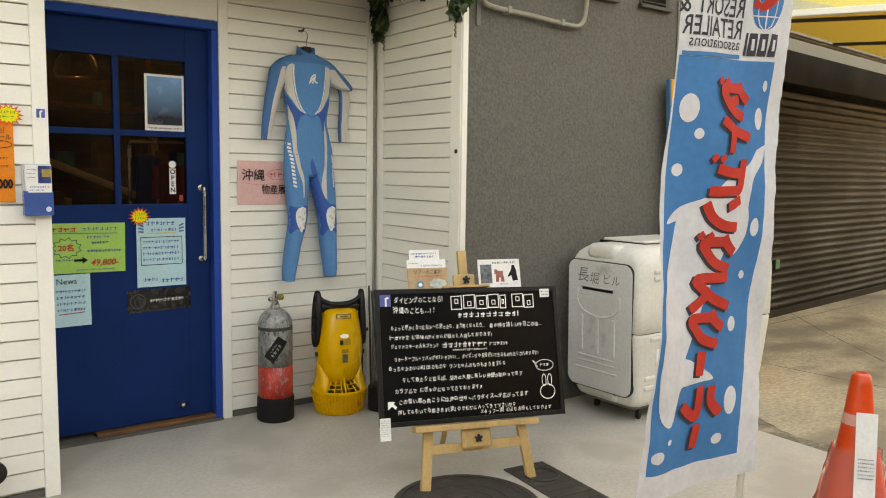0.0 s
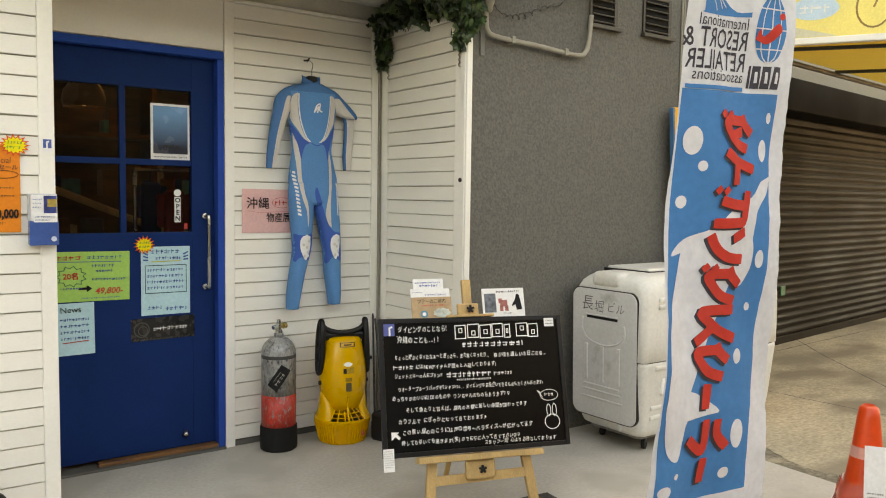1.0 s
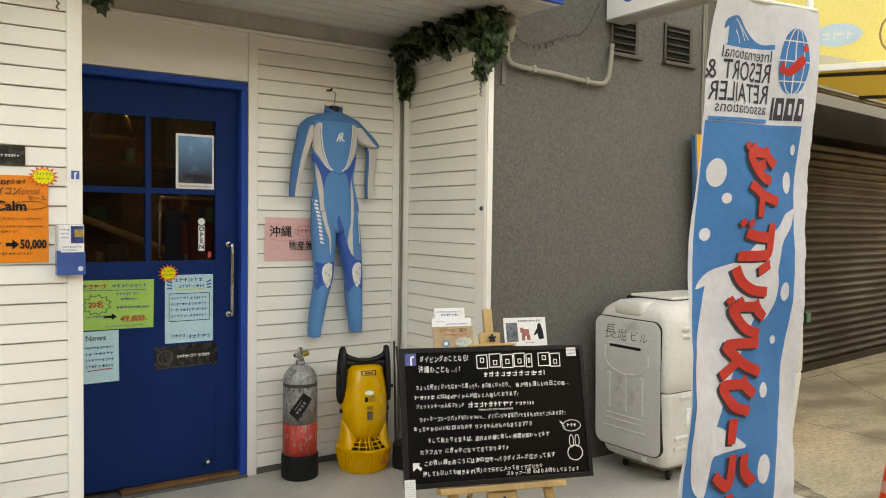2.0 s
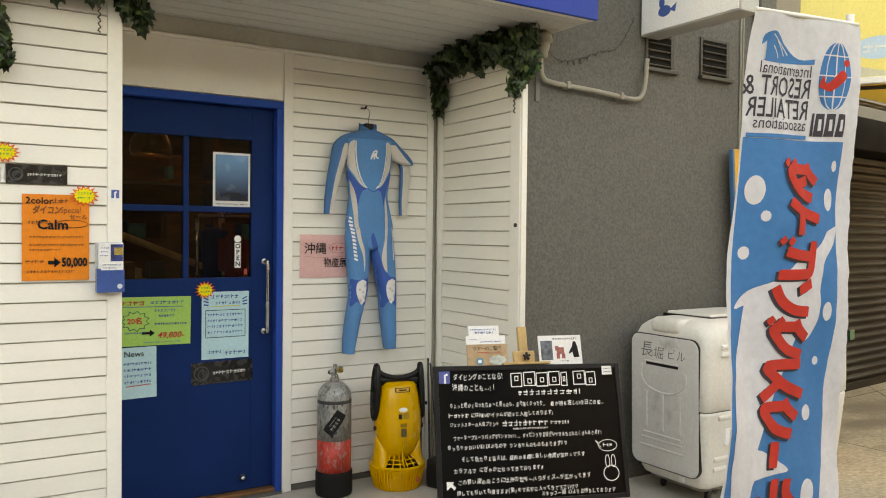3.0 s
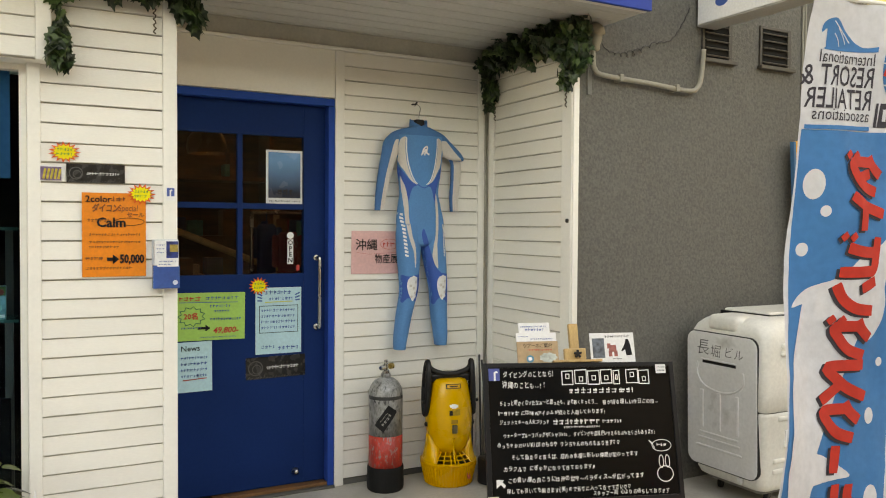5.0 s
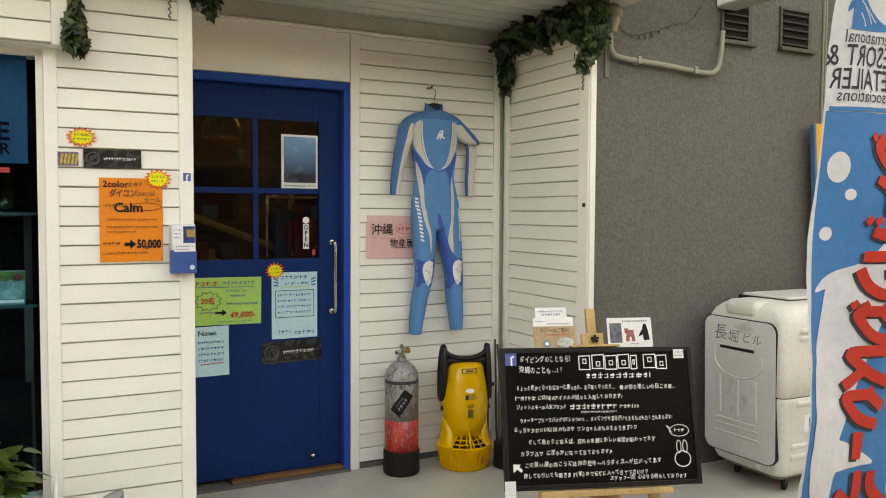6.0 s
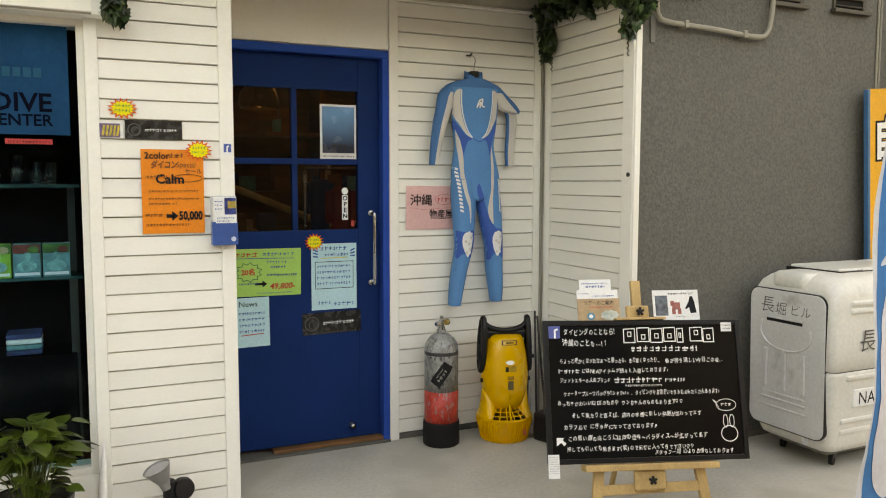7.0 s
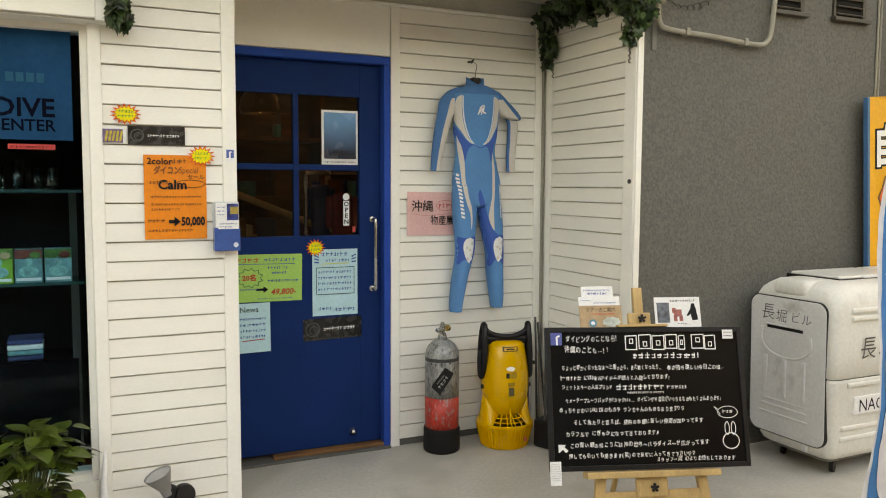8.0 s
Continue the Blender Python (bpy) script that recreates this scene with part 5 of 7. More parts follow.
# ---- underwater scooter ----
def scooter():
    s = thing("underwater_scooter", "yellow underwater scooter with black handle frame standing upright", "underwater scooter", at=pose(2.318, -0.215, 0, 0, 0, -14))
    seg = 40
    b = lathe([(0.118, 0.0), (0.124, 0.004), (0.150, 0.118), (0.155, 0.124), (0.156, 0.134), (0.150, 0.137), (0.146, 0.130), (0.120, 0.014), (0.02, 0.010)], seg)
    sh = part("shroud", b, YELLOW, s, smooth=False)
    for i in range(52):
        a = 2 * math.pi * i / 52
        rb = slab(-0.0030, 0.0030, -0.0045, 0.003, 0, 0.112, 0, None, Matrix.Rotation(a, 4, "Z") @ pose(0, -0.1395, 0.062, 13.2, 0, 0) @ Matrix.Translation((0, 0, -0.056)))
        part("shroud_rib", rb, YELLOW, sh)
    prof = [(0.045, 0.10), (0.066, 0.166), (0.086, 0.182), (0.106, 0.214), (0.120, 0.258), (0.128, 0.31), (0.130, 0.36), (0.126, 0.42), (0.117, 0.48), (0.107, 0.535), (0.099, 0.562), (0.088, 0.576), (0.070, 0.582)]
    hull = part("hull", lathe(prof, 48), YELLOW, s, smooth=True)
    for rr, z in ((0.130, 0.150), (0.108, 0.168)):
        part("grille_ring", tube([(rr * math.cos(a), rr * math.sin(a), z) for a in np.linspace(0, 2 * math.pi, 41)], 0.0036, 6), YELLOW, s)
    for i in range(22):
        a = 2 * math.pi * i / 22
        c, d = math.cos(a), math.sin(a)
        part("grille_bar", tube([(0.151 * c, 0.151 * d, 0.132), (0.120 * c, 0.120 * d, 0.160), (0.084 * c, 0.084 * d, 0.186)], 0.0036, 6), YELLOW, s)
    # closed flanks that sweep up from the shroud's rim to the hull
    for side in (0, math.pi):
        b = bmesh.new()
        grid = []
        for i in range(15):
            k = i / 14 * 2 - 1
            a = side + k * radians(48)
            top = 0.186 + 0.095 * (1 - k * k)
            r1 = float(np.interp(top, [p[1] for p in prof], [p[0] for p in prof])) + 0.001
            grid.append([b.verts.new(((0.153 + (r1 - 0.153) * t) * math.cos(a), (0.153 + (r1 - 0.153) * t) * math.sin(a), 0.132 + (top - 0.132) * t ** (1.0 + 0.9 * (1 - k * k)))) for t in np.linspace(0, 1, 7)])
        for p0, p1 in zip(grid, grid[1:]):
            for j in range(6):
                b.faces.new((p0[j], p1[j], p1[j + 1], p0[j + 1]))
        bmesh.ops.recalc_face_normals(b, faces=list(b.faces))
        bmesh.ops.solidify(b, geom=list(b.faces), thickness=0.003)
        part("flank", b, YELLOW, s, smooth=True)
    for sx in (-1, 1):
        part("flank_bolt", lathe([(0.012, 0), (0.012, 0.010), (0.007, 0.013)], 14, m=pose(sx * 0.127, -0.02, 0.33, 0, sx * 90, 0)), BLACKPL, s)
    part("centre_bar", tube([(0, -0.156, 0.136), (0, -0.122, 0.165), (0, -0.110, 0.21), (0, -0.1245, 0.27)], 0.0052, 8), YELLOW, s)
    # black disc added inside the shroud so the grille gaps read as shade
    part("inner_plate", lathe([(0.125, 0.092), (0.125, 0.096), (0.03, 0.098)], 32), BLACKPL, s)
    part("propeller_hub", lathe([(0.03, 0.012), (0.035, 0.05), (0.03, 0.09)], 16), BLACKPL, s)
    # black carrying frame
    for sx in (-1, 1):
        lp = [(sx * (0.129 + 0.004 * math.cos(a) - 0.006 * math.sin(a)), -0.01 + 0.036 * math.cos(a), 0.525 + 0.142 * math.sin(a)) for a in np.linspace(0, 2 * math.pi, 33)]
        part("handle_loop", tube(lp, 0.016, 10), BLACKPL, s, smooth=True)
        part("loop_plate", slab(sx * 0.124, sx * 0.133, -0.040, 0.022, 0.41, 0.62, 0.004), BLACKPL, s)
        part("handle_bolt", lathe([(0.010, 0), (0.010, 0.02)], 12, m=pose(sx * 0.138, -0.03, 0.455, 0, sx * 90, 0)), BLACKPL, s)
    cb = tube(bend([(-0.122, -0.015, 0.652), (-0.10, -0.02, 0.626), (-0.05, -0.024, 0.606), (0.0, -0.025, 0.600), (0.05, -0.024, 0.606), (0.10, -0.02, 0.626), (0.122, -0.015, 0.652)], 6), 0.015, 12)
    part("cross_bar", cb, BLACKPL, s, smooth=True)
    part("saddle", slab(-0.118, 0.118, -0.034, 0.05, 0.560, 0.604, 0.012), BLACKPL, s)

    def on_hull(x, z, out=0.002):
        r = np.interp(z, [p[1] for p in prof], [p[0] for p in prof]) + out
        a = x / max(r, 0.03) - math.pi / 2
        return (r * math.cos(a), r * math.sin(a), z)

    def decal(name, x0, x1, z0, z1, m_, round_=False, out=0.002):
        bb = bmesh.new()
        n = 8
        g = [[bb.verts.new(on_hull(x0 + (x1 - x0) * i / n, z0 + (z1 - z0) * k / n, out)) for i in range(n + 1)] for k in range(n + 1)]
        for k in range(n):
            for i in range(n):
                u, v = (i + 0.5) / n * 2 - 1, (k + 0.5) / n * 2 - 1
                if not round_ or u * u + v * v < 1.0:
                    bb.faces.new((g[k][i], g[k][i + 1], g[k + 1][i + 1], g[k + 1][i]))
        for v in [v for v in bb.verts if not v.link_faces]:
            bb.verts.remove(v)
        return part(name, bb, m_, s)
    decal("top_badge", -0.043, 0.043, 0.535, 0.560, INK)
    decal("badge_face", -0.036, 0.036, 0.539, 0.556, YELLOW, out=0.003)
    decal("badge_mark", -0.022, 0.022, 0.544, 0.551, INK, out=0.004)
    decal("oval_label", -0.026, 0.022, 0.432, 0.456, PAPER, True)
    decal("warning_label", -0.014, 0.032, 0.395, 0.428, mat("dull_gold_label", (0.42, 0.24, 0.02), 0.5, 0.3, 60))
    decal("warning_mark", -0.028, -0.010, 0.395, 0.422, INK)
    decal("switch_label", -0.018, 0.018, 0.352, 0.372, mat("amber_label", (0.30, 0.15, 0.01), 0.5, 0.3, 60))
    part("switch", slab(-0.014, 0.014, -0.142, -0.125, 0.30, 0.345, 0.004), mat("grey_switch", (0.10, 0.08, 0.04), 0.4), s)
    part("shroud_sticker", slab(-0.012, 0.012, -0.004, 0.0, 0, 0.045, 0, None, pose(0.085, -0.118, 0.045, -13, 0, 36)), mat("red_white_sticker", (0.6, 0.12, 0.08), 0.5, 0.5, 80), s)
    return s


scooter()

# things leaning in the corner behind the scooter
for i, (x, y, dx, dy, z) in enumerate(((2.50, -0.16, 0.08, 0.13, 0.60), (2.54, -0.20, 0.07, 0.15, 0.66), (2.57, -0.26, 0.05, 0.2, 0.63), (2.60, -0.33, 0.04, 0.18, 0.58))):
    o = part("slim_rod", tube([(x, y, 0), (x + dx, y + dy, z)], 0.006, 8), BLACKMETAL)
    tagged(o, "slim dark rod leaning in the entrance corner", "rod", "corner rods")
rk = thing("corner_rack", "dark folding trolley frame standing in the corner", "trolley", at=pose(2.54, -0.36, 0, 0, 0, 20))
part("base", slab(-0.09, 0.09, -0.07, 0.07, 0, 0.16, 0.02), BLACKPL, rk)
for z in (0.34, 0.44, 0.50):
    part("crossbar", tube([(-0.07, 0, z), (0.07, 0, z)], 0.007, 8), BLACKMETAL, rk)
for x in (-0.07, 0.07):
    part("post", tube([(x, 0, 0.14), (x, 0, 0.56)], 0.008, 8), BLACKMETAL, rk)

# ---- easel and blackboard ----
YAW, LEAN, ROLL = -0.290, 0.258, -0.017
BASE = Matrix.Translation((2.31, -1.447, 0.266)) @ Matrix.Rotation(YAW, 4, "Z") @ Matrix.Rotation(-LEAN, 4, "X")
BOARDM = BASE @ Matrix.Rotation(-ROLL, 4, "Y")
BW, BH = 0.861, 0.578
easel = thing("easel", "pale pine display easel with black knobs on the forecourt", "easel", at=BASE)
part("ledge", slab(-0.285, 0.285, -0.035, 0.028, -0.030, -0.004, 0.003, None, Matrix.Rotation(-ROLL, 4, "Y")), WOODEASEL, easel)
L = 0.265 / math.cos(LEAN)
for s in (-1, 1):
    part("front_leg", slab(-0.021, 0.021, -0.012, 0.012, -L + 0.004, -0.03, 0.002, None, Matrix.Translation((s * 0.212, 0.016, 0)) @ Matrix.Rotation(radians(-s * 7), 4, "Y")), WOODEASEL, easel)
part("brace", slab(-0.22, 0.22, 0.006, 0.022, -0.125, -0.085, 0.002), WOODEASEL, easel)
part("mast", slab(-0.020, 0.020, 0.012, 0.034, -0.03, BH + 0.17, 0.002), WOODEASEL, easel)
part("mast_block", slab(-0.055, 0.045, -0.004, 0.016, BH + 0.0, BH + 0.062, 0.006), WOODEASEL, easel)
part("top_ledge", slab(-0.11, 0.11, -0.02, 0.02, BH + 0.002, BH + 0.012, 0.002), WOODEASEL, easel)
part("lower_block", slab(-0.075, 0.062, -0.012, 0.008, -0.115, -0.03, 0.012), WOODEASEL, easel)
for z, x in ((BH + 0.036, 0.0), (-0.072, 0.0)):
    kb = lathe([(0.008, 0), (0.008, 0.012)], 12, m=pose(x, -0.008, z, 90))
    for i in range(5):
        slab(-0.005, 0.005, -0.022, -0.010, 0.0, 0.018, 0.003, kb, pose(x, -0.002, z) @ Matrix.Rotation(2 * math.pi * i / 5, 4, "Y"))
    part("star_knob", kb, BLACKPL, easel)
floor_back = BASE.inverted() @ Vector((2.43, -1.04, 0.006))
top_back = Vector((0, 0.03, 0.42))
part("rear_leg", tube([top_back, floor_back], 0.014, 6), WOODEASEL, easel)

board = thing("blackboard", "black writing board covered in white handwritten lines", "blackboard", at=BOARDM)
part("panel", slab(-BW / 2 + 0.012, BW / 2 - 0.012, -0.006, 0.006, 0.012, BH - 0.012), BOARD, board)
b = slab(-BW / 2, -BW / 2 + 0.02, -0.012, 0.010, 0, BH, 0.002)
slab(BW / 2 - 0.02, BW / 2, -0.012, 0.010, 0, BH, 0.002, b)
slab(-BW / 2 + 0.02, BW / 2 - 0.02, -0.012, 0.010, 0, 0.02, 0.002, b)
slab(-BW / 2 + 0.02, BW / 2 - 0.02, -0.012, 0.010, BH - 0.02, BH, 0.002, b)
part("frame", b, BLACKPL, board)
CY = -0.0068


def chalk(s, x0, x1, z, size, seed=0, wobble=True, heavy=0.00025):
    """One handwritten line fitted between x0 and x1, set glyph by glyph."""
    b = bmesh.new()
    rr = random.Random(seed)
    adv = [size * (0.62 if ord(c) < 0x250 else 1.0) for c in s]
    k = (x1 - x0) / sum(adv)
    x = x0
    for c, a in zip(s, adv):
        if c != " ":
            write(c, size * rr.uniform(0.9, 1.08), 0, 0, b, pose(x, CY, z + rr.uniform(-0.0025, 0.0025), 0, rr.uniform(-6, 6), 0) @ Matrix.Diagonal((k * 0.93, 1, 1, 1)), slant=rr.uniform(-0.05, 0.2), thick=heavy)
        x += a * k
    return b


LINES = (
    ("ダイビングのことなら!", -0.345, -0.115, 0.520, 0.030, 1),
    ("沖縄のことも…!!", -0.350, -0.155, 0.474, 0.030, 2),
    ("ちょっと暖かくなったなぁ〜と思ったら、また寒くなったり…", -0.365, 0.070, 0.404, 0.022, 3),
    ("春が待ち遠しい今日この頃…", 0.090, 0.350, 0.402, 0.022, 4),
    ("にはNEWアイテムが続々と入荷しております!", -0.275, 0.105, 0.362, 0.021, 5),
    ("ジェットスキーの人気ブランド", -0.368, -0.150, 0.325, 0.020, 6),
    ("ウォータープルーフバッグやTシャツetc… ダイビングや普段使いできるものもたくさんあります!", -0.355, 0.325, 0.272, 0.0215, 7),
    ("めっちゃかわいいKIDSのものや ワンちゃんのものもあります♡♡", -0.382, 0.160, 0.232, 0.0225, 8),
    ("そして魚たりと言えば、店内の水槽に新しい仲間が加わってます", -0.325, 0.235, 0.184, 0.0215, 9),
    ("カラフルで にぎやかになってきております♫", -0.360, 0.045, 0.138, 0.0215, 10),
    ("この青い扉の向こうには海の世界〜パラダイス〜が広がってます", -0.345, 0.255, 0.092, 0.0225, 11),
    ("押しても引いても開きます(笑)ので気軽に入ってきて下さい♡♡", -0.350, 0.195, 0.050, 0.0215, 12),
    ("スタッフ一同 心よりお待ちしております", 0.020, 0.365, 0.030, 0.021, 13),
)
for s_, x0, x1, z, size, seed in LINES:
    part("chalk_line", chalk(s_, x0, x1, z, size, seed), CHALK, board)
b = bmesh.new()
for i in range(7):
    x, w_ = -0.085 + i * 0.0585, (0.048, 0.052, 0.052, 0.050, 0.026, 0.054, 0.046)[i]
    z = 0.485 + 0.004 * (i % 2)
    stroke([(x, z), (x, z + 0.056), (x + w_, z + 0.058), (x + w_, z), (x, z)], 0.0042, CY, b)
    zi = z + (0.026, 0.010, 0.018, 0.014, 0.020, 0.026, 0.012)[i]
    stroke([(x + w_ * 0.36, zi), (x + w_ * 0.36, zi + 0.018), (x + w_ * 0.66, zi + 0.018), (x + w_ * 0.66, zi), (x + w_ * 0.36, zi)], 0.0036, CY, b)
part("name_mark", b, CHALK, board, "row of outlined white block shapes")
part("name_mark", bars([(-0.055, 0.235, 0.448, 0.024)], y=CY, seed=51, gap=0.35), CHALK, board)
part("name_mark", bars([(-0.372, -0.280, 0.362, 0.018)], y=CY, seed=52), CHALK, board)
part("name_mark", bars([(-0.135, 0.075, 0.320, 0.024), (-0.09, 0.07, 0.304, 0.010), (0.085, 0.17, 0.322, 0.016)], y=CY, seed=53), CHALK, board)
b = stroke(oval(0.345, 0.222, 0.044, 0.024, 28), 0.0028, CY)
stroke([(0.305, 0.232), (0.288, 0.244), (0.312, 0.214)], 0.0028, CY, b)
bars([(0.322, 0.366, 0.218, 0.014)], b, CY, 54)
part("speech_bubble", b, CHALK, board)
b = stroke(oval(0.352, 0.105, 0.036, 0.032, 24), 0.0036, CY)
stroke(oval(0.338, 0.156, 0.010, 0.026, 16), 0.0032, CY, b)
stroke(oval(0.366, 0.156, 0.010, 0.026, 16), 0.0032, CY, b)
part("doodle", b, CHALK, board, "round white outline with two upright ovals")
b = bmesh.new()
b.faces.new([b.verts.new((x, CY, z)) for x, z in ((-0.392, 0.072), (-0.392, 0.106), (-0.360, 0.104), (-0.367, 0.096), (-0.352, 0.082), (-0.360, 0.072), (-0.374, 0.086))])
part("arrow", b, CHALK, board)
sq = part("blue_square", slab(-0.408, -0.360, -0.009, -0.006, BH - 0.073, BH - 0.022), mat("board_sticker_blue", (0.06, 0.09, 0.30), 0.5), board, "blue square sticker with white stroke")
part("sticker_mark", stroke([(-0.372, BH - 0.036), (-0.382, BH - 0.040), (-0.382, BH - 0.07)], 0.008, -0.0095), PAPER, sq)
part("corner_sticker", slab(0.345, 0.392, -0.0135, -0.012, BH - 0.050, BH - 0.012), PAPER, board, "small white sticker on the frame corner")
part("sticker_writing", bars([(0.350, 0.388, BH - 0.026, 0.005), (0.350, 0.388, BH - 0.040, 0.005)], y=-0.0145, seed=55), INK, board)
part("price_tag", slab(-0.432, -0.386, -0.0145, -0.0125, -0.052, 0.040), PAPER, board, "white product tag on the lower corner")
part("tag_writing", bars([(-0.428, -0.390, 0.028 - 0.009 * i, 0.005) for i in range(8)], y=-0.0155, seed=56), mat("grey_ink", (0.35, 0.35, 0.35), 0.6), board)

# cards and leaflets standing on the board's top edge
cd = thing("tour_leaflets", "kraft coloured tour leaflets standing on the easel", "leaflet", at=BASE @ pose(-0.258, 0.004, BH + 0.004))
part("back_sheet", slab(0.012, 0.152, 0.018, 0.020, 0, 0.175), PAPER, cd)
part("back_writing", bars([(0.02, 0.14, 0.155, 0.008), (0.04, 0.13, 0.14, 0.012)], y=0.0175, seed=61), INKBLUE, cd)
part("middle_sheet", slab(-0.004, 0.176, 0.010, 0.012, 0, 0.130), PAPER, cd)
part("middle_writing", bars([(0.004, 0.05, 0.112, 0.006), (0.06, 0.16, 0.10, 0.008)], y=0.0095, seed=62), INKBLUE, cd)
fr = part("front_sheet", slab(-0.006, 0.178, 0.0, 0.004, 0, 0.092), KRAFT, cd)
part("heading", write("ツアーのご案内", 0.021, 0.02, 0.066, m=pose(0, -0.001, 0), squash=0.9), INK, fr)
part("writing", bars([(0.04, 0.15, 0.052, 0.008)], y=-0.001, seed=63), INKRED, fr)
b = disc(0.05, 0.018, 0.017, 0.016, y=-0.001)
part("round_print", b, mat("teal_round", (0.05, 0.25, 0.35), 0.5), fr)
part("round_print", disc(0.05, 0.018, 0.009, 0.008, y=-0.0015), PAPER, fr)
part("cloud_print", burst(0.132, 0.022, 0.042, 0.022, 9, -0.0005, 0.85), mat("pale_cloud", (0.45, 0.50, 0.45), 0.6, 0.3, 50), fr)
cd = thing("photo_card", "white card with small product photos standing on the easel", "card", at=BASE @ pose(0.068, 0.004, BH - 0.002))
part("card", slab(0, 0.205, 0, 0.003, 0, 0.128), PAPER, cd)
part("photo", sheet(0.010, 0.065, 0.02, 0.105, -0.0005), mat("grey_photo", (0.10, 0.12, 0.14), 0.4, 0.6, 50), cd)
b = slab(0.085, 0.120, -0.001, -0.0002, 0.045, 0.075, 0)
for dx, dz0, dz1 in ((0.083, 0.025, 0.05), (0.108, 0.025, 0.05), (0.078, 0.06, 0.082)):
    slab(dx, dx + 0.016, -0.001, -0.0002, dz0, dz1, 0, b)
part("red_print", b, mat("dull_red_print", (0.40, 0.12, 0.10), 0.5, 0.3, 60), cd)
b = bmesh.new()
b.faces.new([b.verts.new((x, -0.0008, z)) for x, z in ((0.142, 0.05), (0.160, 0.078), (0.166, 0.10), (0.178, 0.10), (0.186, 0.076), (0.192, 0.03), (0.165, 0.028), (0.160, 0.055), (0.146, 0.045))])
part("dark_print", b, INK, cd)
script("writing", [(0.07, 0.19, 0.108, 0.010), (0.10, 0.14, 0.012, 0.006)], INK, cd, -0.001, 64)


# ---- wheeled plastic bin ----
def loft(levels, x0, x1, y0, y1, m=None, bm=None, seg=7):
    """Rounded rectangles stacked upwards: (height, inset, corner radius)."""
    b = bmesh.new()
    rings = []
    for z, inset, r in levels:
        ring = []
        for cx, cy, a0 in ((x1 - inset - r, y1 - inset - r, 0), (x0 + inset + r, y1 - inset - r, 90), (x0 + inset + r, y0 + inset + r, 180), (x1 - inset - r, y0 + inset + r, 270)):
            ring += [b.verts.new((cx + r * math.cos(radians(a0 + 90 * i / seg)), cy + r * math.sin(radians(a0 + 90 * i / seg)), z)) for i in range(seg + 1)]
        rings.append(ring)
    n = len(rings[0])
    for lo, hi in zip(rings, rings[1:]):
        for i in range(n):
            b.faces.new((lo[i], lo[(i + 1) % n], hi[(i + 1) % n], hi[i]))
    b.faces.new(rings[0][::-1]), b.faces.new(rings[-1])
    return joined(bm, b, m)


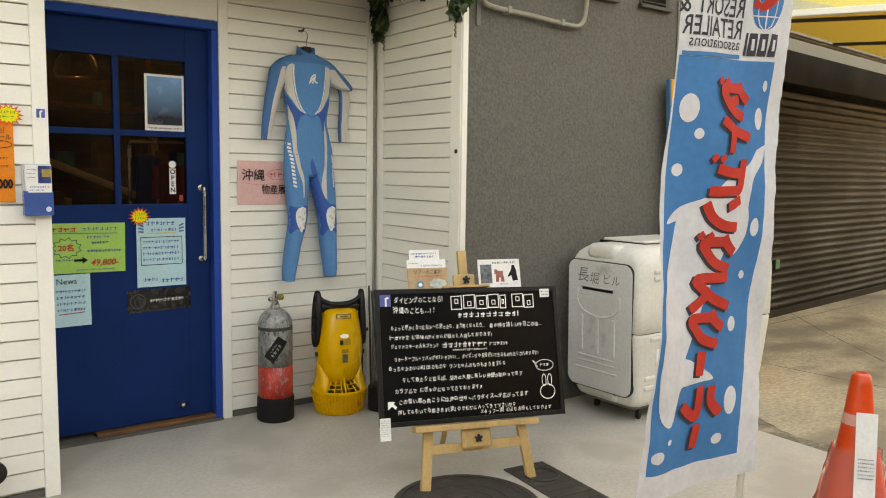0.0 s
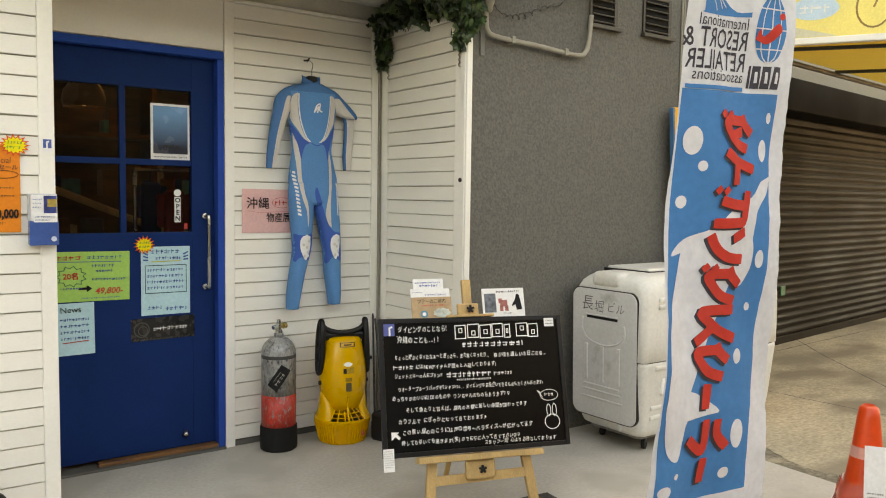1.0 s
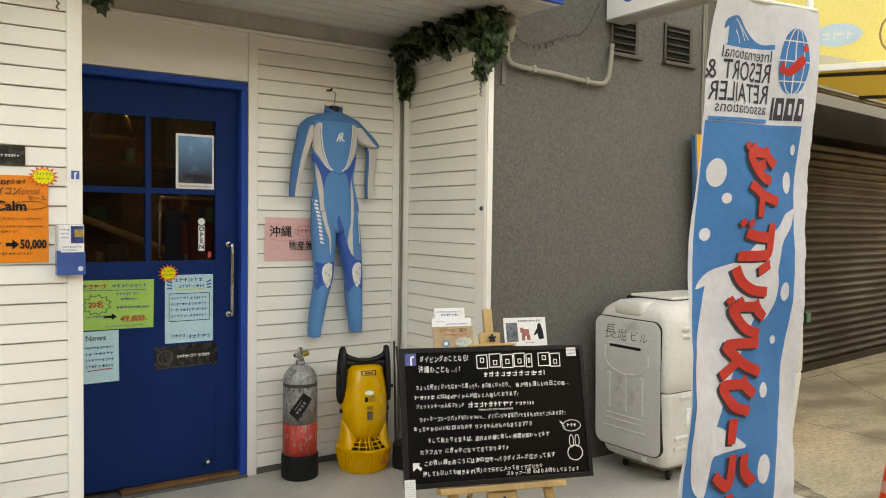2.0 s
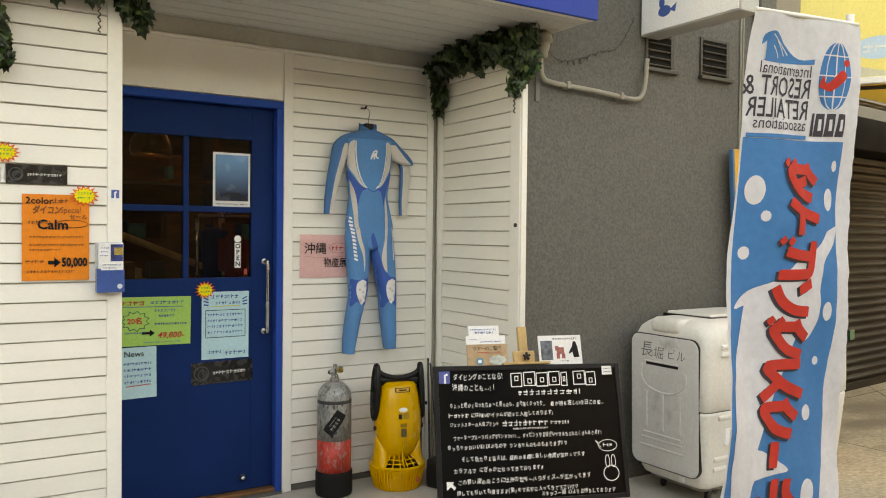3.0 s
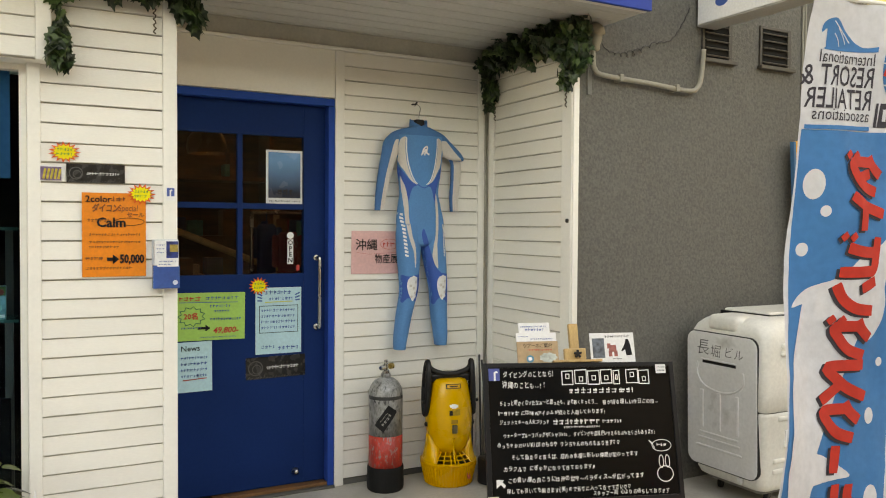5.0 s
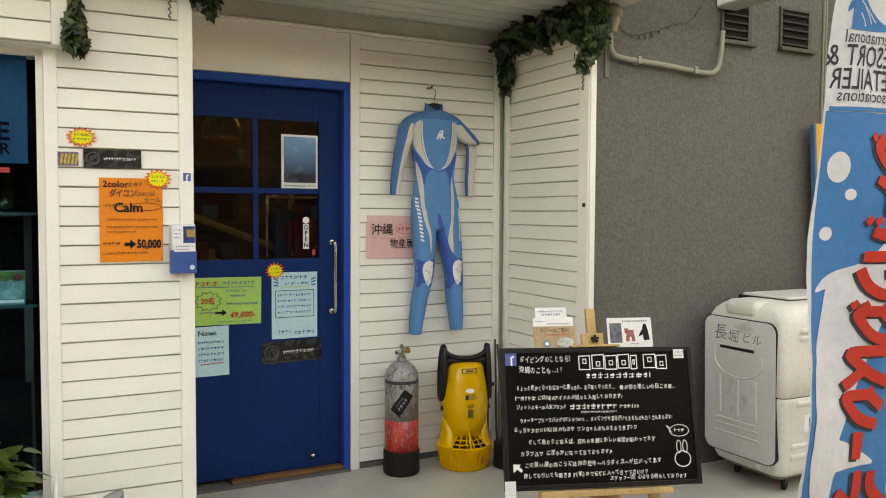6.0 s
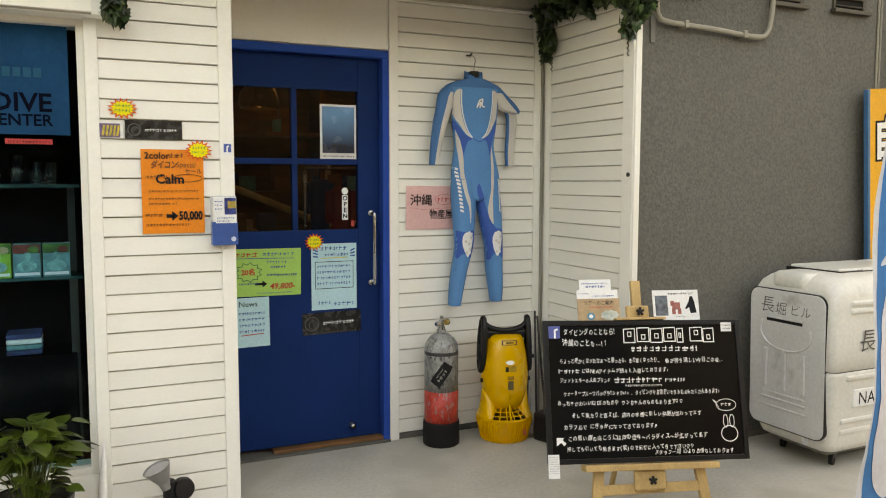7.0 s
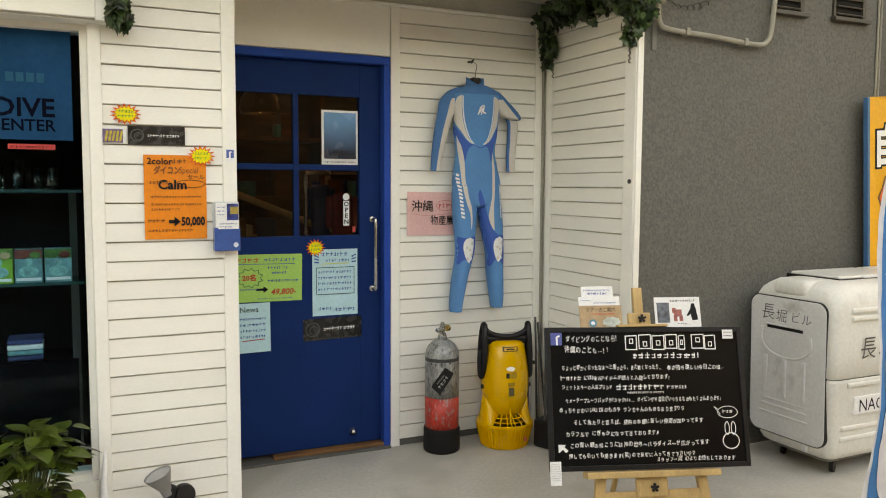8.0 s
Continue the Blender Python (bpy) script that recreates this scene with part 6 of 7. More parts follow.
def refuse_bin():
    x0, x1, y0, y1 = 3.440, 4.70, -1.385, -0.868
    s = thing("refuse_bin", "large pale grey wheeled plastic refuse bin against the wall", "refuse bin")
    part("tub", loft([(0.088, 0.060, 0.05), (0.098, 0.044, 0.05), (0.125, 0.034, 0.045), (0.16, 0.030, 0.042), (0.478, 0.008, 0.036), (0.494, 0.010, 0.034)], x0, x1, y0, y1), BINPL, s, smooth=True)
    part("lid_seam", loft([(0.490, 0.014, 0.055), (0.503, 0.014, 0.055)], x0, x1, y0, y1), mat("seam_dark", (0.10, 0.10, 0.09), 0.8), s)
    part("upper_shell", loft([(0.500, 0.010, 0.030), (0.504, 0.006, 0.032), (0.60, 0.005, 0.034), (0.80, 0.006, 0.040), (0.865, 0.009, 0.052), (0.900, 0.020, 0.065), (0.925, 0.038, 0.09), (0.942, 0.064, 0.09), (0.951, 0.100, 0.08), (0.954, 0.15, 0.06)], x0, x1, y0, y1), BINPL, s, smooth=True)
    part("base_frame", loft([(0.066, 0.085, 0.03), (0.092, 0.075, 0.03)], x0, x1, y0, y1), mat("bin_base_grey", (0.16, 0.155, 0.14), 0.7, 0.2, 6), s)
    for k in range(2):
        xa = x0 + 0.24 + k * 0.51
        part("lid_gap", slab(xa - 0.014, xa + 0.495, y0 + 0.165, y1 - 0.020, 0.936, 0.9595, 0.004), BLACKPL, s)
        lid = part("top_lid", slab(xa, xa + 0.48, y0 + 0.180, y1 - 0.035, 0.944, 0.972, 0.010, None, None, 3), BINPL, s)
        part("lid_grip", slab(xa + 0.16, xa + 0.32, y0 + 0.168, y0 + 0.184, 0.952, 0.966, 0.004), BINDOOR, lid)
    # hatch in the end face, leaning with the shell
    mid, W = -1.1035, 0.2315
    E_ = Matrix.Translation((x0 + 0.009, mid, 0)) @ Matrix.Rotation(radians(-90), 4, "Z") @ Matrix.Translation((0, 0, 0.88)) @ Matrix.Rotation(radians(1.5), 4, "X") @ Matrix.Translation((0, 0, -0.88))

    def plate(u0, u1, z0, z1, r, out0, out1, soft):
        """A rounded plate standing on the end face."""
        stand = Matrix(((1, 0, 0, 0), (0, 0, -1, 0), (0, 1, 0, 0), (0, 0, 0, 1)))
        return loft([(out0, 0, r), (out1 - soft, 0, r), (out1 - soft * 0.3, soft * 0.3, r), (out1, soft, r)], u0, u1, z0, z1, E_ @ stand)
    part("hatch_gap", plate(-W - 0.0035, W + 0.0035, 0.1435, 0.8645, 0.056, -0.02, 0.0130, 0.001), BLACKPL, s)
    d = part("hatch", plate(-W, W, 0.147, 0.861, 0.0525, -0.02, 0.016, 0.005), BINDOOR, s, "grey hatch with moulded ribs", smooth=False)
    part("letter_slot", slab(-0.122, 0.100, -0.0175, -0.010, 0.697, 0.713, 0.002, None, E_), BLACKPL, d)
    part("slot_lip", slab(-0.128, 0.106, -0.026, -0.014, 0.715, 0.722, 0.003, None, E_), BINDOOR, d)
    rim = bend2([(-0.150, 0.700), (-0.160, 0.640), (-0.120, 0.585), (-0.050, 0.560), (0.020, 0.556), (0.095, 0.575), (0.148, 0.620), (0.145, 0.680)], 5)
    part("pull_rim", tube([E_ @ Vector((x, -0.016, z)) for x, z in rim], 0.0065, 8), BINDOOR, d, smooth=True)
    for x in (-0.125, -0.008, 0.108):
        part("rib", slab(x - 0.012, x + 0.012, -0.024, -0.012, 0.350, 0.555, 0.006, None, E_), BINDOOR, d)
    for z in (0.245, 0.288, 0.318):
        part("rib", slab(-0.165 + (z - 0.245) * 0.3, 0.138 - (z - 0.245) * 0.3, -0.023, -0.012, z, z + 0.014, 0.005, None, E_), BINDOOR, d)
    part("end_cap", slab(-0.112, 0.100, -0.002, 0.17, 0.868, 0.9585, 0.036, None, Matrix.Translation((x0 + 0.006, mid, 0)) @ Matrix.Rotation(radians(-90), 4, "Z"), 5), BINPL, s, smooth=True)
    part("latch", slab(-0.012, 0.012, -0.020, 0.004, 0.108, 0.140, 0.004, None, E_ @ Matrix.Translation((0.12, 0, 0))), BINDOOR, s)
    MARKER = mat("worn_marker", (0.075, 0.075, 0.075), 0.6, 0.4, 40)
    for i, (ch, u, z, size) in enumerate((("長", -0.165, 0.748, 0.090), ("堀", -0.070, 0.742, 0.072), ("ビ", 0.020, 0.748, 0.062), ("ル", 0.085, 0.745, 0.062))):
        part("writing", write(ch, size, u, z, m=E_ @ Matrix.Translation((0, -0.0168, 0)), thick=-0.0004, slant=0.12), MARKER, d)
    for z, xa in ((0.815, 0.115), (0.778, 0.113), (0.452, 0.105), (0.236, 0.09), (0.182, 0.092)):
        yy = y0 + (0.004 if z > 0.6 else 0.008 + (0.49 - z) * 0.07)
        part("side_rib", slab(x0 + xa, x1 - 0.16, yy - 0.010, yy + 0.03, z, z + 0.026, 0.008), BINPL, s)
    for i, ch in enumerate("長堀ビル"):
        part("side_writing", write(ch, 0.118 - 0.012 * i, x0 + 0.170 + 0.135 * i, 0.600, m=pose(0, y0 - 0.0015, 0), slant=0.1), MARKER, s)
    pl = part("name_plate", slab(x0 + 0.163, x0 + 0.78, y0 + 0.006, y0 + 0.03, 0.318, 0.404, 0.002), PAPER, s, "white lettered plate")
    part("plate_writing", write("NAGAHORI", 0.088, x0 + 0.190, 0.330, m=pose(0, y0 + 0.005, 0), squash=0.95), INK, pl)
    for x in (x0 + 0.155, x1 - 0.155):
        for y in (y0 + 0.108, y1 - 0.11):
            w = part("castor", lathe([(0.010, -0.010), (0.032, -0.010), (0.034, 0), (0.032, 0.010), (0.010, 0.010)], 18, m=pose(x, y, 0.034, 90, 0, 25)), RUBBER, s, "black castor wheel")
            part("castor_fork", slab(x - 0.010, x + 0.016, y - 0.016, y + 0.016, 0.040, 0.070, 0.003), BLACKMETAL, w)
    return s


refuse_bin()

# bicycle-repair board behind the bin
bs = thing("repair_sign_board", "orange painted signboard with blue edges leaning behind the bin", "signboard", at=pose(4.41, -0.862, 0.002, 0, -4, 0))
part("board", slab(0.02, 0.86, 0, 0.022, 0.0, 1.925, 0.003), SIGNORANGE, bs)
part("edge", slab(0.0, 0.02, -0.004, 0.026, 0.0, 1.93, 0.003), SIGNBLUE, bs)
part("edge", slab(0.86, 0.88, -0.004, 0.026, 0.0, 1.93, 0.003), SIGNBLUE, bs)
part("top_edge", slab(0.02, 0.86, -0.003, 0.024, 1.925, 1.932, 0.001), SIGNORANGE, bs)
for body_, size, x, z, thick_, m_, y in (("自転車", 0.245, 0.045, 1.56, 0.020, INK, -0.002), ("自転車", 0.245, 0.045, 1.56, 0.008, PAPER, -0.004), ("修理", 0.25, 0.10, 1.25, 0.018, mat("brown_shadow_paint", (0.16, 0.07, 0.02), 0.5), -0.002), ("修理", 0.25, 0.10, 1.25, 0.007, REDOR, -0.004), ("の", 0.22, 0.22, 1.0, 0.008, REDOR, -0.004)):
    part("lettering", write(body_, size, x, z, m=pose(0, y, 0), thick=thick_), m_, bs)

# ---- banner flag on its pole ----
FP = Vector((2.415, -2.73, 0.0))
FW, FZ0, FZ1 = 0.45, 0.43, 2.0
LEAN = Vector((-0.048, 0.035, 0.0))     # the pole leans a little


def flag_at(u, z, out=0.0):
    """A place on the hanging cloth: u from the pole to the free edge."""
    k = u / FW
    v = (FZ1 - z) / (FZ1 - FZ0)
    turn = radians(171) - 0.09 * math.sin(v * 5.2 + 0.2) * (0.3 + 0.7 * k)
    ripple = 0.016 * math.sin(9 * k + 7 * v) * k + 0.008 * math.sin(15 * v + 4 * k) + 0.007 * noise.noise((u * 14, z * 6, 1.5)) + 0.002 * noise.noise((u * 24, z * 16, 4.0)) + 0.0016 * math.exp(-((z * 7.3) % 1.0 - 0.5) ** 2 * 40)
    fall = min(1.0, max(0.0, (v - 0.2) / 0.75))
    width = u * (0.84 + 0.22 * fall * fall * (3 - 2 * fall))
    d = Vector((math.cos(turn), math.sin(turn), 0))
    nrm = Vector((d.y, -d.x, 0))
    if nrm.dot(Vector((-1, -0.6, 0))) < 0:
        nrm = -nrm
    sag = -0.02 * k * math.sin(math.pi * min(1, k))
    return FP + LEAN * ((FZ1 - z) / FZ1) + d * width + nrm * (ripple + out) + Vector((0, 0, z + sag * v))


def drape(b, out, limit=0.03):
    """Lays a flat drawing (x is u, z is height) on the cloth."""
    if limit < 1:
        bmesh.ops.triangulate(b, faces=list(b.faces))
    for _ in range(6):
        long_ = [e for e in b.edges if e.calc_length() > limit]
        if not long_:
            break
        bmesh.ops.subdivide_edges(b, edges=long_, cuts=1)
        bmesh.ops.triangulate(b, faces=[f_ for f_ in b.faces if len(f_.verts) > 3])
    for v in b.verts:
        v.co = flag_at(v.co.x, v.co.z, out - v.co.y)
    return b


def patch(u0, u1, z0, z1, nu, nz, edge=None):
    b = bmesh.new()
    g = [[b.verts.new((u0 + (u1 - u0) * i / nu + (edge(z0 + (z1 - z0) * k / nz, i / nu) if edge else 0), 0, z0 + (z1 - z0) * k / nz)) for i in range(nu + 1)] for k in range(nz + 1)]
    for k in range(nz):
        for i in range(nu):
            b.faces.new((g[k][i], g[k][i + 1], g[k + 1][i + 1], g[k + 1][i]))
    return b


flag = thing("banner_flag", "tall blue and white diving school banner on a white pole", "banner flag")
part("cloth", drape(patch(-0.014, FW, FZ0, FZ1, 40, 160, lambda z, k: (0.0012 * math.sin(z * 130) + 0.0016 * math.sin(z * 41 + 1)) * max(0.0, 1 - k * 12)), 0.0, 9), CLOTHW, flag, smooth=True)
part("blue_field", drape(patch(0.041, FW - 0.012, 0.505, 1.668, 36, 110, lambda z, k: (0.026 * max(0.0, min(1.0, (1.15 - z) / 0.4)) + 0.003 * math.sin(z * 14)) * (1 - k) + 0.007 * math.sin(z * 9) * k), 0.0008, 9), CLOTHB, flag, smooth=True)
for u, z, ru, rz in ((0.390, 1.526, 0.034, 0.040), (0.346, 1.457, 0.017, 0.015), (0.068, 1.599, 0.010, 0.016), (0.084, 1.504, 0.019, 0.032), (0.400, 1.354, 0.018, 0.018), (0.075, 1.188, 0.015, 0.027), (0.102, 1.049, 0.010, 0.012), (0.133, 0.907, 0.016, 0.022), (0.125, 0.681, 0.025, 0.042), (0.160, 0.570, 0.017, 0.017), (0.395, 0.556, 0.027, 0.018), (0.350, 0.595, 0.009, 0.009)):
    part("spot", drape(disc(u, z, ru, rz, n=20), 0.0022, 0.008), CLOTHW, flag)
b = bmesh.new()
outline = bend2([(0.043, 1.430), (0.057, 1.378), (0.098, 1.330), (0.110, 1.270), (0.100, 1.206), (0.112, 1.150), (0.150, 1.112), (0.194, 1.120), (0.259, 1.078), (0.322, 1.008), (0.364, 0.937), (0.380, 0.848), (0.289, 0.820), (0.197, 0.760), (0.255, 0.757), (0.312, 0.768), (0.330, 0.734), (0.352, 0.640), (0.402, 0.670), (0.425, 0.767), (0.426, 0.855), (0.426, 0.990), (0.415, 1.063), (0.392, 1.134), (0.356, 1.214), (0.420, 1.202), (0.373, 1.252), (0.282, 1.283), (0.202, 1.342), (0.129, 1.368), (0.087, 1.413)], 4)
b.faces.new([b.verts.new((x, 0, z)) for x, z in outline])
bmesh.ops.triangulate(b, faces=list(b.faces))
part("dolphin_shape", drape(b, 0.0026, 0.011), CLOTHW, flag)
DOTS = (((0.74, 1.10), (0.84, 0.93)), ((0.95, 1.12), (1.05, 0.95)))
KU = (((0.42, 1.00), (0.30, 0.72), (0.06, 0.44)), ((0.36, 0.82), (0.88, 0.82), (0.76, 0.50), (0.50, 0.16), (0.14, -0.04)))
BRUSH = {
    "ダ": KU + (((0.36, 0.50), (0.70, 0.36)),) + DOTS,
    "イ": (((0.92, 1.00), (0.58, 0.70), (0.06, 0.44)), ((0.58, 0.66), (0.56, -0.02))),
    "ビ": (((0.14, 1.00), (0.14, 0.10), (0.30, 0.02), (0.94, 0.02)), ((0.16, 0.54), (0.52, 0.60), (0.86, 0.72))) + DOTS,
    "ン": (((0.08, 0.90), (0.42, 0.70)), ((0.08, 0.04), (0.50, 0.14), (0.80, 0.42), (0.98, 0.84))),
    "グ": KU + DOTS,
    "ス": (((0.10, 0.92), (0.86, 0.92), (0.64, 0.54), (0.36, 0.24), (0.00, -0.02)), ((0.56, 0.42), (0.98, -0.02))),
    "ク": KU,
    "ー": (((0.50, 0.86), (0.50, 0.10)),),
    "ル": (((0.28, 0.94), (0.26, 0.46), (0.02, 0.00)), ((0.58, 1.00), (0.58, 0.08), (0.78, 0.18), (1.02, 0.50))),
    "!": (((0.50, 0.90), (0.48, 0.12)),),
}
GLYPHS = (("ダ", 0.213, 1.555), ("イ", 0.200, 1.452), ("ビ", 0.212, 1.340), ("ン", 0.216, 1.232), ("グ", 0.222, 1.121), ("ス", 0.233, 1.008), ("ク", 0.243, 0.905), ("ー", 0.252, 0.807), ("ル", 0.236, 0.694), ("!", 0.246, 0.590))
for m_, out, off in ((CLOTHK, 0.0042, 0.008), (CLOTHR, 0.0066, 0.0)):
    for i, (ch, mid, zc) in enumerate(GLYPHS):
        b = bmesh.new()
        lean = (0.16, 0.05, 0.12, 0.05, 0.14, 0.0, 0.14, 0.08, 0.05, 0.10)[i]
        for line in BRUSH[ch]:
            pts = [(mid + off + (x - 0.5) * 0.152 - (z - 0.45) * lean * 0.1, zc - off * 0.7 + (z - 0.48) * 0.092) for x, z in line]
            ribbon(bend2(pts, 5), 0.029 if line not in DOTS else 0.019, b)
        part("lettering", drape(b, out, 0.011), m_, flag)
b = bmesh.new()
write("International", 0.046, 0.190, 1.842, b, squash=0.94)
write("RESORT &", 0.075, 0.186, 1.785, b, squash=0.80, thick=0.0006)
write("RETAILER", 0.075, 0.188, 1.726, b, squash=0.80, thick=0.0006)
write("associations", 0.046, 0.194, 1.695, b, squash=1.0)
part("lettering_small", drape(b, 0.0016, 0.016), CLOTHK, flag)
for i, w_ in enumerate((0.034, 0.036, 0.036, 0.012)):
    x = 0.040 + 0.0385 * i
    b = bmesh.new()
    b.faces.new([b.verts.new((px, 0, pz)) for px, pz in ((x + 0.006, 1.682), (x + w_ + 0.006, 1.682), (x + w_ * 0.92, 1.746), (x + w_ * 0.08, 1.746))])
    part("block_mark", drape(b, 0.0016, 0.016), CLOTHK, flag)
for i in range(3):
    b = bmesh.new()
    x = 0.052 + 0.0385 * i
    b.faces.new([b.verts.new((px, 0, pz)) for px, pz in ((x + 0.002, 1.698), (x + 0.014, 1.698), (x + 0.012, 1.730), (x + 0.002, 1.730))])
    part("block_mark_gap", drape(b, 0.0024, 0.016), CLOTHW, flag)
part("globe_mark", drape(disc(0.097, 1.850, 0.066, 0.094, n=32), 0.0010, 0.014), CLOTHB, flag)
part("underline", drape(stroke([(0.194, 1.677), (0.432, 1.675)], 0.011), 0.0026, 0.012), CLOTHB, flag)
b = bmesh.new()
b.faces.new([b.verts.new((x, 0, z)) for x, z in bend2([(0.185, 1.892), (0.243, 1.889), (0.302, 1.912), (0.345, 1.946), (0.372, 1.954), (0.406, 1.942), (0.412, 1.916), (0.390, 1.930), (0.374, 1.912), (0.366, 1.886), (0.402, 1.876), (0.355, 1.872), (0.240, 1.876), (0.185, 1.878)], 3)])
bmesh.ops.triangulate(b, faces=list(b.faces))
part("wave_mark", drape(b, 0.0010, 0.012), CLOTHB, flag)
b = bmesh.new()
for x, z, x2, z2 in ((0.372, 1.945, 0.300, 1.896), (0.352, 1.930, 0.318, 1.892), (0.366, 1.915, 0.345, 1.884)):
    stroke(bend2([(x, z), ((x + x2) / 2 - 0.004, (z + z2) / 2), (x2, z2)], 4), 0.0032, 0, b)
part("wave_line", drape(b, 0.0018, 0.016), CLOTHW, flag)
b = bmesh.new()
for k in (-0.6, 0, 0.6):
    stroke(oval(0.097, 1.850, 0.066 * abs(k) + 0.001, 0.094, 18), 0.0036, 0, b)
    stroke([(0.097 - 0.066 * math.sqrt(1 - k * k), 1.850 + 0.094 * k), (0.097 + 0.066 * math.sqrt(1 - k * k), 1.850 + 0.094 * k)], 0.0036, 0, b)
part("globe_grid", drape(b, 0.0016, 0.016), CLOTHW, flag)
b = bmesh.new()
b.faces.new([b.verts.new((x, 0, z)) for x, z in bend2([(0.160, 1.818), (0.148, 1.848), (0.128, 1.828), (0.086, 1.860), (0.066, 1.868), (0.051, 1.850), (0.081, 1.823), (0.112, 1.808), (0.134, 1.812)], 3)])
disc(0.053, 1.889, 0.013, 0.010, bm=b)
bmesh.ops.triangulate(b, faces=list(b.faces))
part("red_mark", drape(b, 0.0026, 0.016), CLOTHR, flag)
part("pole", tube([FP + LEAN + Vector((0.003, 0.026, 0)), FP + LEAN * 0.4 + Vector((0.003, 0.026, 1.2)), FP + Vector((0.006, 0.026, 2.04))], 0.011, 12), TRIM, flag, smooth=True)
part("top_bar", tube([flag_at(0.0, 2.005), flag_at(FW * 0.5, 2.006), flag_at(FW, 2.006)], 0.006, 10), TRIM, flag)
part("foot", lathe([(0.13, 0.0), (0.13, 0.02), (0.05, 0.05), (0.02, 0.09)], 28, m=pose(FP.x + LEAN.x + 0.003, FP.y + LEAN.y + 0.026, 0)), BLACKPL, flag)

# ---- traffic cone with a wrapped notice ----
CX, CYY = 2.83, -2.81
cone = thing("traffic_cone", "orange traffic cone wrapped in clear plastic with a white notice", "traffic cone", at=pose(CX, CYY, 0))
part("body", lathe([(0.155, 0.02), (0.140, 0.05), (0.098, 0.25), (0.066, 0.43), (0.047, 0.55), (0.034, 0.66), (0.029, 0.69), (0.018, 0.70), (0.016, 0.66)], 36, cap=False), CONE, cone, smooth=True)
part("base", slab(-0.19, 0.19, -0.19, 0.19, 0.0, 0.03, 0.012), CONE, cone)
b = bmesh.new()
rings = []
for k in range(19):
    z = 0.012 + 0.44 * (k / 18) ** 1.25
    ring = []
    for i in range(72):
        a = 2 * math.pi * i / 72
        c, d = math.cos(a), math.sin(a)
        fold = 0.5 * abs(noise.noise((4 * c, 4 * d, z * 5))) + 0.5 * abs(noise.noise((11 * c, 11 * d, z * 16 + 3)))
        rr = 0.156 - 0.27 * z + 0.12 * z * z + 0.010 + 0.05 * fold * (0.4 + (1 - k / 18)) + 0.085 * (1 - k / 18) ** 4
        ring.append(b.verts.new((rr * c, rr * d, z + 0.010 * noise.noise((9 * c, 9 * d, z * 9)) * (k > 0))))
    rings.append(ring)
for lo, hi in zip(rings, rings[1:]):
    for i in range(72):
        b.faces.new((lo[i], lo[(i + 1) % 72], hi[(i + 1) % 72], hi[i]))
wrapm = glass("clear_plastic_wrap", (0.97, 0.97, 0.97), 0.06, 0.6, 1.12)
wrapm.node_tree.nodes["Principled BSDF"].inputs["Transmission Weight"].default_value = 0.93
wr = part("plastic_wrap", b, wrapm, cone, "crumpled clear plastic wrap", smooth=True)
wr.visible_shadow = False
b = slab(-0.010, 0.056, -0.002, 0.0, -0.14, 0.14)
nt_ = part("notice", b, PAPER, cone, "white printed notice")
nm = pose(-0.082, -0.044, 0.445, -11, 3, -44)
nt_.matrix_local = nm
part("notice_writing", bars([(0.0, 0.05, -0.01 - 0.012 * i, 0.006) for i in range(6)], y=-0.003, seed=71), INK, nt_)
part("reflective_band", lathe([(0.0515, 0.53), (0.0465, 0.566)], 36, cap=False), mat("pale_red_band", (0.75, 0.35, 0.30), 0.4), cone, smooth=True)

# ---- covers in the forecourt ----
mh = thing("manhole_cover", "round dark cast-iron manhole cover in the concrete", "manhole cover", at=pose(2.13, -1.62, 0))
part("rim", lathe([(0.30, 0.0), (0.30, 0.005), (0.275, 0.005), (0.275, 0.002)], 48), IRON, mh)
part("plate", lathe([(0.272, 0.0), (0.272, 0.004), (0.26, 0.006), (0.24, 0.004), (0.02, 0.004)], 48), IRON, mh)
for r_ in (0.06, 0.12, 0.18):
    part("raised_ring", tube([(r_ * math.cos(a), r_ * math.sin(a), 0.004) for a in np.linspace(0, 2 * math.pi, 41)], 0.004, 6), IRON, mh)
sqc = thing("square_cover", "square dark iron inspection cover in the concrete", "drain cover", at=pose(2.565, -1.70, 0, 0, 0, -7))
part("plate", slab(-0.108, 0.108, -0.26, 0.26, 0.0, 0.006, 0.002), IRON, sqc)
for i in range(8):
    part("raised_bar", slab(-0.09, 0.09, -0.235 + i * 0.062, -0.215 + i * 0.062, 0.006, 0.009, 0.001), IRON, sqc)
part("raised_ring", tube([(0.075 * math.cos(a), 0.12 + 0.075 * math.sin(a), 0.0085) for a in np.linspace(0, 2 * math.pi, 33)], 0.005, 6), IRON, sqc)


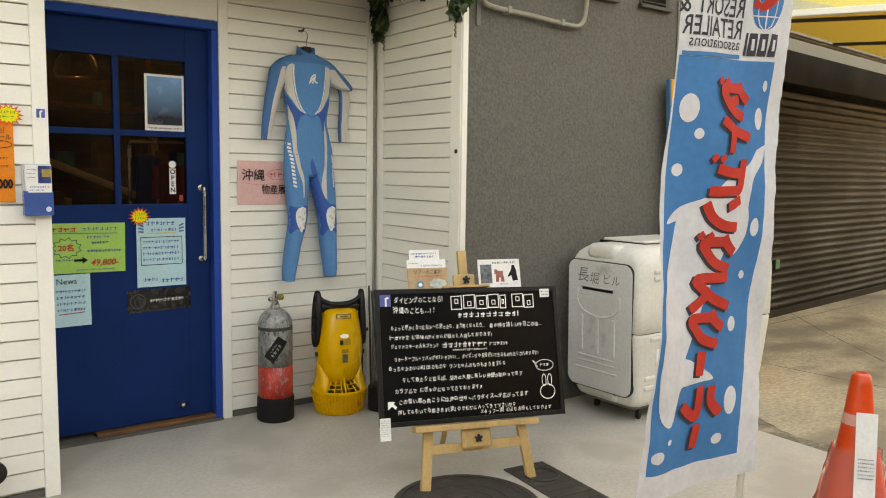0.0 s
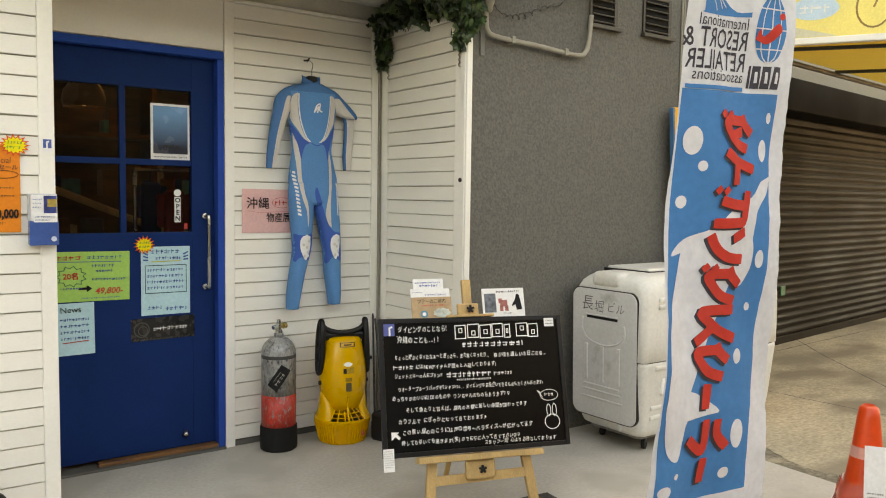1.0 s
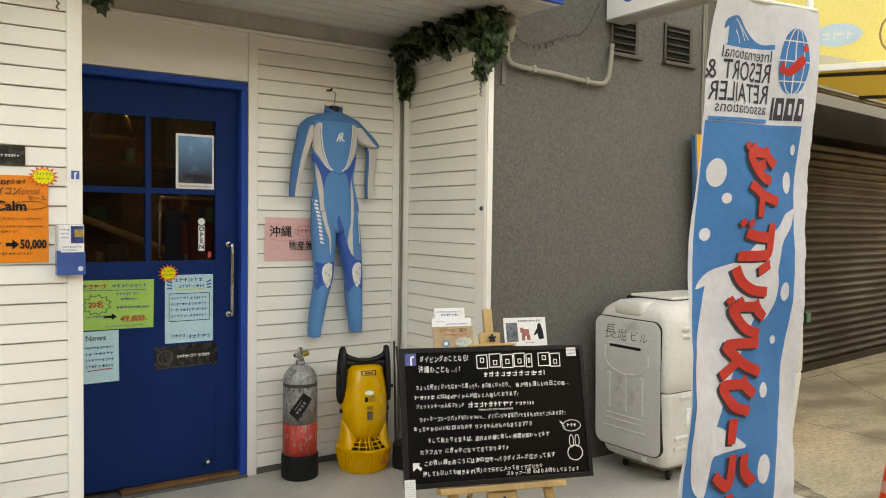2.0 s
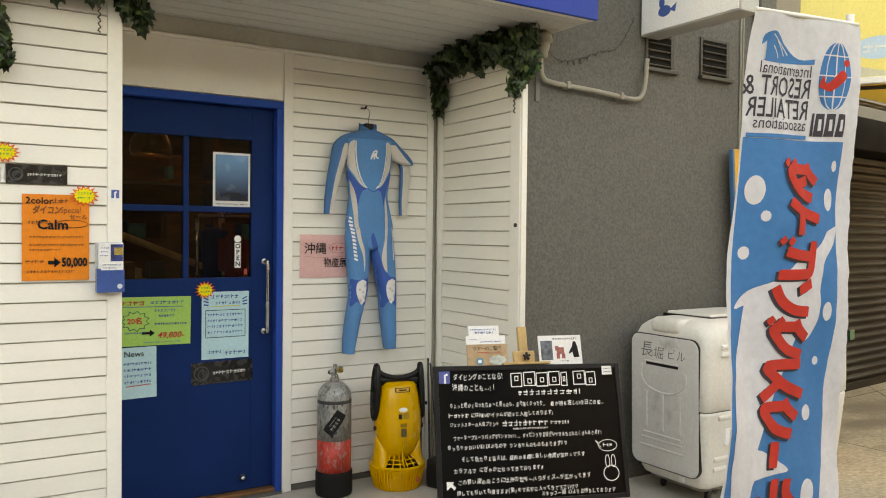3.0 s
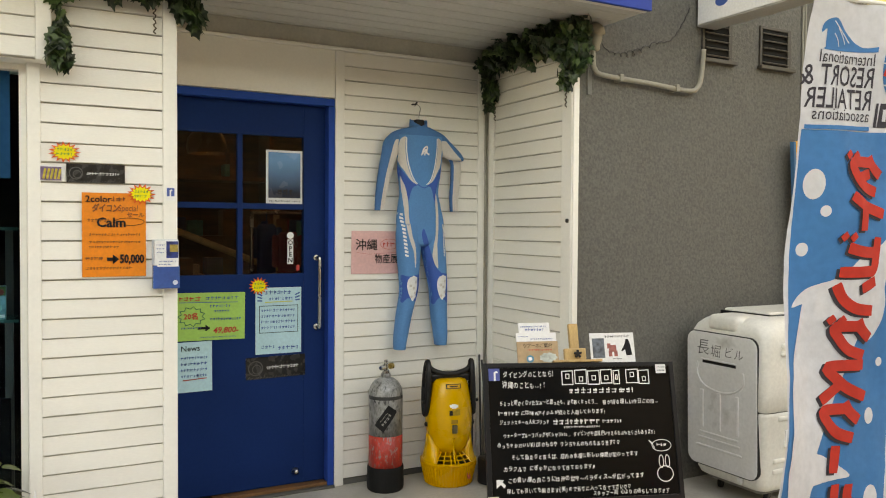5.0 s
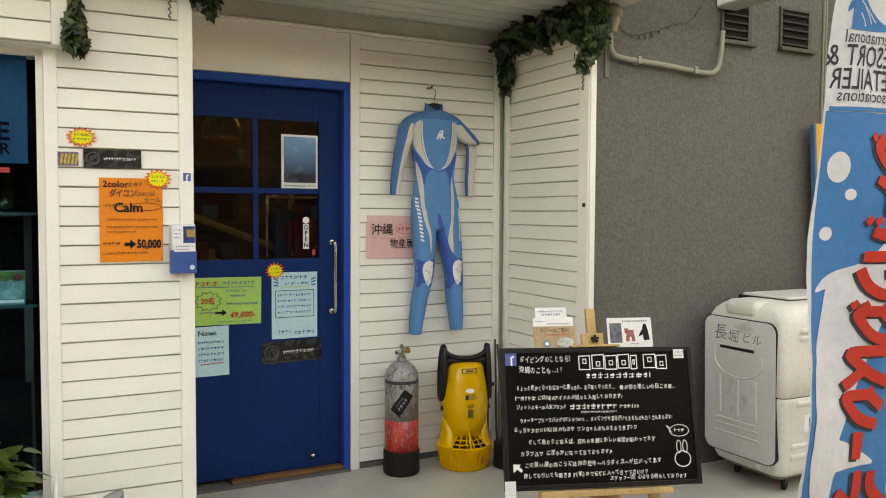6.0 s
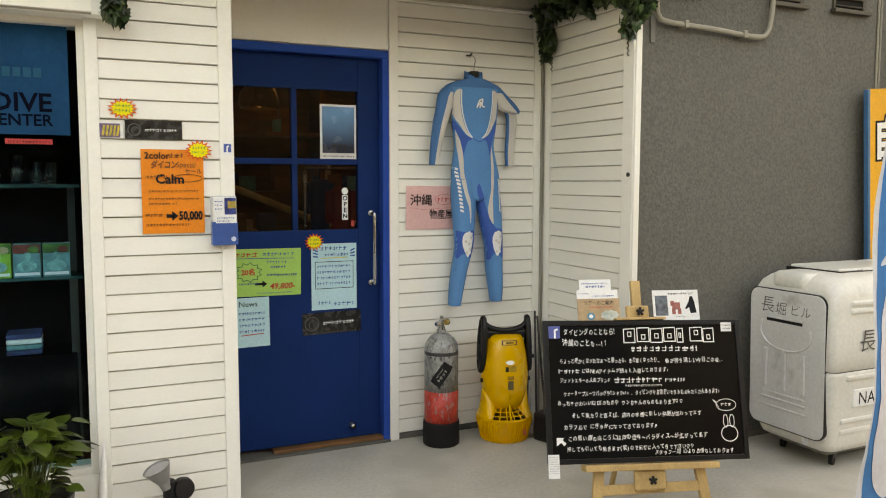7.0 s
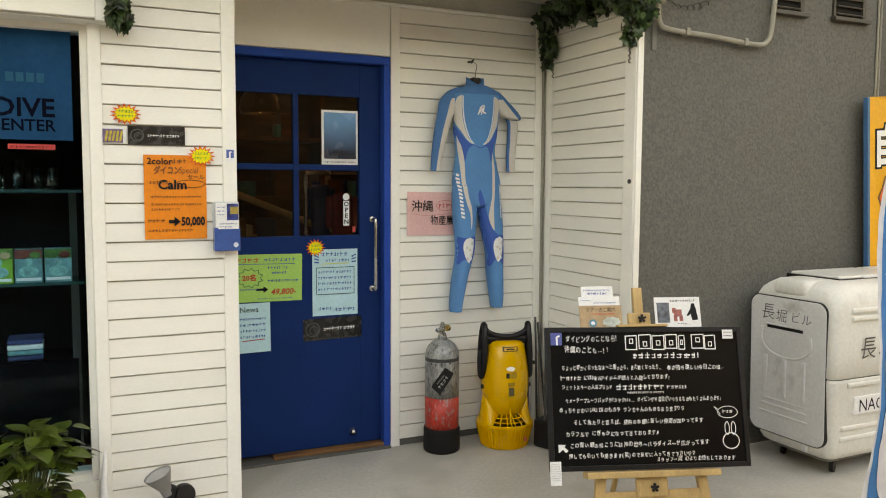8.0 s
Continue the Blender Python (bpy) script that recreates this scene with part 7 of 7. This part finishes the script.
# ---- ivy garlands ----
def ivy_leaf(size):
    """A lobed leaf lying in xz, tip down, slightly cupped."""
    b = bmesh.new()
    pts = [(0, 0), (0.14, 0.12), (0.34, 0.14), (0.56, -0.06), (0.40, -0.22), (0.33, -0.34), (0.40, -0.60), (0.22, -0.62), (0.12, -0.74), (0, -1.0), (-0.12, -0.74), (-0.22, -0.62), (-0.40, -0.60), (-0.33, -0.34), (-0.40, -0.22), (-0.56, -0.06), (-0.34, 0.14), (-0.14, 0.12)]
    c = b.verts.new((0, -0.10 * size, -0.35 * size))
    vs = [b.verts.new((x * size, 0.05 * size * abs(x), z * size)) for x, z in pts]
    for i in range(len(vs)):
        b.faces.new((c, vs[i], vs[(i + 1) % len(vs)]))
    me = bpy.data.meshes.new("leaf")
    b.to_mesh(me), b.free()
    return me


def garland(name, label, line, strands, leaves, spread, seed):
    """Stems along a line with hanging strands, all set with single leaves."""
    rnd = random.Random(seed)
    g = thing(name, label, "ivy")
    kinds = []
    for k in range(6):
        me = ivy_leaf(0.028 + 0.0085 * k)
        me.materials.append((IVY, IVYL, IVY, IVYM, IVYL, IVY)[k])
        kinds.append(me)
    base = bend(line, 10)
    part("stem", tube(base, 0.006, 6), VINE, g)
    tufts = [(p, spread) for p in base for _ in range(leaves)]
    for st in strands:
        pts = bend(st, 8)
        part("stem", tube(pts, 0.003, 5), VINE, g)
        tufts += [(p, 0.023) for p in pts for _ in range(3)]
    for p, sp in tufts:
        q = p + Vector((rnd.gauss(0, sp * 0.55), rnd.gauss(-0.015, sp * 0.45), rnd.gauss(-0.01, sp * 0.6)))
        o = new("leaf", rnd.choice(kinds))
        o.parent = g
        o.matrix_world = Matrix.Translation(q) @ Euler((rnd.uniform(-0.9, 0.5), rnd.uniform(-0.9, 0.9), rnd.uniform(-1.3, 1.3))).to_matrix().to_4x4()
    return g


garland("ivy_garland", "dark artificial ivy garland along the top of the side wall",
        [(2.63, -0.06, 2.37), (2.62, -0.25, 2.39), (2.62, -0.45, 2.38), (2.63, -0.65, 2.38), (2.645, -0.78, 2.39), (2.665, -0.86, 2.41)],
        [[(2.63, -0.06, 2.34), (2.62, -0.08, 2.22), (2.63, -0.10, 2.12)], [(2.62, -0.12, 2.34), (2.62, -0.13, 2.24), (2.63, -0.15, 2.17)], [(2.65, -0.80, 2.34), (2.64, -0.80, 2.22), (2.65, -0.80, 2.14)], [(2.67, -0.88, 2.41), (2.68, -0.88, 2.31), (2.67, -0.88, 2.20)], [(2.69, -0.88, 2.42), (2.70, -0.88, 2.34), (2.69, -0.88, 2.25)], [(2.64, -0.87, 2.42), (2.63, -0.87, 2.30), (2.62, -0.87, 2.17)]],
        13, 0.066, 5)
garland("ivy_garland", "dark artificial ivy garland over the white pier",
        [(0.39, -0.66, 2.40), (0.47, -0.65, 2.40), (0.60, -0.65, 2.38), (0.76, -0.64, 2.39), (0.86, -0.60, 2.41)],
        [[(0.365, -0.665, 2.38), (0.368, -0.655, 2.24), (0.375, -0.65, 2.12), (0.40, -0.65, 2.03)], [(0.37, -0.69, 2.15), (0.365, -0.70, 2.10), (0.345, -0.705, 2.05)], [(0.86, -0.60, 2.40), (0.875, -0.6, 2.33), (0.89, -0.6, 2.26)], [(0.82, -0.61, 2.38), (0.83, -0.6, 2.30)]],
        13, 0.050, 6)
for loc in ((0.725, -0.615, 2.31), (2.655, -0.125, 2.15), (2.655, -0.80, 2.14)):
    pts = [(loc[0] + 0.006 * math.sin(k * 1.9), loc[1] - 0.004 * math.cos(k * 1.9), loc[2] - 0.0075 * k) for k in range(18)]
    tagged(part("curled_tendril", tube(pts, 0.0028, 5), VINE), "short brown curled tendril hanging from the ivy", "tendril", "tendrils")

# ---- pot plant before the window ----
pp = thing("pot_plant", "leafy green pot plant standing before the shop window", "plant", at=pose(0.03, -0.80, 0))
part("pot", lathe([(0.10, 0.0), (0.11, 0.01), (0.135, 0.24), (0.145, 0.245), (0.145, 0.265), (0.132, 0.265), (0.125, 0.22), (0.02, 0.22)], 28), POT, pp, smooth=False)
part("soil", lathe([(0.125, 0.21), (0.12, 0.228), (0.03, 0.235)], 20), SOIL, pp)
lm = []
for k in range(3):
    b = bmesh.new()
    n = 8
    size = 0.075 + 0.02 * k
    mid = [b.verts.new((0, size * i / n, -0.16 * size * (i / n) ** 2)) for i in range(n + 1)]
    for sx in (-1, 1):
        ed = [b.verts.new((sx * size * 0.33 * math.sin(math.pi * min(1, (i / n) ** 0.75)), size * i / n, -0.16 * size * (i / n) ** 2 + 0.07 * size * math.sin(math.pi * i / n))) for i in range(n + 1)]
        for i in range(n):
            try:
                b.faces.new((mid[i], mid[i + 1], ed[i + 1], ed[i]) if sx > 0 else (mid[i], ed[i], ed[i + 1], mid[i + 1]))
            except ValueError:
                pass
    me = bpy.data.meshes.new("leaf")
    b.to_mesh(me), b.free()
    me.materials.append(POTLEAF)
    me.shade_smooth()
    lm.append(me)
rnd = random.Random(8)
for i in range(90):
    a = rnd.uniform(0, 2 * math.pi)
    z = 0.29 + 0.26 * rnd.random() ** 0.9
    rad = rnd.uniform(0.01, 0.13)
    root = Vector((rad * 0.35 * math.cos(a), rad * 0.35 * math.sin(a), 0.23))
    tip = Vector((rad * 1.1 * math.cos(a), rad * 1.1 * math.sin(a), z))
    if i % 2 == 0:
        part("stem", tube(bend([root, root.lerp(tip, 0.6) + Vector((0, 0, 0.03)), tip], 3), 0.0028, 5), POTLEAF, pp)
    o = new("leaf", rnd.choice(lm))
    o.parent = pp
    o.matrix_local = Matrix.Translation(tip) @ Matrix.Rotation(a - math.pi / 2 + rnd.uniform(-0.5, 0.5), 4, "Z") @ Matrix.Rotation(rnd.uniform(-0.5, 0.35), 4, "X") @ Matrix.Rotation(rnd.uniform(-0.4, 0.4), 4, "Y")
# white furled umbrella leaning at the window edge
um = thing("furled_umbrella", "white furled umbrella leaning beside the window", "umbrella", at=pose(0.26, -0.70, 0, 4, 3, 0))
part("canopy", lathe([(0.004, 0.03), (0.012, 0.12), (0.017, 0.22), (0.012, 0.32), (0.003, 0.41)], 14), PAPER, um, smooth=True)
part("tip", lathe([(0.003, 0.0), (0.004, 0.03)], 8), CHROME, um)

# spotlight on the ground by the pier
sp = thing("spotlight", "grey and black outdoor spotlight at the foot of the pier", "spotlight", at=pose(0.50, -0.70, 0))
part("spike", tube([(0.045, 0, 0.0), (0.045, 0, 0.13)], 0.010, 8), BLACKPL, sp)
hd = part("lamp_head", lathe([(0.022, -0.03), (0.024, 0.0), (0.050, 0.055), (0.055, 0.068), (0.050, 0.068), (0.02, 0.02)], 28, m=pose(-0.005, -0.01, 0.215, 0, -24, 0) @ Matrix.Rotation(radians(3), 4, "X")), LAMPGREY, sp, "grey reflector bulb", smooth=False)
part("lamp_face", lathe([(0.001, 0.062), (0.049, 0.064)], 28, m=pose(-0.005, -0.01, 0.215, 0, -24, 0) @ Matrix.Rotation(radians(3), 4, "X"), cap=False), mat("lamp_glass_grey", (0.35, 0.34, 0.33), 0.2), hd)
part("socket", lathe([(0.026, 0), (0.028, 0.02), (0.026, 0.085), (0.012, 0.095)], 22, m=pose(0.018, 0.0, 0.125)), BLACKPL, sp)
part("swivel", lathe([(0.012, -0.02), (0.044, -0.018), (0.046, 0.0), (0.040, 0.02), (0.012, 0.022)], 26, m=pose(0.068, 0.0, 0.172, 78, 0, 18)), BLACKPL, sp)
